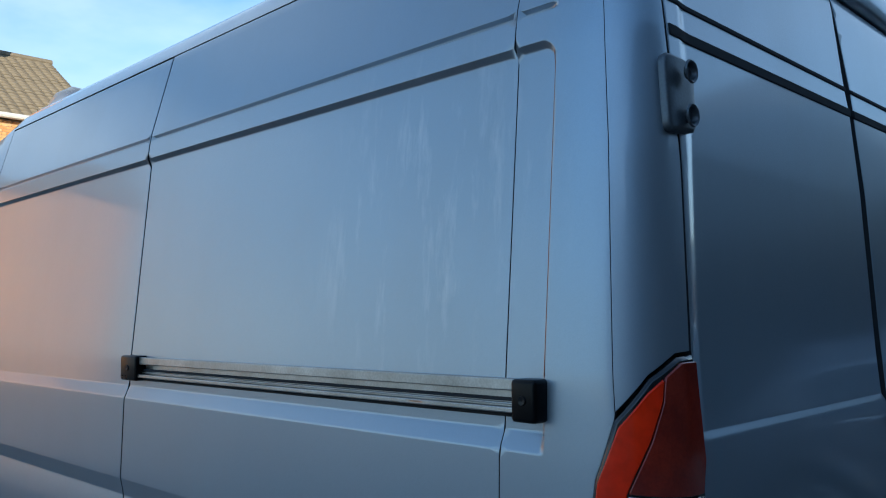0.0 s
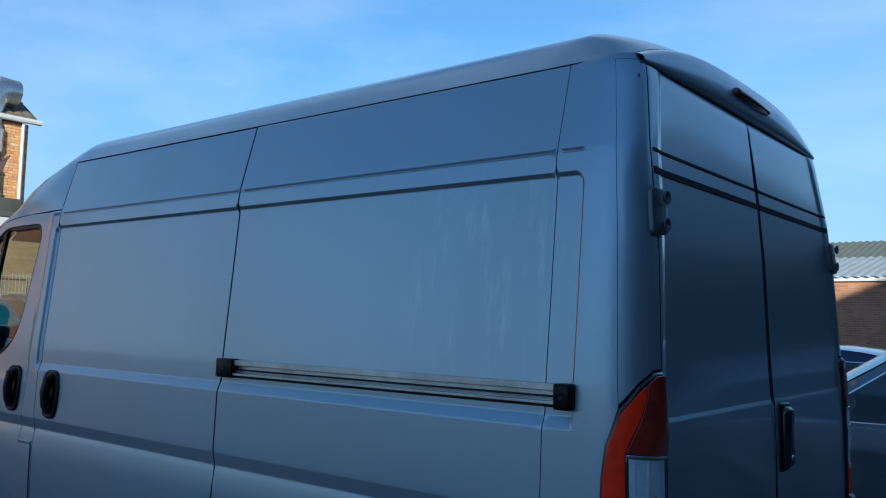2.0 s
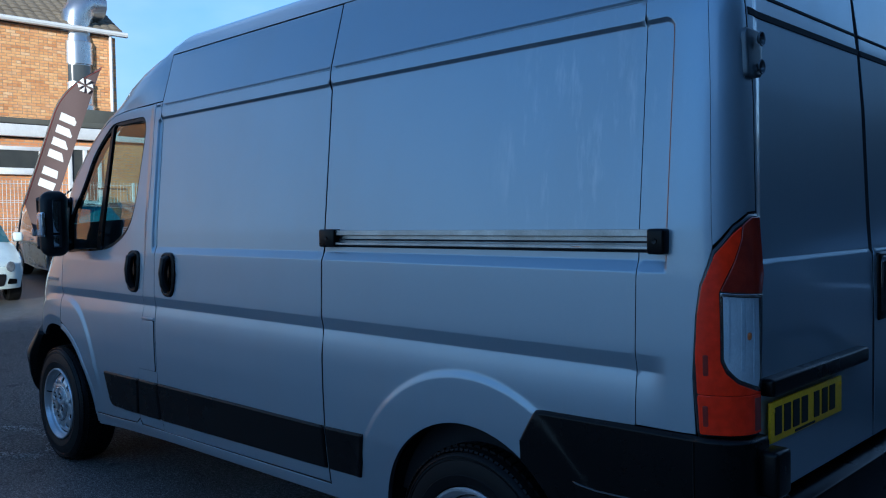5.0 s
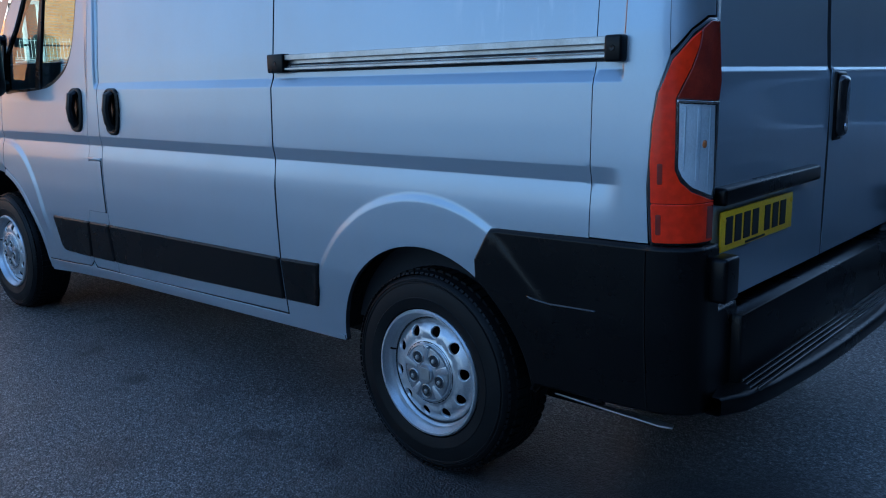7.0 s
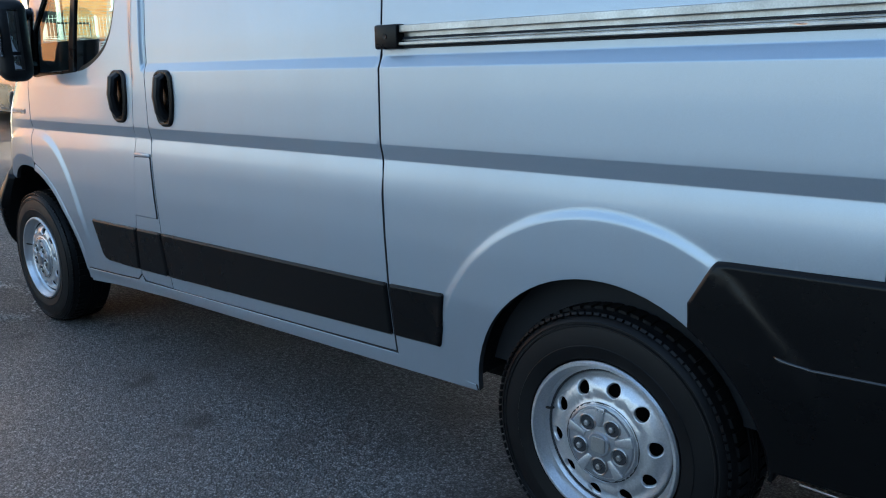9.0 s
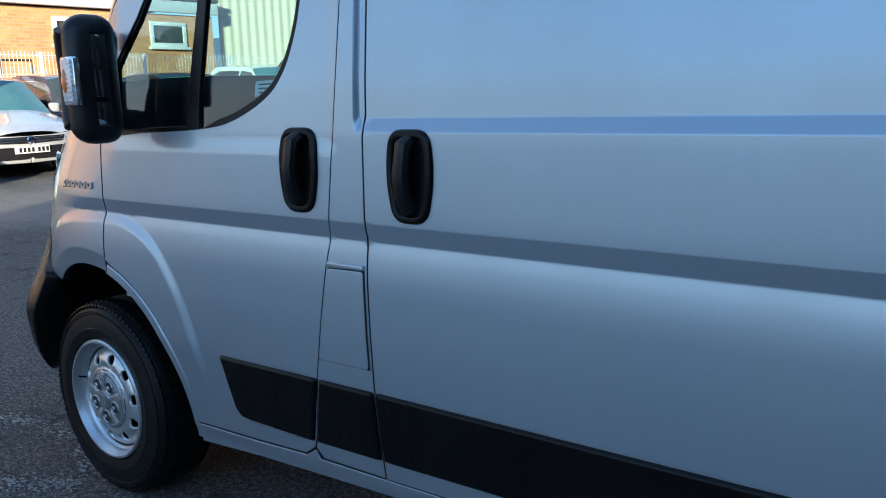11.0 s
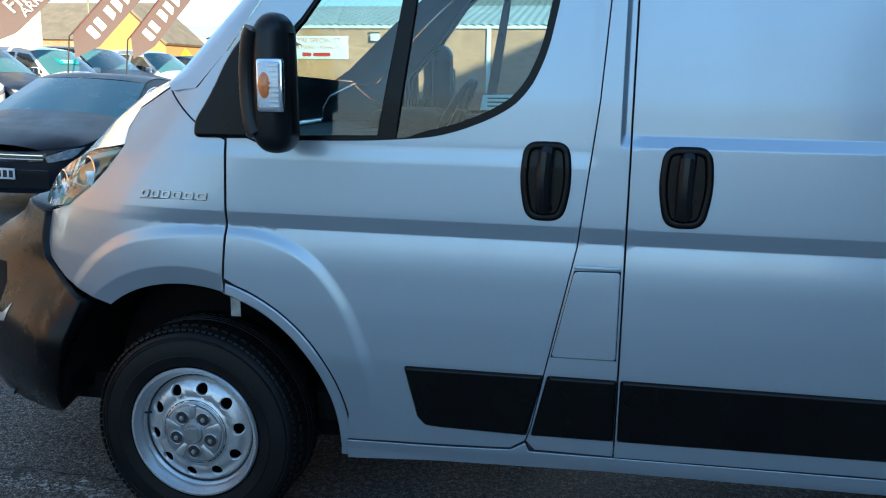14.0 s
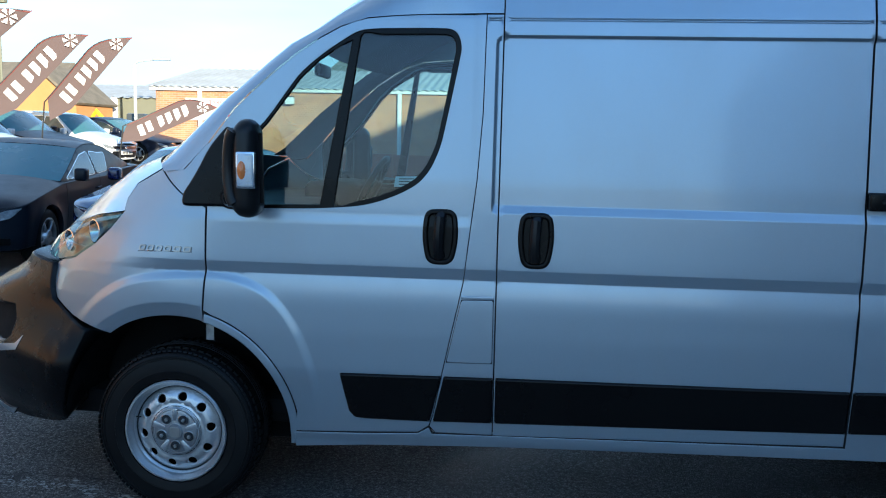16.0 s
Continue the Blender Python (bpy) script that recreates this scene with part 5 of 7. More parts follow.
# ---- parked cars ----
# own axes: the nose towards +x, the ground at 0, the near side at -y; spec gives the kind's sizes
CARS = {
    "hatch": dict(L=4.05, W=0.86, H=1.48, wb=2.50, nose=0.66, bz=0.90, hood=1.00, scr=(0.86, 0.14), back=(-1.55, -1.88), tail=0.98, r=0.31),
    "small": dict(L=3.55, W=0.81, H=1.49, wb=2.30, nose=0.60, bz=0.93, hood=1.02, scr=(0.86, 0.18), back=(-1.20, -1.66), tail=0.98, r=0.29),
    "estate": dict(L=4.75, W=0.94, H=1.50, wb=2.85, nose=0.68, bz=0.94, hood=1.00, scr=(0.95, 0.18), back=(-1.60, -2.05), tail=1.02, r=0.33),
    "coupe": dict(L=4.60, W=0.90, H=1.37, wb=2.70, nose=0.68, bz=0.93, hood=0.98, scr=(0.92, 0.05), back=(-0.95, -1.85), tail=1.02, r=0.33),
    "suv": dict(L=4.35, W=0.92, H=1.62, wb=2.65, nose=0.76, bz=1.03, hood=1.12, scr=(0.90, 0.22), back=(-1.55, -1.95), tail=1.10, r=0.35),
}


def build_car(kind, name, paint, label, m, glass="frost", side="tint", card=False, grille="bars", trim="chrome", roof=None):
    k = CARS[kind]
    L, W, H, r = k["L"], k["W"], k["H"], k["r"]
    hx, ax0, ax1 = L / 2, k["wb"] / 2 + 0.05, -k["wb"] / 2 + 0.05
    car = thing(name, label, "car", "parked cars", m)
    xe, cl = hx - 0.42, 0.95

    def belt(x):
        return np.interp(x, [-hx, k["back"][1], k["scr"][0], hx - 0.35, hx], [k["tail"], k["tail"] - 0.01, k["bz"], k["nose"] + 0.10, k["nose"]])

    def surf(u, v):
        u, v = np.asarray(u, float), np.asarray(v, float)
        s = np.sign(u)
        th = np.clip((np.abs(u) - xe) / cl, 0, 1) * math.pi / 2
        tuck = 0.10 * np.clip((v - 0.55) / 0.5, 0, 1) ** 2 + 0.06 * np.clip((0.42 - v) / 0.2, 0, 1)
        x = np.where(np.abs(u) > xe, s * (xe + (0.42 - tuck * 1.2) * np.sin(th) ** 0.8), u)
        w = W - 0.035 * np.clip(np.abs(v - 0.62) / 0.35, 0, 1) ** 2 - 0.012 * np.clip(1 - np.abs(v - 0.70) / 0.03, 0, 1)
        for ax in (ax0, ax1):
            w = w + 0.018 * (1 - step01(np.hypot(x - ax, v - r), r + 0.06, r + 0.14))
        y = -w * np.where(np.abs(u) > xe, np.cos(th) ** 0.8, 1.0)
        return np.stack([x, y, v], -1)

    ue = xe + cl
    top = [(u, float(belt(surf(np.array([u]), np.array([0.7]))[0, 0]))) for u in np.linspace(-ue, ue, 30)]
    low = [(ue, 0.24)] + [p for p in arc(ax0, r, r + 0.045, -8, 188, 16)] + [(0.0, 0.22)] + [p for p in arc(ax1, r, r + 0.045, -8, 188, 16)] + [(-ue, 0.26)]
    for sgn in (1, -1):
        me = skin("body_side", surf, top + low, paint, gap=0, step=0.07, edge=0.01, drop=0.006, flange=0.05)
        part("body_side", me if sgn > 0 else flipped(me), None, car)

    def over(x0, x1, z, n=9, crown=0.05, mat=None, nm="bonnet"):
        rows = []
        for x in np.linspace(x0, x1, n):
            u = x if abs(x) < xe else math.copysign(xe + math.asin(min(1, ((abs(x) - xe) / 0.40)) ** 1.25) / (math.pi / 2) * cl, x)
            p = surf(np.array([u]), np.array([float(belt(x))]))[0]
            rows.append(cross((p[0], -p[1], p[2]), (p[0] + math.copysign(0.06, x) * (abs(p[0]) / hx) ** 3, p[2] + crown + z * (1 - abs(x) / hx)), 2.6, 14))
        return part(nm, loft(rows, mat or paint, nm), None, car)

    over(k["scr"][0] - 0.05, hx - 0.06, k["hood"] - k["bz"] + 0.02)
    over(-hx + 0.06, k["back"][1] + 0.12, 0.02, 5, 0.03, nm="tailgate_edge")
    # cabin
    sx0, sx1, bx1, bx0 = k["scr"][0], k["scr"][1], k["back"][0], k["back"][1]
    wb_, wr = W - 0.055, W - 0.235
    prof = [(sx0, k["bz"] + 0.02), (sx1, H - 0.055), (sx1 - 0.22, H - 0.012), ((sx1 + bx1) / 2, H), (bx1 + 0.2, H - 0.03), (bx1, H - 0.07), (bx0, k["tail"] + 0.01)]

    def roof_z(x):
        xs, zs = zip(*prof[::-1])
        return np.interp(x, xs, zs)

    def cab(u, v):
        u, v = np.asarray(u, float), np.asarray(v, float)
        t = np.clip((v - 0.88) / (H - 0.88), 0, 1.1)
        taper = 0.05 * np.clip((np.abs(u) - 0.6) / 1.2, 0, 1) ** 2
        return np.stack([u, -(wb_ + (wr - wb_) * t ** 1.25 - taper), v], -1)

    xs = np.linspace(bx0, sx0, 34)
    outline = [(x, float(roof_z(x))) for x in xs] + [(sx0, k["bz"] - 0.02), (0, k["bz"] - 0.03), (bx0, k["tail"] - 0.03)]
    zb = k["bz"] + 0.045
    f_win = [(sx0 - 0.20, zb - 0.01), (sx1 + 0.02, H - 0.145), (-0.22, H - 0.105), (-0.26, zb)]
    r_win = [(-0.34, zb), (-0.30, H - 0.105), (bx1 + 0.36, H - 0.135), (bx1 + 0.10, (zb + H) / 2 + 0.06), (bx1 + 0.22, zb + 0.02)]
    for sgn in (1, -1):
        fl = (lambda q: q) if sgn > 0 else flipped
        part("cabin_side", fl(skin("cabin_side", cab, outline, paint, gap=0, step=0.08, edge=0.012, drop=0.008, flange=0.02)), None, car)
        for nm, ol in (("front_window", f_win), ("rear_window", r_win)):
            w = part(nm, fl(skin(nm, cab, rounded(ol, 0.05, 3), M[side], gap=0, lift=0.004, flange=0.004, step=0.1, edge=0.004)), None, car)
            if trim == "chrome":
                a, b = offset(rounded(ol, 0.05, 3), -0.012), rounded(ol, 0.05, 3)
                part("window_trim", fl(skin("window_trim", cab, a, M["chrome"], [b], gap=0, lift=0.003, flange=0.003, step=0.1, edge=0.002)), None, w)
        for xd in (sx0 - 0.06, -0.30):
            part("door_gap", fl(skin("door_gap", surf, [(xd - 0.004, 0.30), (xd - 0.004, float(belt(xd)) - 0.01), (xd + 0.004, float(belt(xd)) - 0.01), (xd + 0.004, 0.30)], M["seam"], gap=0, lift=0.002, flange=0.002, edge=0.001, step=0.1)), None, car)
        for xd in (-0.18, -1.0):
            y = float(surf(np.array([xd]), np.array([0.80]))[0, 1])
            part("door_handle", tube([(xd - 0.09, sgn * (y + 0.008), 0.80), (xd - 0.07, sgn * (y - 0.026), 0.803), (xd + 0.07, sgn * (y - 0.026), 0.80), (xd + 0.09, sgn * (y + 0.008), 0.797)], 0.012, 8), paint, car)
        bm = box(sx0 - 0.32, sx0 - 0.17, sgn * -(W + 0.02), sgn * -(W + 0.17), zb - 0.03, zb + 0.13, 0.035, 3)
        part("door_mirror", bm, paint if glass == "frost" else M["plastic"], car)
    top_rows = []
    for x in np.linspace(sx1, bx1, 12):
        p = cab(np.array([x]), np.array([float(roof_z(x))]))[0]
        top_rows.append(cross((x, -p[1], p[2]), (x, p[2] + 0.035), 2.8, 14))
    part("roof", loft(top_rows, roof or paint, "roof"), None, car, "dark fabric roof" if roof else "")
    for nm, x0, x1, bow in (("windscreen", sx0, sx1, 0.14), ("rear_screen", bx0, bx1, -0.08)):
        rows = []
        for x in np.linspace(x0, x1, 7):
            p = cab(np.array([x]), np.array([float(roof_z(x))]))[0]
            rows.append(cross((p[0], -p[1], p[2]), (p[0] + bow, p[2] + 0.035), 2.2, 16))
        w = part(nm, loft(rows, M[glass], nm), None, car, "frosted glass" if glass == "frost" else "")
        if card and nm == "windscreen":
            zc = (k["bz"] + H) / 2 + 0.02
            xc = float(np.interp(zc, [k["bz"], H], [sx0, sx1])) + 0.16
            cd = part("price_card", box(-0.30, 0.30, -0.004, 0.004, -0.12, 0.12, 0.003), M["teal_card"], car, "teal sale card in the windscreen")
            cd.matrix_basis = pose(xc, 0, zc, -62, 0, 90)
            for q in range(2):
                bar = part("print_bar", box(-0.18, 0.18 - q * 0.06, -0.008, -0.004, 0.02 - q * 0.09, 0.06 - q * 0.08), M["white"], cd)
    part("floor_pan", box(-hx + 0.35, hx - 0.35, -W + 0.12, W - 0.12, 0.22, 0.60), M["dark"], car)
    part("cabin_fill", box(bx0 + 0.4, sx0 - 0.35, -wr + 0.1, wr - 0.1, 0.6, k["bz"] - 0.02), M["interior"], car)
    # face
    nz = k["nose"]
    ul = xe + cl * 0.30
    for sgn in (1, -1):
        fl = (lambda q: q) if sgn > 0 else flipped
        if kind == "small":
            o = [(xe + cl * 0.52 + 0.085 * math.cos(a), nz + 0.04 + 0.085 * math.sin(a) - 0.03) for a in np.linspace(0, 2 * math.pi, 16, endpoint=False)]
        else:
            o = [(ul - 0.10, nz + 0.05), (ul + 0.10, nz + 0.03), (ul + 0.33, nz - 0.045), (ul + 0.31, nz - 0.11), (ul + 0.08, nz - 0.06)]
        hl = part("headlight", fl(skin("headlight", surf, rounded(o, 0.02, 3), M["car_lamp"], gap=0, lift=0.006, flange=0.012, step=0.06, edge=0.006)), None, car, "clear headlight")
        o = [(-ul + 0.02, k["tail"] - 0.08), (-ul - 0.20, k["tail"] - 0.09), (-ul - 0.22, k["tail"] - 0.26), (-ul + 0.0, k["tail"] - 0.22)]
        part("tail_light", fl(skin("tail_light", surf, rounded(o, 0.02, 3), M["red_lens"], gap=0, lift=0.006, flange=0.012, step=0.06, edge=0.006)), None, car)
        o = [(ul + 0.06, 0.40), (ul + 0.24, 0.42), (ul + 0.26, 0.33), (ul + 0.05, 0.32)]
        fg = part("fog_light_pocket", fl(skin("fog_light_pocket", surf, rounded(o, 0.02, 3), M["plastic"], gap=0, lift=0.004, flange=0.01, step=0.06, edge=0.006)), None, car)
        o = [(xe + cl * 0.62, 0.30), (xe + cl * 0.60, 0.50), (ue, 0.50), (ue, 0.30)]
        lg = part("lower_grille", fl(skin("lower_grille", surf, rounded(o, 0.04, 3), M["gloss_black"], gap=0, lift=0.004, flange=0.012, step=0.06, edge=0.006)), None, car)
        if kind != "small":
            o = [(xe + cl * 0.66, nz - 0.10), (xe + cl * 0.62, nz - 0.01), (ue, nz - 0.005), (ue, nz - 0.115)]
            g = part("grille", fl(skin("grille", surf, rounded(o, 0.015, 3), M["gloss_black"], gap=0, lift=0.006, flange=0.012, step=0.06, edge=0.006)), None, car)
            for q in (-0.035, -0.075):
                part("grille_bar", fl(skin("grille_bar", surf, [(xe + cl * 0.66, nz + q - 0.006), (xe + cl * 0.66, nz + q + 0.006), (ue, nz + q + 0.006), (ue, nz + q - 0.006)], M["chrome"], gap=0, lift=0.014, flange=0.008, step=0.08, edge=0.002)), None, g)
        else:
            part("trim_bar", fl(skin("trim_bar", surf, [(xe + cl * 0.74, nz - 0.08), (xe + cl * 0.74, nz - 0.055), (ue, nz - 0.055), (ue, nz - 0.08)], M["chrome"], gap=0, lift=0.012, flange=0.008, step=0.08, edge=0.002)), None, car)
    fx = float(surf(np.array([ue]), np.array([0.45]))[0, 0])
    pl = part("number_plate", box(fx + 0.008, fx + 0.024, -0.26, 0.26, 0.40, 0.51, 0.004), M["white"], car, "white number plate")
    for q in range(7):
        y = -0.20 + q * 0.062 + (0.03 if q > 3 else 0)
        part("print_bar", box(fx + 0.024, fx + 0.027, y, y + 0.040, 0.42, 0.49), M["black"], pl)
    bx = float(surf(np.array([ue]), np.array([nz - 0.05]))[0, 0])
    bdg = lathe([(0.001, 0.03), (0.05, 0.026), (0.062, 0.012), (0.062, 0.0)], 20, "x")
    bmesh.ops.translate(bdg, vec=(bx, 0, nz - 0.055), verts=bdg.verts[:])
    part("nose_badge", bdg, M["chrome"], car)
    # wheels
    for ax in (ax0, ax1):
        for sgn in (-1, 1):
            w = part("wheel", lathe([(0.02, 0.02), (0.07, 0.022), (r * 0.25, 0.008), (r * 0.30, -0.05)], 20), M["steel"], car, "alloy wheel with a black tyre")
            w.location = (ax, sgn * (W - 0.03), r)
            w.rotation_euler = (0, 0, math.pi if sgn < 0 else 0)
            part("tyre", lathe([(r * 0.66, 0.0), (r * 0.70, 0.014), (r * 0.86, 0.016), (r * 0.96, 0.0), (r, -0.03), (r, -0.17), (r * 0.94, -0.20), (r * 0.66, -0.19)], 36), M["rubber"], w)
            part("rim", lathe([(r * 0.69, 0.010), (r * 0.66, 0.014), (r * 0.62, 0.0), (r * 0.61, -0.12)], 36), M["steel"], w)
            part("drum", lathe([(0.001, -0.08), (r * 0.62, -0.08)], 24), M["dark"], w)
            for q in range(5):
                sp = box(0.05, r * 0.64, -0.02, 0.012, -0.022, 0.022, 0.008)
                bmesh.ops.rotate(sp, cent=(0, 0, 0), matrix=Matrix.Rotation(2 * math.pi * q / 5 + 0.3, 3, "Y"), verts=sp.verts[:])
                part("spoke", sp, M["steel"], w)
    return car


def park(kind, name, paint, label, fx, fy, heading, **kw):
    """Stands a car with its nose at (fx, fy), pointing along heading."""
    a, h = radians(heading), CARS[kind]["L"] / 2
    cx, cy = fx - h * math.cos(a), fy - h * math.sin(a)
    tx, ty = math.cos(a), math.sin(a)
    zf, zr = float(ground_z(cx + 1.3 * tx, cy + 1.3 * ty)), float(ground_z(cx - 1.3 * tx, cy - 1.3 * ty))
    zl, zq = float(ground_z(cx - 0.7 * ty, cy + 0.7 * tx)), float(ground_z(cx + 0.7 * ty, cy - 0.7 * tx))
    m = Matrix.Translation((cx, cy, (zf + zr) / 2)) @ Matrix.Rotation(a, 4, "Z") @ Matrix.Rotation(-math.atan2(zf - zr, 2.6), 4, "Y") @ Matrix.Rotation(math.atan2(zl - zq, 1.4), 4, "X")
    return build_car(kind, name, paint, label, m, **kw)


park("small", "small_car", M["car_mint"], "pale mint small retro hatchback parked by the fence", -9.2, 1.15, -8, card=True, roof=M["window_cloth"])
park("hatch", "hatchback_car", M["car_silver"], "pale silver hatchback in the sales row, chrome grille", -10.3, 3.88, -6)
park("estate", "estate_car", M["car_blue"], "deep blue estate car with teal sale card", -10.15, 5.80, -6, card=True, glass="tint")
park("hatch", "hatchback_car", M["car_dark"], "dark grey hatchback with frosted windscreen", -10.1, 7.8, -8)
park("suv", "crossover_car", M["car_white"], "white compact crossover in the sales row", -10.3, 10.4, -8)
park("hatch", "hatchback_car", M["car_navy"], "dark navy hatchback in the sales row", -10.4, 12.7, -8)
park("hatch", "hatchback_car", M["car_white"], "white hatchback with frosted windscreen and card", -10.4, 15.0, -10, card=True)
park("estate", "estate_car", M["car_dark"], "dark estate car in the sales row", -10.4, 17.3, -10)
park("hatch", "hatchback_car", M["car_white"], "white hatchback at the row's end", -10.2, 19.6, -10)
park("coupe", "saloon_car", M["car_navy"], "dark navy saloon behind the row", -9.6, 22.0, -10)
park("coupe", "saloon_car", M["car_dark"], "black four-door coupe with frosted windscreen, beside the van", -4.86, 4.03, -82)
park("coupe", "saloon_car", M["car_blue"], "deep blue saloon with frosted windscreen, beside the van", -2.75, 4.5, -88)
park("estate", "estate_car", M["car_grey"], "grey estate car with bright window trim, behind the van", 2.0, 3.95, 180, side="tint")
park("coupe", "saloon_car", M["car_blue"], "blue saloon with curved roof, parked behind the grey car", 0.2, 7.2, 180)

# ---- buildings round the yard ----
M["brick"] = brick_mat("orange_brick", (0.750, 0.366, 0.134), (0.650, 0.268, 0.095), (0.44, 0.36, 0.28))
M["brick_x"] = brick_mat("red_brick", (0.572, 0.268, 0.123), (0.442, 0.183, 0.084), (0.40, 0.35, 0.29), "x")
M["roof_tile"] = worn("brown_roof_tile", (0.23, 0.19, 0.14), (0.13, 0.12, 0.085), 0.85, 0, 0, 2.0, 0.8, 0.003, 60.0)
M["sheet"] = worn("weathered_sheet", (0.50, 0.51, 0.50), (0.34, 0.34, 0.32), 0.6, 0.0, 0.0, 0.8, 0.8)
M["cladding"] = worn("olive_cladding", (0.20, 0.20, 0.14), (0.14, 0.14, 0.10), 0.6, 0.0, 0.0, 0.6, 0.6)
M["render"] = worn("pale_render", (0.80, 0.79, 0.76), (0.70, 0.68, 0.64), 0.9, 0.0, 0.0, 0.5, 0.6, 0.002, 90.0)
M["felt"] = worn("roof_felt", (0.12, 0.12, 0.10), (0.07, 0.07, 0.06), 0.9, 0, 0, 1.2, 0.7)
M["zinc"] = worn("galvanised_flue", (0.60, 0.61, 0.62), (0.42, 0.43, 0.44), 0.28, 0.9, 0.0, 3.0, 0.6)
M["fence_red"] = worn("red_fence", (0.30, 0.09, 0.05), (0.2, 0.06, 0.04), 0.7, 0, 0, 2.0, 0.6)
M["window_dark"] = worn("far_window", (0.05, 0.055, 0.055), (0.10, 0.10, 0.09), 0.12, 0.0, 0.4, 1.5, 0.7)
M["orange_wall"] = worn("orange_gable", (0.55, 0.27, 0.09), (0.42, 0.2, 0.07), 0.85, 0, 0, 1.0, 0.6)


def corrugated(x0, y0, z0, x1, y1, z1, run, pitch=0.15, amp=0.018):
    """A ribbed sheet: its lower edge from (x0, y0, z0) to (x1, y1, z1), rising along run."""
    a, b, d = Vector((x0, y0, z0)), Vector((x1, y1, z1)), Vector(run)
    n = max(8, int((b - a).length / pitch) * 4)
    up = (b - a).cross(d).normalized()
    rows = []
    for k in range(n + 1):
        p = a.lerp(b, k / n) + up * amp * math.sin(k / 4 * 2 * math.pi)
        rows.append([p, p + d])
    return rows


def window_unit(name, parent, x, y0, y1, z0, z1, axis="x", label="white framed window"):
    """A window in a wall that faces +x (or -y): frame, glass, sill."""
    def bx(a0, a1, d0, d1, c0, c1, bev=0.0):
        return box(x + d0, x + d1, a0, a1, c0, c1, bev) if axis == "x" else box(a0, a1, x - d1, x - d0, c0, c1, bev)
    t = 0.10
    w = part(name, bx(y0 + t, y1 - t, -0.02, 0.01, z0 + t, z1 - t), M["window_dark"], parent, label)
    for a0, a1, c0, c1 in ((y0, y1, z0, z0 + t), (y0, y1, z1 - t, z1), (y0, y0 + t, z0 + t, z1 - t), (y1 - t, y1, z0 + t, z1 - t)):
        part("frame", bx(a0, a1, -0.02, 0.05, c0, c1, 0.008), M["white"], w)
    part("sill", bx(y0 - 0.06, y1 + 0.06, -0.02, 0.11, z0 - 0.07, z0, 0.01), M["white"], w)
    return w


# the brick house with its flat-roofed extension
HX, G0 = -17.0, 0.40
house = thing("brick_house", "orange brick house with brown tiled roof and flat-roofed extension", "house")
upper = part("upper_wall", box(HX - 9.0, HX - 0.35, -2.0, 7.3, G0 - 0.6, 6.55), M["brick"], house)
part("extension_wall", box(HX - 6.0, HX, -2.0, 12.6, G0 - 0.6, 3.62), M["brick"], house)
part("flat_roof", box(HX - 6.0, HX + 0.16, -2.1, 12.75, 3.98, 4.12, 0.02), M["felt"], house, "dark felt flat roof")
part("fascia", box(HX + 0.0, HX + 0.18, -2.1, 12.7, 3.66, 3.96, 0.02), M["white"], house, "white fascia board")
part("gutter", tube([(HX - 0.15, -2.2, 6.62), (HX - 0.15, 7.55, 6.62)], 0.075, 8), M["white"], house)
part("downpipe", tube([(HX - 0.24, 7.12, 6.55), (HX - 0.24, 7.12, 4.12)], 0.045, 8), M["white"], house)
# pitched roof in tile courses
RX, RZ_ = HX - 4.6, 9.45
courses = 21
for side_ in (1, -1):
    slope = part("roof_slope", loft([[(RX + side_ * 4.45 * (1 - t), -2.3, 6.62 + (RZ_ - 6.62) * t - 0.03), (RX + side_ * 4.45 * (1 - t), 7.55, 6.62 + (RZ_ - 6.62) * t - 0.03)] for t in (0, 1)], M["roof_tile"], "roof_slope"), None, house, "brown tiled roof slope")
    if side_ < 0:
        continue
    # tiles of the shown slope: pantile shape shared by all
    ang = math.atan2(RZ_ - 6.62, 4.45)
    tw, th = 0.27, math.hypot(RZ_ - 6.62, 4.45) / courses
    vv, ff = [], []
    for i in range(5):
        yy, hh = tw * (i / 4 - 0.5) * 1.04, (0.0, 0.026, 0.034, 0.015, 0.0)[i]
        vv += [(0.0, yy, hh + 0.028), (-th * 1.08, yy, hh), (0.0, yy, hh)]
    for i in range(4):
        a, b = i * 3, i * 3 + 3
        ff += [(a, b, b + 1, a + 1), (a + 2, b + 2, b, a)]
    tile_me = mesh_of("roof_tile", vv, ff, M["roof_tile"])
    stuff_v, stuff_f = [], []
    for c in range(courses):
        t = c / courses
        for q in range(35):
            y = 7.36 - q * tw - (c % 2) * tw * 0.5 * 0
            px, pz = RX + 4.45 * (1 - t), 6.62 + (RZ_ - 6.62) * t
            jig = 0.006 * math.sin(q * 12.9 + c * 7.7)
            if q < 14:
                ob = new("roof_tile", tile_me)
                ob.parent = slope
                ob.matrix_basis = pose(px, y, pz + jig, 0, math.degrees(ang), 0)
            else:
                mm = pose(px, y, pz + jig, 0, math.degrees(ang), 0)
                b0 = len(stuff_v)
                stuff_v += [tuple(mm @ Vector(v)) for v in vv]
                stuff_f += [tuple(i + b0 for i in f) for f in ff]
    rest = part("tile_field", mesh_of("tile_field", stuff_v, stuff_f, M["roof_tile"]), None, house)
    rest["kind"] = "stuff"
part("ridge", tube([(RX, -2.3, RZ_ + 0.02), (RX, 7.5, RZ_ + 0.02)], 0.12, 8), M["roof_tile"], house)
part("gable", prism([(HX - 9.0, 6.5), (HX - 0.4, 6.5), (RX, RZ_ - 0.08)], 7.0, 7.25, "xz"), M["brick"], house)
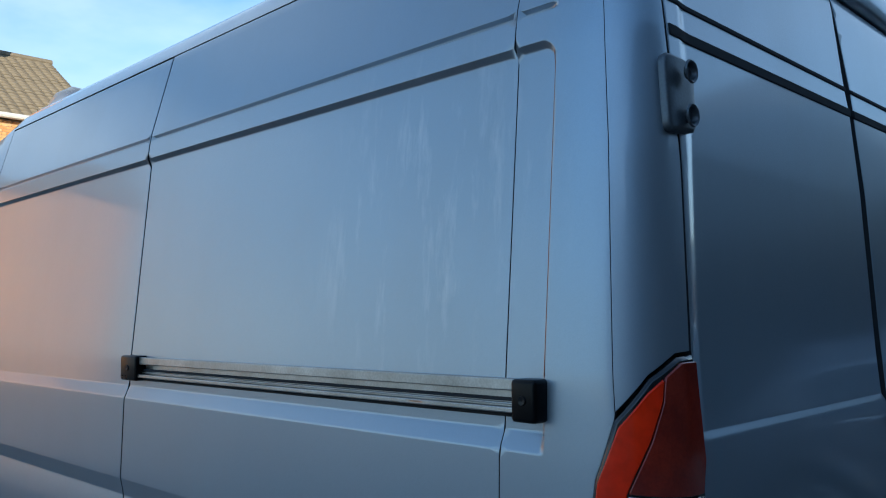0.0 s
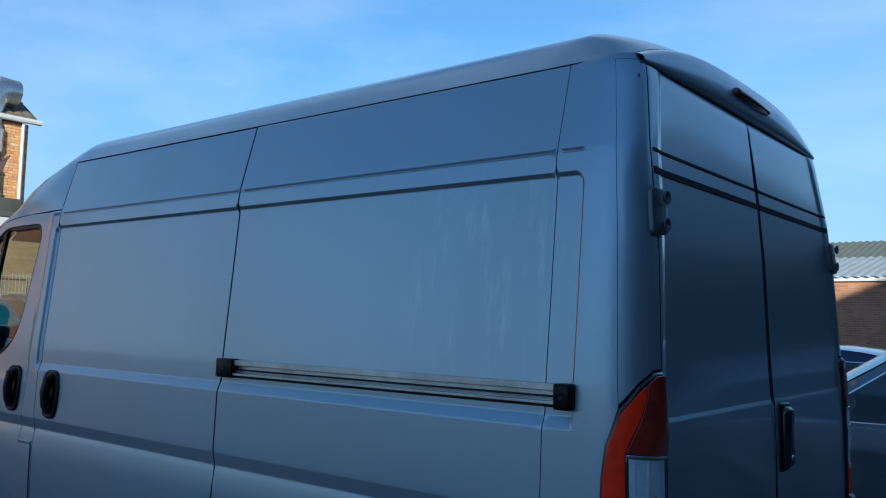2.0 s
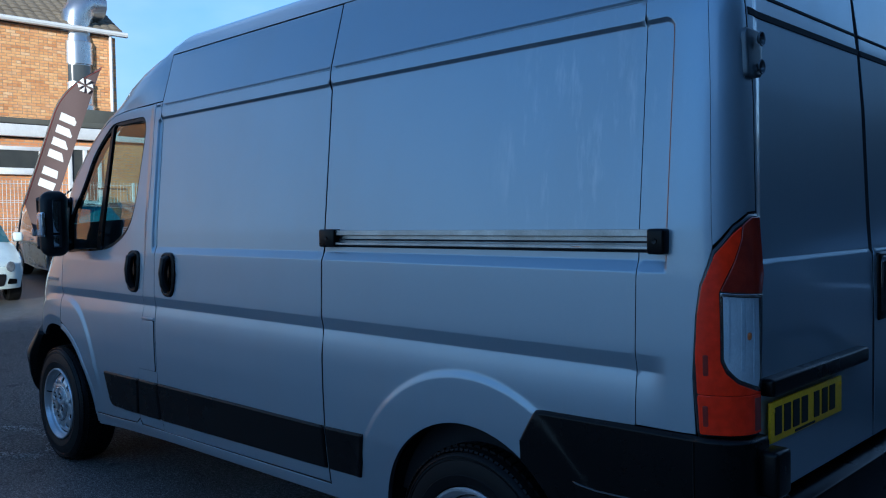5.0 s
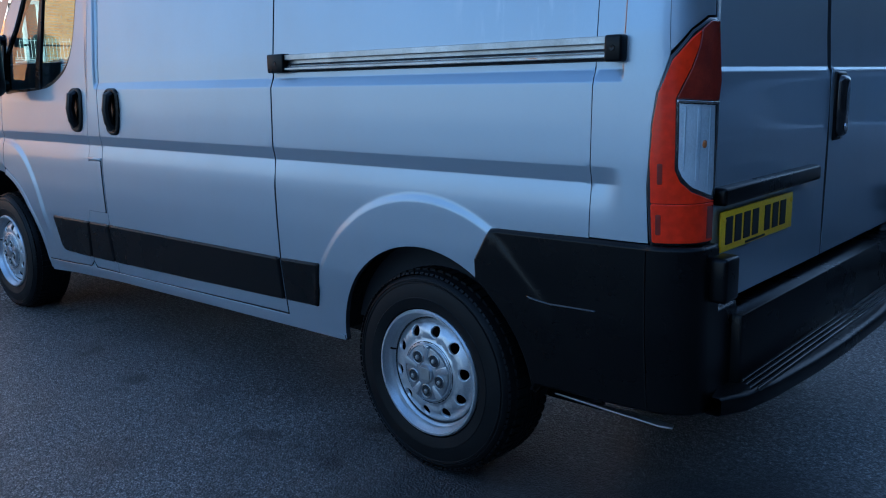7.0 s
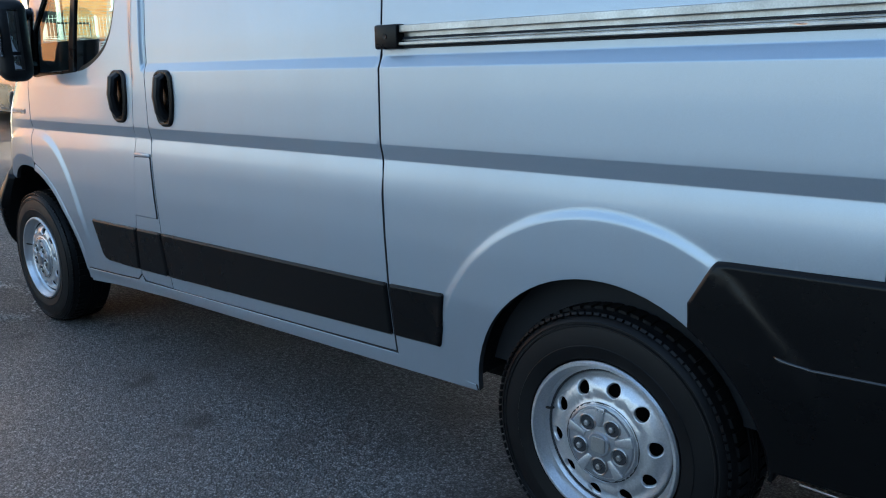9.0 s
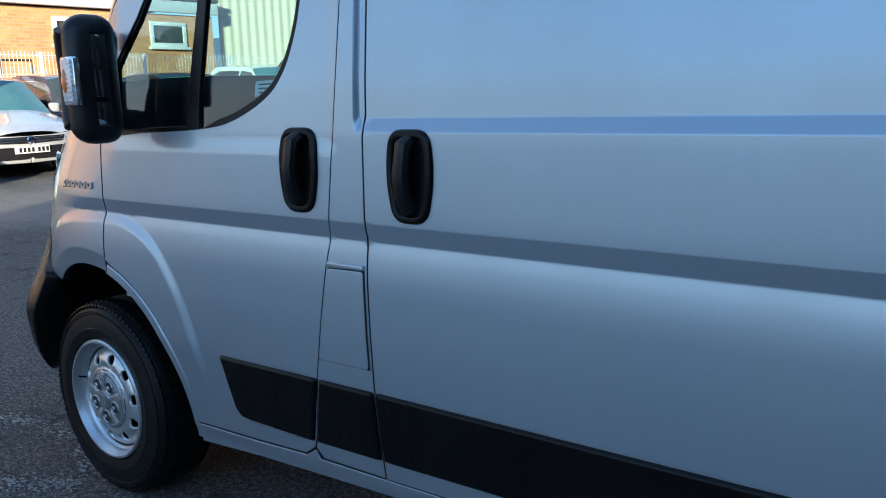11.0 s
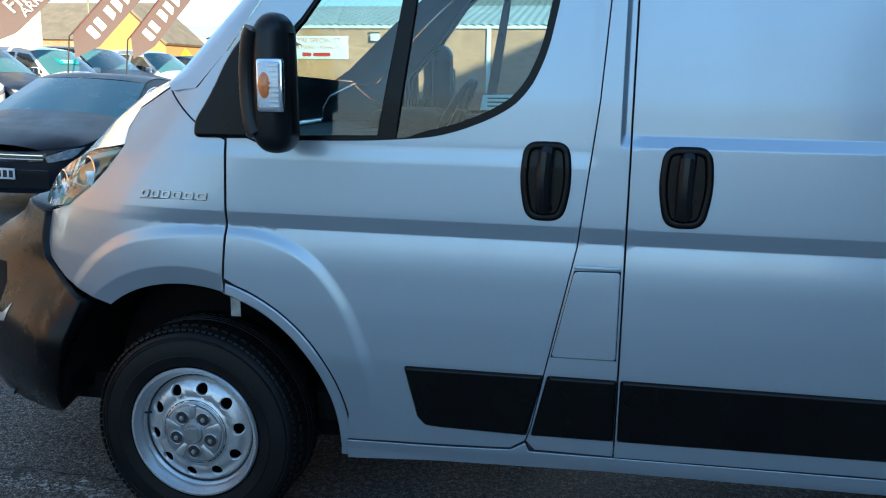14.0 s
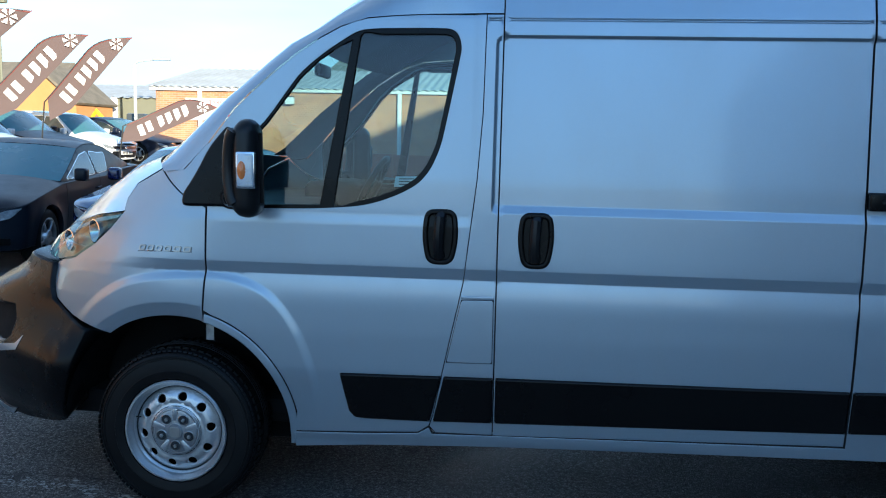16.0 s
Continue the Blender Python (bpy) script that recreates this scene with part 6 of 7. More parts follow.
ch = part("chimney", box(RX - 0.1, RX + 0.75, 4.05, 5.25, 8.4, 10.55), M["brick"], house, "brick chimney stack")
part("chimney_cap", box(RX - 0.18, RX + 0.83, 3.97, 5.33, 10.55, 10.75, 0.02), M["brick"], ch)
part("lead_flashing", box(RX + 0.4, RX + 0.80, 4.0, 5.30, 8.95, 9.15, 0.02), M["sheet"], ch)
for y in (4.4, 4.9):
    part("chimney_pot", lathe([(0.13, 10.75), (0.11, 10.95), (0.13, 11.05), (0.15, 11.07), (0.09, 11.07)], 14, "z"), M["orange_wall"], ch).location = (RX + 0.33, y, 0)
for y0, y1 in ((2.15, 3.42), (3.98, 5.16), (8.0, 9.5), (10.6, 11.7)):
    window_unit("window", house, HX, y0, y1, 2.78, 3.42)
dr = window_unit("door", house, HX, 5.78, 6.66, 1.50, 3.5, label="white double glazed door")
part("mullion", box(HX + 0.0, HX + 0.06, 6.17, 6.27, 1.6, 3.4, 0.005), M["white"], dr)
part("door_panel", box(HX + 0.0, HX + 0.04, 5.86, 6.58, 1.56, 2.05, 0.005), M["white"], dr)
part("landing", box(HX, HX + 1.1, 5.5, 7.0, G0 - 0.3, 1.45), M["render"], house)
for q in range(5):
    part("stair_step", box(HX + 0.02, HX + 1.05, 5.5 - 0.28 * (q + 1), 5.5 - 0.28 * q, G0 - 0.3, 1.27 - 0.19 * q, 0.01), M["render"], house)
hr = part("handrail", tube([(HX + 1.0, 4.2, 1.35), (HX + 1.0, 5.5, 2.35), (HX + 1.0, 6.9, 2.35)], 0.025, 8), M["black"], house, "dark steel handrail")
for y, z0, z1 in ((4.3, 0.5, 1.42), (5.5, 1.4, 2.35), (6.9, 1.4, 2.35)):
    part("rail_post", tube([(HX + 1.0, y, z0), (HX + 1.0, y, z1)], 0.02, 6), M["black"], hr)
terrace = thing("brick_terrace", "plain orange brick terrace further along the yard", "building")
part("terrace_wall", box(HX - 6.0, HX, -9.5, -2.6, G0 - 0.6, 6.2), M["brick"], terrace)
part("terrace_roof", prism([(HX - 6.2, 6.2), (HX + 0.25, 6.2), (HX - 3.0, 8.4)], -9.7, -2.5, "xz"), M["roof_tile"], terrace)
# bricks of the upper wall, proud of their mortar
def wall_brick_mat():
    m, t, b = node_mat("buff_orange_brick", (0.62, 0.33, 0.13), 0.88)
    info, geo, both = t.nodes.new("ShaderNodeObjectInfo"), t.nodes.new("ShaderNodeNewGeometry"), t.nodes.new("ShaderNodeMath")
    both.operation = "ADD"
    t.links.new(info.outputs["Random"], both.inputs[0])
    t.links.new(geo.outputs["Random Per Island"], both.inputs[1])
    frac = t.nodes.new("ShaderNodeMath")
    frac.operation = "FRACT"
    t.links.new(both.outputs[0], frac.inputs[0])
    c = ramp(t, frac.outputs[0], [(0.0, (0.62, 0.29, 0.105)), (0.35, (0.78, 0.42, 0.16)), (0.65, (0.84, 0.51, 0.215)), (0.9, (0.70, 0.36, 0.15)), (1.0, (0.86, 0.61, 0.33))])
    grime = ramp(t, noisy(t, coords(t), 9.0, 5.0, 0.6), [(0.3, (0.82, 0.80, 0.78)), (0.7, (1.08, 1.07, 1.05))])
    t.links.new(mix(t, 1.0, c, grime, "MULTIPLY"), b.inputs["Base Color"])
    return m


M["wall_brick"] = wall_brick_mat()
M["mortar"] = worn("lime_mortar", (0.40, 0.33, 0.25), (0.30, 0.25, 0.19), 0.92, 0, 0, 6.0, 0.6)
upper.data.materials[0] = M["mortar"]


def brick_shape(y, z, length):
    """A brick's front and its four edges, as points and faces."""
    a, b, d, f = length / 2, 0.0325, 0.010, 0.003
    pts = [(0, y - a, z - b), (0, y + a, z - b), (0, y + a, z + b), (0, y - a, z + b), (d, y - a + f, z - b + f), (d, y + a - f, z - b + f), (d, y + a - f, z + b - f), (d, y - a + f, z + b - f)]
    return pts, [(4, 5, 6, 7), (0, 1, 5, 4), (1, 2, 6, 5), (2, 3, 7, 6), (3, 0, 4, 7)]


wall_x = HX - 0.35
brick_me = mesh_of("brick", *brick_shape(0, 0, 0.215), M["wall_brick"], smooth=False)
half_me = mesh_of("brick", *brick_shape(0, 0, 0.1025), M["wall_brick"], smooth=False)
field_v, field_f = [], []
for row in range(32):
    z = 4.165 + row * 0.075
    header = row % 4 == 3
    pitch = 0.1125 if header else 0.225
    y = 7.3 - pitch / 2 - (0.0 if header else 0.1125 * (row % 2))
    while y > 1.4:
        if y > 5.5:
            ob = new("brick", half_me if header else brick_me)
            ob.parent = upper
            ob.location = (wall_x, y, z)
        else:
            pts, fcs = brick_shape(y, z, pitch - 0.01)
            b0 = len(field_v)
            field_v += [(px + wall_x, py, pz) for px, py, pz in pts]
            field_f += [tuple(i + b0 for i in f) for f in fcs]
        y -= pitch
field = part("brick_field", mesh_of("brick_field", field_v, field_f, M["wall_brick"], smooth=False), None, house)
field["kind"] = "stuff"

# flue
FYY = 6.32
flue = thing("metal_flue", "shiny galvanised extractor flue on the flat roof", "flue")
part("flue_base", box(HX - 1.3, HX - 0.1, 5.7, 7.1, 4.12, 4.5, 0.02), M["felt"], flue)
part("stack", lathe([(0.44, 4.5), (0.44, 4.62), (0.41, 4.66), (0.41, 5.15), (0.425, 5.16), (0.425, 5.2), (0.385, 5.21), (0.385, 5.70), (0.42, 5.71), (0.42, 6.3), (0.385, 6.32), (0.37, 6.45)], 28, "z"), M["zinc"], flue).location = (HX - 0.55, FYY, 0)
band = lathe([(0.392, 5.24), (0.392, 5.68)], 28, "z")
part("dark_band", band, M["window_dark"], flue).location = (HX - 0.55, FYY, 0)
part("elbow", tube([(HX - 0.55, FYY, 6.40), (HX - 0.55, FYY - 0.02, 6.75), (HX - 0.55, FYY + 0.02, 7.02), (HX - 0.55, FYY + 0.14, 7.24), (HX - 0.55, FYY + 0.34, 7.38), (HX - 0.55, FYY + 0.72, 7.38)], [0.36, 0.37, 0.39, 0.39, 0.38, 0.34], 20), M["zinc"], flue)
for z in (4.95, 6.0):
    part("wall_bracket", box(HX - 0.62, HX - 0.52, FYY - 0.55, FYY - 0.2, z, z + 0.03), M["zinc"], flue)
part("bracket_pole", tube([(HX - 0.5, FYY - 0.52, 4.3), (HX - 0.5, FYY - 0.52, 6.2)], 0.03, 6), M["white"], flue)

# mesh fence on a low wall in front of the house
fence = thing("mesh_fence", "pale welded mesh fence on posts along the house", "fence")
FX = -14.6
tagged(part("wall_low", box(FX - 0.12, FX + 0.12, -6, 13.5, -0.2, 1.02, 0.02), M["felt"]), "low dark wall under the fence", "wall", kind="structure")
for y in np.arange(-5.6, 13.5, 2.4):
    part("post", box(FX - 0.03, FX + 0.03, float(y) - 0.03, float(y) + 0.03, 1.0, 2.45, 0.006), M["white"], fence)
for z in (1.08, 1.30, 1.55, 1.60, 1.95, 2.0, 2.38):
    part("wire", tube([(FX + 0.02, -5.6, z), (FX + 0.02, 13.4, z)], 0.006, 5), M["white"], fence)
wv, wf = [], []
for q in range(235):
    y = -5.6 + q * 0.081
    b0 = len(wv)
    for dx, dy in ((-0.004, -0.004), (0.004, -0.004), (0.004, 0.004), (-0.004, 0.004)):
        wv += [(FX + 0.03 + dx, y + dy, 1.03), (FX + 0.03 + dx, y + dy, 2.45)]
    wf += [(b0 + 2 * i, b0 + (2 * i + 2) % 8, b0 + (2 * i + 3) % 8, b0 + 2 * i + 1) for i in range(4)]
ob = part("wire_mesh", mesh_of("wire_mesh", wv, wf, M["white"], smooth=False), None, fence)
ob["kind"] = "stuff"

# ribbed metal shed beyond the house
shed = thing("metal_shed", "tall cream ribbed metal shed with a shallow roof", "shed")
M["cream_sheet"] = worn("cream_ribbed_sheet", (0.66, 0.58, 0.42), (0.52, 0.46, 0.34), 0.6, 0.0, 0.0, 0.8, 0.8)
part("ribbed_wall", loft(corrugated(-17.5, 13.2, 1.0, -15.2, 19.1, 1.0, (0, 0, 4.7), 0.25, 0.03), M["cream_sheet"], "ribbed_wall"), None, shed)
part("plinth", prism([(-17.5, 13.2), (-15.2, 19.1), (-15.6, 19.25), (-17.9, 13.35)], 0.0, 1.02, "xy"), M["render"], shed, "pale plinth below the ribbed sheets")
part("shed_roof", loft(corrugated(-17.4, 13.0, 5.7, -15.0, 19.3, 5.7, (-5, 1.5, 0.8), 0.3, 0.03), M["sheet"], "shed_roof"), None, shed)
part("wall_post", tube([(-16.45, 15.98, 0.2), (-16.45, 15.98, 5.6)], 0.07, 8), M["white"], shed)

# brick workshop
WY, WZ = 26.0, 3.12
shop = thing("brick_workshop", "long brick workshop with grey corrugated roof", "workshop")
part("brick_wall", box(-12.1, 26, WY, WY + 9, 0.0, WZ), M["brick_x"], shop)
part("gutter", box(-12.3, 26.1, WY - 0.14, WY, WZ - 0.02, WZ + 0.14, 0.02), M["white"], shop)
part("corrugated_roof", loft(corrugated(-12.4, WY - 0.25, WZ + 0.12, 26.2, WY - 0.25, WZ + 0.12, (0, 5.5, 1.05), 0.30, 0.03), M["sheet"], "corrugated_roof"), None, shop, "grey corrugated roof sheets")
part("back_roof", loft(corrugated(-8, WY + 8, WZ + 1.0, 26, WY + 8, WZ + 1.0, (0, 6, 1.6), 0.3, 0.03), M["cladding"], "back_roof"), None, shop)
for x in (-10.4, -3.0, 2.45, 9.0):
    part("downpipe", box(x - 0.07, x + 0.07, WY - 0.13, WY - 0.01, 0.0, WZ, 0.02), M["white"], shop)
for x in (-7.0, 3.6):
    lm = part("flood_light", box(x - 0.16, x + 0.16, WY - 0.28, WY - 0.06, WZ - 0.45, WZ - 0.2, 0.02), M["white"], shop)
    part("light_arm", box(x - 0.3, x + 0.1, WY - 0.1, WY, WZ - 0.2, WZ - 0.15), M["black"], lm)
sign = thing("wall_sign", "white trade sign with red capitals on the workshop wall", "sign")
part("board", box(-10.96, -8.04, WY - 0.06, WY - 0.01, 2.04, 2.84, 0.01), M["white"], sign)
M["sign_red"] = node_mat("sign_red", (0.5, 0.03, 0.03), 0.6)[0]
words("TYRE SPECIALISTS", 0.235, pose(-9.14, WY - 0.065, 2.68, 90), M["sign_red"], sign, "sign_words")
words("PARTS - BATTERIES - EXHAUSTS", 0.17, pose(-9.48, WY - 0.065, 2.44, 90), M["sign_red"], sign, "sign_words")
for x0, x1, z0, z1 in ((-10.86, -10.36, 2.60, 2.75), (-9.75, -9.42, 2.13, 2.26), (-9.34, -8.70, 2.13, 2.26)):
    part("print_bar", box(x0, x1, WY - 0.068, WY - 0.06, z0, z1), M["sign_red"], sign)
fr = thing("red_fence", "low red timber fence before the workshop", "fence")
for q in range(48):
    x = -11.5 + q * 0.78
    part("board", box(x, x + 0.76, WY - 2.06, WY - 2.0, 0.0, 0.98 + 0.02 * math.sin(q * 5.1), 0.006), M["fence_red"], fr)

# far buildings to the left of the workshop
olive = thing("olive_unit", "olive clad trade unit with pale roof", "building")
part("clad_wall", box(-19.6, -14.8, 38, 50, 0, 3.3), M["cladding"], olive)
part("pale_wall", box(-22.6, -19.6, 38.1, 50, 0, 3.2), M["render"], olive, "pale rendered end of the unit")
part("unit_roof", loft(corrugated(-26.5, 37.8, 3.3, -14.6, 37.8, 3.3, (0, 9, 1.1), 0.5, 0.04), M["sheet"], "unit_roof"), None, olive)
part("unit_window", box(-19.0, -18.2, 37.9, 38.02, 1.5, 2.4, 0.01), M["white"], olive)
part("grey_door", box(-21.6, -20.4, 38.0, 38.12, 0.2, 2.2, 0.01), M["felt"], olive)
part("shutter", box(-17.6, -15.6, 37.9, 38.02, 0.2, 2.1, 0.01), M["yellow"], olive, "yellow roller shutter")
part("corner_trim", box(-19.8, -19.5, 37.85, 38.0, 0, 3.3, 0.01), M["white"], olive)
gab = thing("orange_gable_house", "low house with sunlit orange gable and brown roof", "house")
part("gable_wall", prism([(-23.4, 0), (-19.3, 0), (-19.3, 2.9), (-21.2, 4.5), (-23.4, 2.9)], 33.5, 37, "xz"), M["orange_wall"], gab)
part("near_roof", prism([(-19.1, 2.85), (-21.2, 4.65), (-21.2, 4.5), (-19.2, 2.75)], 33.3, 37.2, "xz"), M["roof_tile"], gab)
part("long_roof", prism([(34.0, 3.0), (37.5, 5.0), (41, 3.0)], -36, -21.5, "yz"), M["roof_tile"], gab)
part("long_wall", box(-36, -23.2, 34.2, 40, 0, 3.0), M["brick_x"], gab)
part("gable_window", box(-21.9, -21.1, 33.42, 33.5, 1.6, 2.3, 0.01), M["window_dark"], gab)
barn = thing("clad_barn", "pale ribbed barn beside the brown roof", "barn")
part("barn_wall", loft(corrugated(-34, 30.5, 0.2, -25.5, 31.5, 0.2, (0, 0, 2.4), 0.3, 0.03), M["sheet"], "barn_wall"), None, barn)
part("barn_end", box(-38, -30, 26.8, 30.3, 0, 4.6), M["render"], barn)
digger = thing("yellow_digger", "small yellow digger beyond the cars", "digger")
part("digger_body", box(-17.4, -15.8, 33.5, 35, 0.6, 1.5, 0.1), M["yellow"], digger)
part("digger_cab", box(-17.0, -16.2, 33.7, 34.8, 1.5, 2.4, 0.06), M["window_dark"], digger)
part("digger_arm", tube([(-17.4, 34, 1.2), (-18.6, 34, 2.5), (-19.4, 34, 1.3)], 0.12, 6), M["yellow"], digger)
part("digger_track", box(-17.6, -15.6, 33.4, 35.1, 0.1, 0.6, 0.15), M["rubber"], digger)
lampost = thing("street_lamp", "tall pale street lamp with one arm", "street lamp")
part("column", tube([(-16.2, 33.0, 0.3), (-16.2, 33.0, 4.6)], [0.09, 0.06], 8), M["sheet"], lampost)
part("arm", tube([(-16.2, 33.0, 4.6), (-16.0, 33.0, 4.72), (-15.2, 33.0, 4.82)], 0.04, 6), M["sheet"], lampost)
part("lantern", box(-15.3, -14.5, 32.9, 33.1, 4.78, 4.88, 0.03), M["sheet"], lampost)
mast = thing("slender_mast", "slender steel mast with a small lamp head", "mast")
part("mast_pole", tube([(-13.9, 19.5, 0.4), (-13.9, 19.5, 5.2)], 0.04, 6), M["cladding"], mast)
part("lamp_head", box(-14.15, -13.65, 19.4, 19.6, 5.2, 5.5, 0.04), M["cladding"], mast)

# pale building behind the camera, whose shadow lies over the yard
back = thing("yard_building", "pale rendered building along the yard", "building")
part("rendered_wall", box(13.6, 60, -34, -20, 0, 8.5), M["render"], back)
part("side_wing", prism([(7.0, 0.0), (13.6, 0.0), (13.6, 8.9), (9.4, 8.9), (7.0, 6.4)], -21.4, -20.0, "xz"), M["render"], back)
part("roof_edge", box(13.4, 60.2, -34.2, -19.8, 8.5, 8.9, 0.03), M["white"], back)
for q in range(9):
    part("window", box(14.5 + q * 5.0, 16.5 + q * 5.0, -20.0, -19.97, 3.6, 5.2), M["window_dark"], back)
# dark ribbed unit behind the van's tail
unit = thing("ribbed_unit", "dark ribbed metal unit with a shallow roof", "building")
M["dark_sheet"] = worn("dark_ribbed_sheet", (0.035, 0.042, 0.046), (0.05, 0.055, 0.058), 0.6, 0.0, 0.0, 0.7, 0.7)
M["tarred_wall"] = worn("tarred_wall", (0.012, 0.014, 0.016), (0.02, 0.022, 0.024), 0.7, 0.0, 0.0, 0.7, 0.7)
part("unit_wall", box(6.9, 34, 13.35, 28, 0, 3.52), M["tarred_wall"], unit)
rows = []
for k in range(272):
    x = 6.9 + 0.1 * k
    q, up = min(1.0, (x - 6.9) / 5.1), 0.035 * (k % 2)
    rows.append([(x, 13.2, 3.42 + up), (x, 13.3 + 7.7 * q, 3.5 + 6.3 * q + up)])
part("ribbed_roof", loft(rows, M["dark_sheet"], "ribbed_roof"), None, unit, "ribbed grey hipped roof")
part("hip_end", loft([[(6.9, 13.3, 3.5), (6.9, 28.7, 3.5)], [(12.0, 21.0, 9.8), (12.0, 21.01, 9.8)]], M["dark_sheet"], "hip_end"), None, unit)

# unseen hall, added to block bright sky from the rear doors
yard = thing("unseen_hall", "unseen dark ribbed hall, added to darken the van's rear doors", "building")
part("hall_wall", loft(corrugated(17.0, -19, 0, 17.0, 13.4, 0, (0, 0, 10.4), 0.3, 0.04), M["dark_sheet"], "hall_wall"), None, yard)
part("hall_body", box(17.2, 30, -19, 13.4, 0, 10.4), M["cladding"], yard)

# ---- the van's fittings ----
# door mirror
def door_mirror(sgn):
    bm = box(0.300, 0.420, 1.082, 1.240, 1.272, 1.645, 0.052, 5)
    back_face = max((f for f in bm.faces if f.normal.x > 0.99), key=lambda f: f.calc_area())
    bmesh.ops.inset_region(bm, faces=[back_face], thickness=0.004)
    bmesh.ops.translate(bm, vec=(-0.024, 0, 0), verts=list(back_face.verts))
    for v in bm.verts:
        k = (v.co.z - 1.46) / 0.185
        v.co.y -= 0.014 * k * k * (1 if v.co.y > 1.16 else 0)
        v.co.x += (0.030 * max(k, 0) ** 2 + 0.018 * max(-k, 0) ** 2) * (0.420 - v.co.x) / 0.12 - 0.016 * max(k, 0) ** 3 * (v.co.x - 0.30) / 0.12
        v.co.y *= sgn
    if sgn < 0:
        bmesh.ops.reverse_faces(bm, faces=bm.faces[:])
    mir = part("door_mirror", smooth_bm(bm), M["satin_plastic"], van, "black door mirror with side indicator")
    ind = part("indicator", box(0.350, 0.414, sgn * 1.224, sgn * 1.246, 1.392, 1.518, 0.008, 3), M["clear_lens"], mir, "clear side indicator with amber bulb")
    bulb = lathe([(0.001, 0.006), (0.012, 0.004), (0.017, 0.0)], 14)
    bmesh.ops.transform(bulb, matrix=Matrix.Translation((0.370, sgn * 1.2455, 1.455)) @ Matrix.Scale(2.1, 4, (0, 0, 1)) @ Matrix.Rotation(math.pi if sgn < 0 else 0, 4, "Z"), verts=bulb.verts[:])
    part("bulb", bulb, M["amber"], ind)
    for q in range(9):
        part("lens_rib", box(0.384, 0.411, sgn * 1.245, sgn * 1.2485, 1.400 + q * 0.0130, 1.405 + q * 0.0130), M["steel"], ind)
    part("indicator_rim", box(0.344, 0.420, sgn * 1.220, sgn * 1.2425, 1.384, 1.526, 0.010), M["chrome"], mir)
    part("outer_bracket", tube([(0.33 - 0.026 * math.sin(math.pi * k / 14) ** 0.6, sgn * (1.214 - 0.014 * math.sin(math.pi * k / 14)), 1.600 - 0.275 * k / 14) for k in range(15)], 0.024, 12), M["satin_plastic"], mir)
    part("main_glass", box(0.398, 0.4005, sgn * 1.108, sgn * 1.208, 1.408, 1.600, 0.001), M["mirror"], mir)
    part("wide_glass", box(0.398, 0.4005, sgn * 1.108, sgn * 1.208, 1.318, 1.392, 0.001), M["mirror"], mir)
    part("upper_arm", tube([(0.26, sgn * 1.03, 1.58), (0.285, sgn * 1.10, 1.585), (0.30, sgn * 1.16, 1.57)], 0.028, 10), M["plastic"], mir)
    part("lower_arm", tube([(0.24, sgn * 1.03, 1.34), (0.275, sgn * 1.10, 1.335), (0.30, sgn * 1.16, 1.345)], 0.032, 10), M["plastic"], mir)
    part("arm_link", tube([(0.288, sgn * 1.105, 1.585), (0.292, sgn * 1.12, 1.46), (0.280, sgn * 1.105, 1.335)], 0.022, 10), M["plastic"], mir)
    foot = skin("mirror_foot", van_side, rounded([(0.052, 1.296), (0.050, 1.345), (0.105, 1.43), (0.158, 1.535), (0.235, 1.62), (0.262, 1.60), (0.262, 1.30)], [0.02, 0.03, 0.05, 0.05, 0.02, 0.02, 0.02], 4), M["plastic"], gap=0, lift=0.018, flange=0.03, edge=0.012, drop=0.010)
    part("mirror_foot", foot if sgn < 0 else flipped(foot), None, mir)


door_mirror(-1)
door_mirror(1)


# model badge as plain bright shapes
def on_side(u, z, off=0.0):
    p = van_side(np.array([u]), np.array([z]))[0]
    return Vector((p[0], p[1] - off, p[2]))


badge = part("side_badge", tube([on_side(-0.097, 1.107, 0.004), on_side(0.093, 1.112, 0.004)], 0.0022, 6), M["chrome"], van, "small chrome badge on the wing")
for q in range(6):
    u0 = -0.095 + q * 0.0325
    part("badge_piece", skin("badge_piece", van_side, rounded([(u0, 1.110), (u0 + 0.003, 1.133), (u0 + 0.027, 1.133), (u0 + 0.024, 1.110)], 0.005, 2), M["alu"], [rounded([(u0 + 0.005, 1.116), (u0 + 0.0065, 1.127), (u0 + 0.022, 1.127), (u0 + 0.0205, 1.116)], 0.003, 2)], gap=0, lift=0.005, flange=0.004, edge=0.001, step=0.01, drop=0.001), None, badge)

# rust-stained sealer at the recess's rear edge
part("sealer_line", skin("sealer_line", van_side, [(4.1492, 1.425), (4.1492, 1.965), (4.1520, 1.965), (4.1520, 1.425)], M["rust"], gap=0, lift=0.001, flange=0.001, edge=0.0004, drop=0.0002), None, van, "rust-stained sealer line")
# flap lip
part("flap_hinge", box(1.185, 1.312, -1.046, -1.038, 0.962, 0.975, 0.003), M["paint"], van)


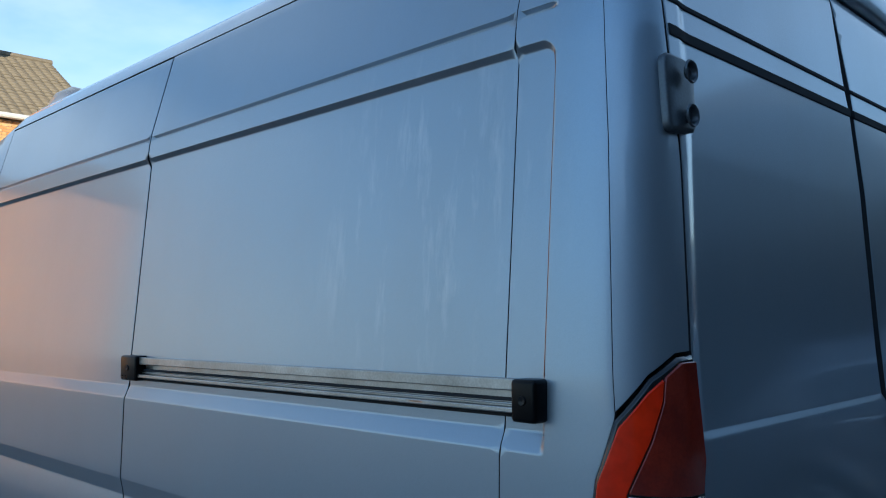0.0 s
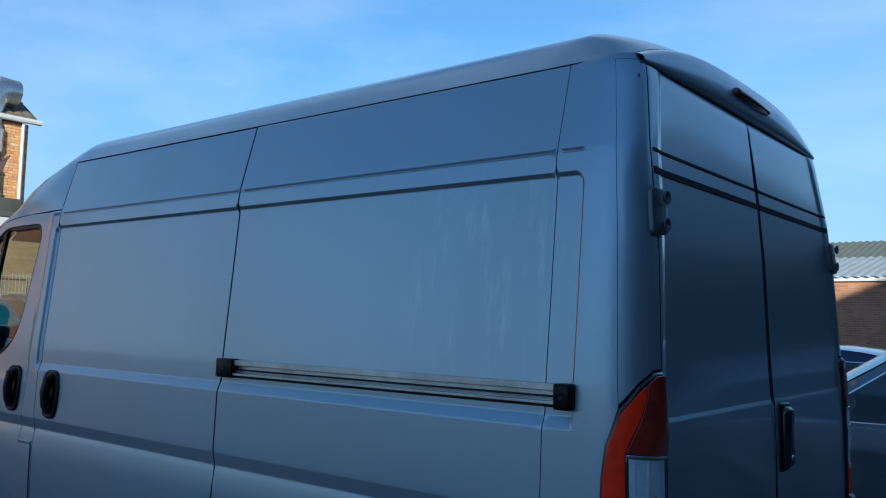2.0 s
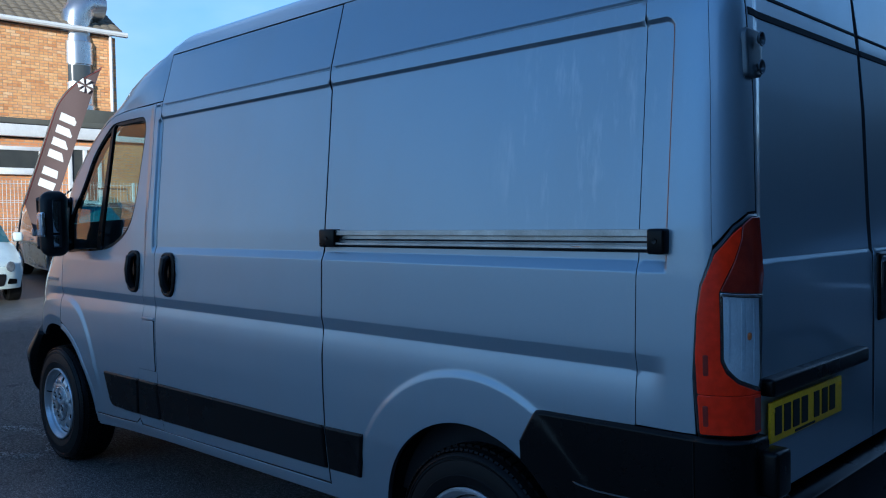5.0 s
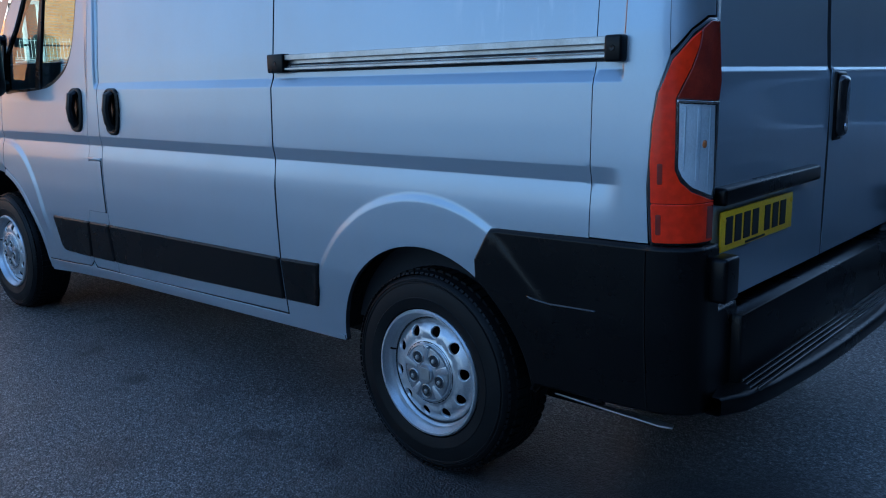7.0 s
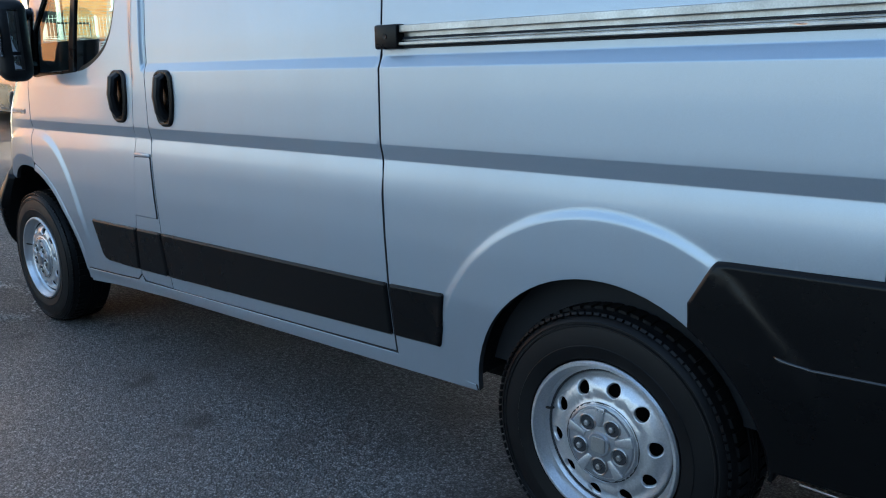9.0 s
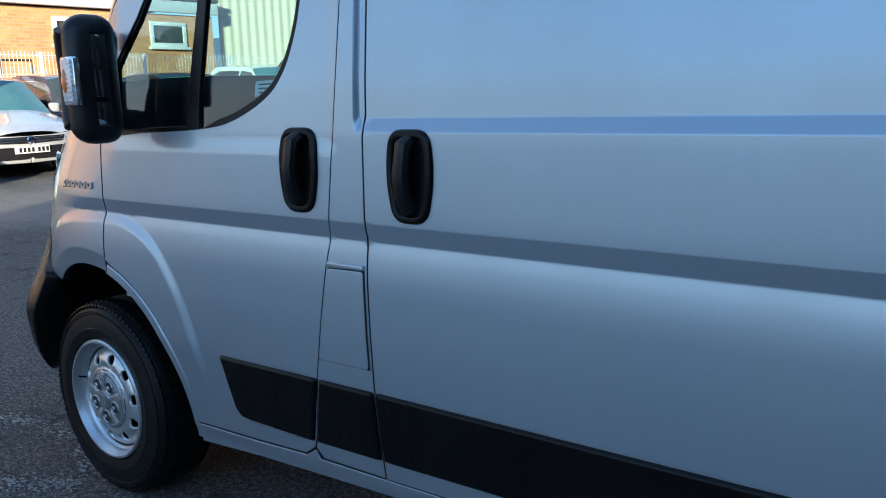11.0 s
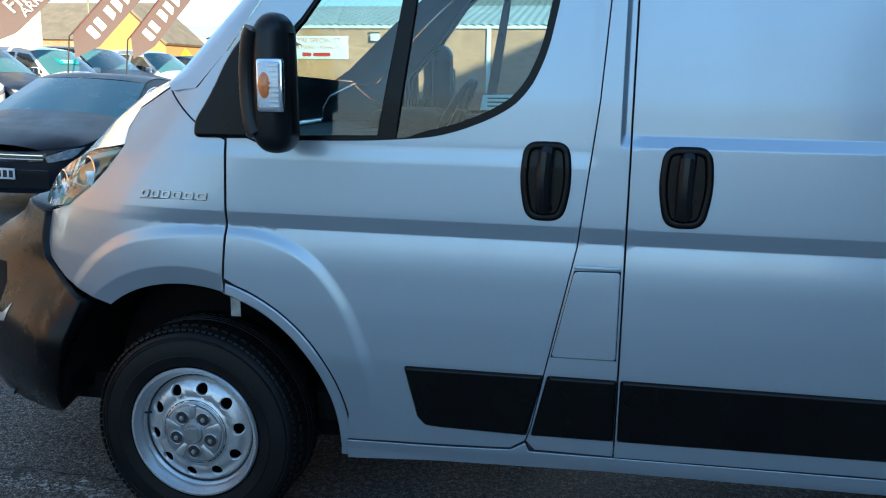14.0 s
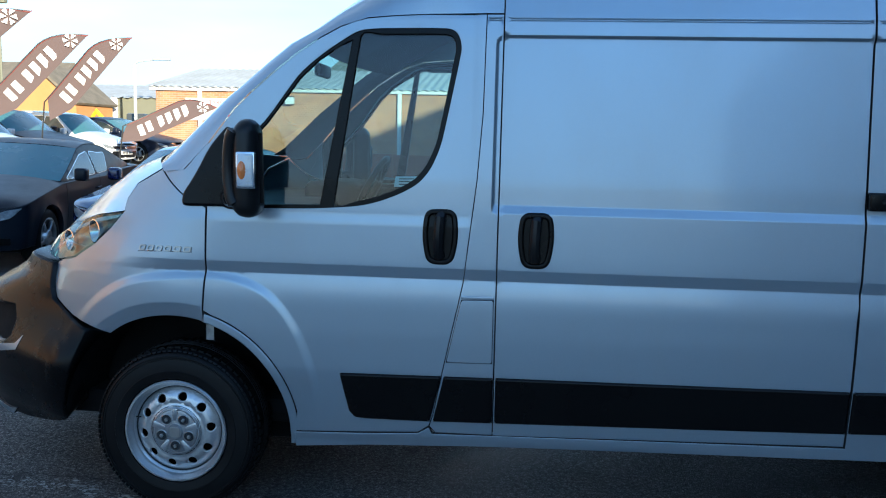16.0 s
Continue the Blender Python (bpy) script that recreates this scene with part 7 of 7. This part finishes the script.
# rear hinges
def hinge(sgn, z):
    fl = (lambda me: me) if sgn < 0 else flipped
    o = rounded([(4.378, z - 0.066), (4.374, z + 0.066), (4.462, z + 0.062), (4.458, z - 0.060)], 0.016, 4)
    leaf = part("rear_hinge", fl(skin("rear_hinge", van_side, o, M["hinge"], gap=0, lift=0.016, flange=0.025, edge=0.007, drop=0.005, step=0.012)), None, van, "dark grey cast door hinge")
    for dz in (-0.036, 0.036):
        b = lathe([(0.020, 0.003), (0.018, 0.006), (0.015, 0.004), (0.012, -0.004), (0.001, -0.004)], 18, "x")
        bmesh.ops.translate(b, vec=(4.354, sgn * 0.862, z + dz), verts=b.verts[:])
        part("bolt_pocket", b, M["hinge"], leaf)


for sgn in (-1, 1):
    hinge(sgn, 1.875)
    part("buffer_stop", box(4.385, 4.440, sgn * 0.868, sgn * 0.955, 0.735, 0.855, 0.012, 3), M["plastic"], van, "black door buffer")

# rear door handle, plate light bar, number plate
rh = part("rear_handle", box(4.345, 4.395, 0.045, 0.125, 1.10, 1.308, 0.022, 3), M["gloss_black"], rear_r, "black rear door handle")
part("handle_bezel", box(4.35, 4.374, 0.035, 0.135, 1.088, 1.320, 0.010, 3), M["plastic"], rear_r)
part("lock_barrel", lathe([(0.001, 0.004), (0.010, 0.003), (0.012, 0.0)], 12, "x"), M["chrome"], rear_r).location = (4.396, 0.07, 1.135)
part("plate_bar", box(4.345, 4.400, -0.885, -0.150, 0.978, 1.026, 0.010, 3), M["plastic"], rear_l, "black plate light bar")
plate = part("number_plate", box(4.372, 4.380, -0.860, -0.340, 0.848, 0.958, 0.003), M["yellow"], rear_l, "yellow number plate")
for q, (w0, y0) in enumerate(((0.05, -0.835), (0.05, -0.775), (0.05, -0.715), (0.05, -0.655), (0.046, -0.565), (0.05, -0.505), (0.05, -0.445))):
    part("print_bar", box(4.380, 4.3825, y0, y0 + w0 - 0.008, 0.868, 0.942), M["black"], plate)
part("print_line", box(4.380, 4.3822, -0.70, -0.56, 0.853, 0.859), M["black"], plate)
for y in (-0.845, -0.355):
    part("plate_screw", lathe([(0.001, 0.003), (0.007, 0.002), (0.008, 0.0)], 10, "x"), M["yellow"], plate).location = (4.3805, y, 0.935)

M["smoked"] = node_mat("smoked_red_lens", (0.12, 0.02, 0.02), 0.12, 0.0, 0.5)[0]
# roof visor over the rear doors, with the high brake light
rows = []
for xe, ze, xc, zc in ((4.19, 2.322, 4.215, 2.458), (4.235, 2.330, 4.255, 2.446), (4.262, 2.328, 4.282, 2.424), (4.273, 2.322, 4.290, 2.388), (4.278, 2.314, 4.292, 2.350), (4.279, 2.306, 4.290, 2.322), (4.276, 2.302, 4.284, 2.306), (4.262, 2.302, 4.262, 2.306)):
    rows.append(cross((xe, 0.835, ze), (xc, zc), 3.0, 36))
visor = part("roof_visor", loft(rows, M["paint"], "roof_visor"), None, van, "silver visor over the rear doors")
part("brake_light", box(4.270, 4.309, -0.17, 0.17, 2.352, 2.384, 0.013, 3), M["smoked"], visor, "dark red high brake light")

# exhaust end and ladder strip under the bumper
part("tow_strip", prism([(3.93, -0.972), (4.12, -0.988), (4.29, -1.000), (4.325, -0.992), (4.318, -0.968), (4.13, -0.962)], 0.377, 0.382, "xy", 0.001), M["alu"], van, "bare metal strip under the bumper")
# label in the front wheel housing
part("housing_label", box(0.120, 0.152, -0.972, -0.969, 0.735, 0.800), M["road_paint"], van, "small grey paper label")

# cab
dash = part("dashboard", box(-0.15, 0.42, -0.90, 0.90, 0.95, 1.26, 0.06, 4), M["interior"], van, "dark grey dashboard")
part("instrument_hood", box(0.22, 0.50, 0.20, 0.66, 1.20, 1.34, 0.05, 4), M["interior"], dash)
ring = [(0.19 * math.cos(a), 0.19 * math.sin(a), 0.0) for a in np.linspace(0, 2 * math.pi, 33)]
sw = part("steering_wheel", tube(ring, 0.017, 10, cap=False), M["plastic"], van, "black steering wheel")
sw.matrix_basis = pose(0.56, 0.43, 1.30, 0, -62, 0)
part("wheel_hub", box(-0.06, 0.06, -0.07, 0.07, -0.04, 0.0, 0.02), M["plastic"], sw)
for a in (0, 120, 240):
    part("wheel_spoke", tube([(0.05 * math.cos(radians(a + 90)), 0.05 * math.sin(radians(a + 90)), -0.02), (0.18 * math.cos(radians(a + 90)), 0.18 * math.sin(radians(a + 90)), 0)], 0.014, 6), M["plastic"], sw)
part("steering_column", tube([(0.54, 0.43, 1.285), (0.2, 0.43, 1.12)], 0.045, 10), M["interior"], van)
M["seat"] = worn("seat_cloth", (0.06, 0.062, 0.07), (0.10, 0.10, 0.105), 0.95, 0, 0, 12.0, 0.6, 0.001, 500.0)
for y0, y1 in ((-0.86, -0.14), (0.16, 0.72)):
    st = part("cab_seat", box(0.55, 1.10, y0, y1, 0.62, 0.92, 0.07, 4), M["seat"], van, "dark cloth cab seat")
    bk = part("backrest", box(-0.09, 0.09, y0, y1, 0.0, 0.62, 0.07, 4), M["seat"], st)
    bk.matrix_basis = pose(1.12, 0, 0.86, 0, 12, 0)
    for yc in ((y0 + y1) / 2,) if y0 > 0 else (y0 + 0.18, y1 - 0.18):
        hrst = part("headrest", box(1.20, 1.32, yc - 0.13, yc + 0.13, 1.52, 1.71, 0.05, 4), M["seat"], st)
        part("headrest_post", tube([(1.24, yc, 1.40), (1.255, yc, 1.55)], 0.008, 6), M["steel"], hrst)
rows = []
for lo, mid, top in [((1.38, 2.03), (1.38, 2.2), (1.38, 2.25))] + [c[:3] for c in CAB[2:]]:
    e = edge_at(lo[0], lo[1])
    rows.append(cross((mid[0] + 0.02, -e[1] - 0.10, mid[1] - 0.05), (top[0] + 0.05, top[1] - 0.07), 2.4, 18))
part("roof_lining", loft(rows, M["lining"], "roof_lining"), None, van, "grey cab roof lining")
for sgn in (-1, 1):
    part("door_card", box(0.22, 1.10, sgn * 0.945, sgn * 0.975, 0.95, 1.27, 0.012), M["interior"], van, "dark grey inner door card")
    part("belt_pillar", box(1.20, 1.36, sgn * 0.86, sgn * 0.93, 0.6, 2.1, 0.03), M["interior"], van)
part("inner_mirror", box(0.36, 0.40, -0.12, 0.12, 1.88, 1.95, 0.02), M["plastic"], van)
M["card_white"] = worn("paper_card", (0.62, 0.70, 0.70), (0.5, 0.58, 0.58), 0.7, 0, 0, 20.0, 0.5)
stk = part("window_sticker", skin("window_sticker", van_side, [(0.905, 1.395), (0.912, 1.437), (1.005, 1.440), (1.000, 1.398)], M["card_white"], gap=0, lift=-0.019, flange=0.0005, edge=0.001), None, van, "pale window sticker")
for q in range(3):
    part("print_line", skin("print_line", van_side, [(0.925, 1.404 + q * 0.011), (0.925, 1.408 + q * 0.011), (0.985, 1.409 + q * 0.011), (0.985, 1.405 + q * 0.011)], M["black"], gap=0, lift=-0.0175, flange=0.0004, edge=0.0004, step=0.02), None, stk)


# ---- feather flags ----
M["flag"] = worn("flag_cloth", (0.10, 0.068, 0.064), (0.14, 0.10, 0.095), 0.85, 0, 0, 1.5, 0.6)
M["flag_edge"] = worn("flag_border", (0.22, 0.05, 0.045), (0.26, 0.09, 0.08), 0.85, 0, 0, 2.0, 0.6)


def feather_flag(base, foot, length, width, lean, facing, lines, label, mark=True):
    """A sail on a bent pole; lean: degrees from upright; facing: heading of the sail's front."""
    gz = float(ground_z(base[0], base[1]))
    m = Matrix.Translation((base[0], base[1], 0)) @ Matrix.Rotation(radians(facing + 90), 4, "Z")
    fl = thing("feather_flag", label, "flag", "feather flags", m)
    a = radians(lean)
    up, side_ = Vector((math.sin(a), math.cos(a))), Vector((math.cos(a), -math.sin(a)))

    def q(s, t):
        p = up * s + side_ * t
        bow = 0.05 * math.sin(s * 2.2) + 0.04 * math.sin(t * 6 + s)
        return Vector((p.x, bow, foot + p.y))

    rows = []
    for i in range(25):
        s = i / 24
        t0 = width * 1.05 * max(0, (s - 0.62) / 0.38) ** 2.0
        t1 = width * (1.0 + 0.05 * s)
        rows.append([q(length * (s + (0.0 if k == 0 else -0.10 * (1 - s) * 0 + 0.02)), t0 + (t1 - t0) * k / 8) for k in range(9)])
    rows[0] = [q(-0.16 * length * (k / 8), width * k / 8 * 0.62) for k in range(9)]
    part("sail", loft(rows, M["flag"], "sail"), None, fl, "brown cloth sail")
    part("sail_border", tube([r[0] + Vector((0, 0.0, 0)) for r in rows] + [rows[-1][8]], 0.013, 6), M["flag_edge"], fl)
    part("pole", tube([(-0.25, 0.02, gz), q(-0.1, -0.02)] + [q(length * s, width * 1.05 * max(0, (s - 0.62) / 0.38) ** 2.0 - 0.015) for s in np.linspace(0, 0.97, 16)], 0.018, 6), M["black"], fl)
    part("ground_spike", tube([(-0.25, 0.02, gz - 0.02), (-0.25, 0.02, gz + 0.25)], 0.03, 8), M["black"], fl)
    along = Matrix((( up.x, 0, 0, 0), (0, 1, 0, 0), (up.y, 0, 0, 0), (0, 0, 0, 1)))
    rot = Matrix.Rotation(-(math.pi / 2 - a), 4, "Y") @ Matrix.Rotation(math.pi / 2, 4, "X")
    for kind_, s, t, size in lines:
        p = q(length * s, width * t) - Vector((0, 0.035, 0))
        if isinstance(kind_, str):
            letters(words(kind_, size, Matrix.Translation(p) @ rot, M["white"], fl, "letter", 0.004))
        else:
            for j in range(kind_):
                o = (j - (kind_ - 1) / 2) * size * 0.80 + (size * 0.25 if j > 1 else -size * 0.1)
                pj = q(length * s + o, width * t) - Vector((0, 0.022, 0))
                bm = prism(rounded([(-size * 0.30, -size * 0.5), (size * 0.20, -size * 0.5), (size * 0.30, size * 0.5), (-size * 0.20, size * 0.5)], size * 0.03), -0.004, 0.004)
                bmesh.ops.transform(bm, matrix=Matrix.Translation(pj) @ Matrix.Rotation(-(math.pi / 2 - a), 4, "Y"), verts=bm.verts[:])
                part("print_bar", bm, M["white"], fl)
    if mark:
        p = q(length * 0.86, width * 0.72) - Vector((0, 0.05, 0))
        for j in range(6):
            c = 2 * math.pi * j / 6
            bm = prism([(0.03 * math.cos(c), 0.03 * math.sin(c)), (0.15 * width * 2 * math.cos(c - 0.3), 0.15 * width * 2 * math.sin(c - 0.3)), (0.13 * width * 2 * math.cos(c + 0.35), 0.13 * width * 2 * math.sin(c + 0.35))], -0.004, 0.004)
            bmesh.ops.translate(bm, vec=p, verts=bm.verts[:])
            part("flag_mark", bm, M["white"], fl)
    return fl


NAME = [(6, 0.38, 0.52, 0.30)]
feather_flag((-10.54, 13.80), 2.31, 2.45, 0.58, 41, -58, NAME, "brown feather flag with white print, leaning in the wind")
feather_flag((-10.25, 15.65), 2.32, 2.45, 0.55, 38, -62, NAME, "brown feather flag with white print beside the row")
feather_flag((-9.5, 18.25), 1.75, 2.4, 0.55, 64, -66, NAME, "brown feather flag bent low by the wind")
feather_flag((-11.2, 11.9), 2.55, 2.8, 0.62, 45, -55, [("FINANCE", 0.46, 0.35, 0.42), ("ARRANGED", 0.44, 0.74, 0.26)], "brown feather flag offering finance")
feather_flag((-12.14, 10.64), 2.07, 2.74, 0.62, 41, -50, NAME, "brown feather flag before the ribbed shed")
feather_flag((-11.4, 2.75), 1.85, 2.9, 0.50, 18, -20, NAME, "tall brown feather flag beside the fence")
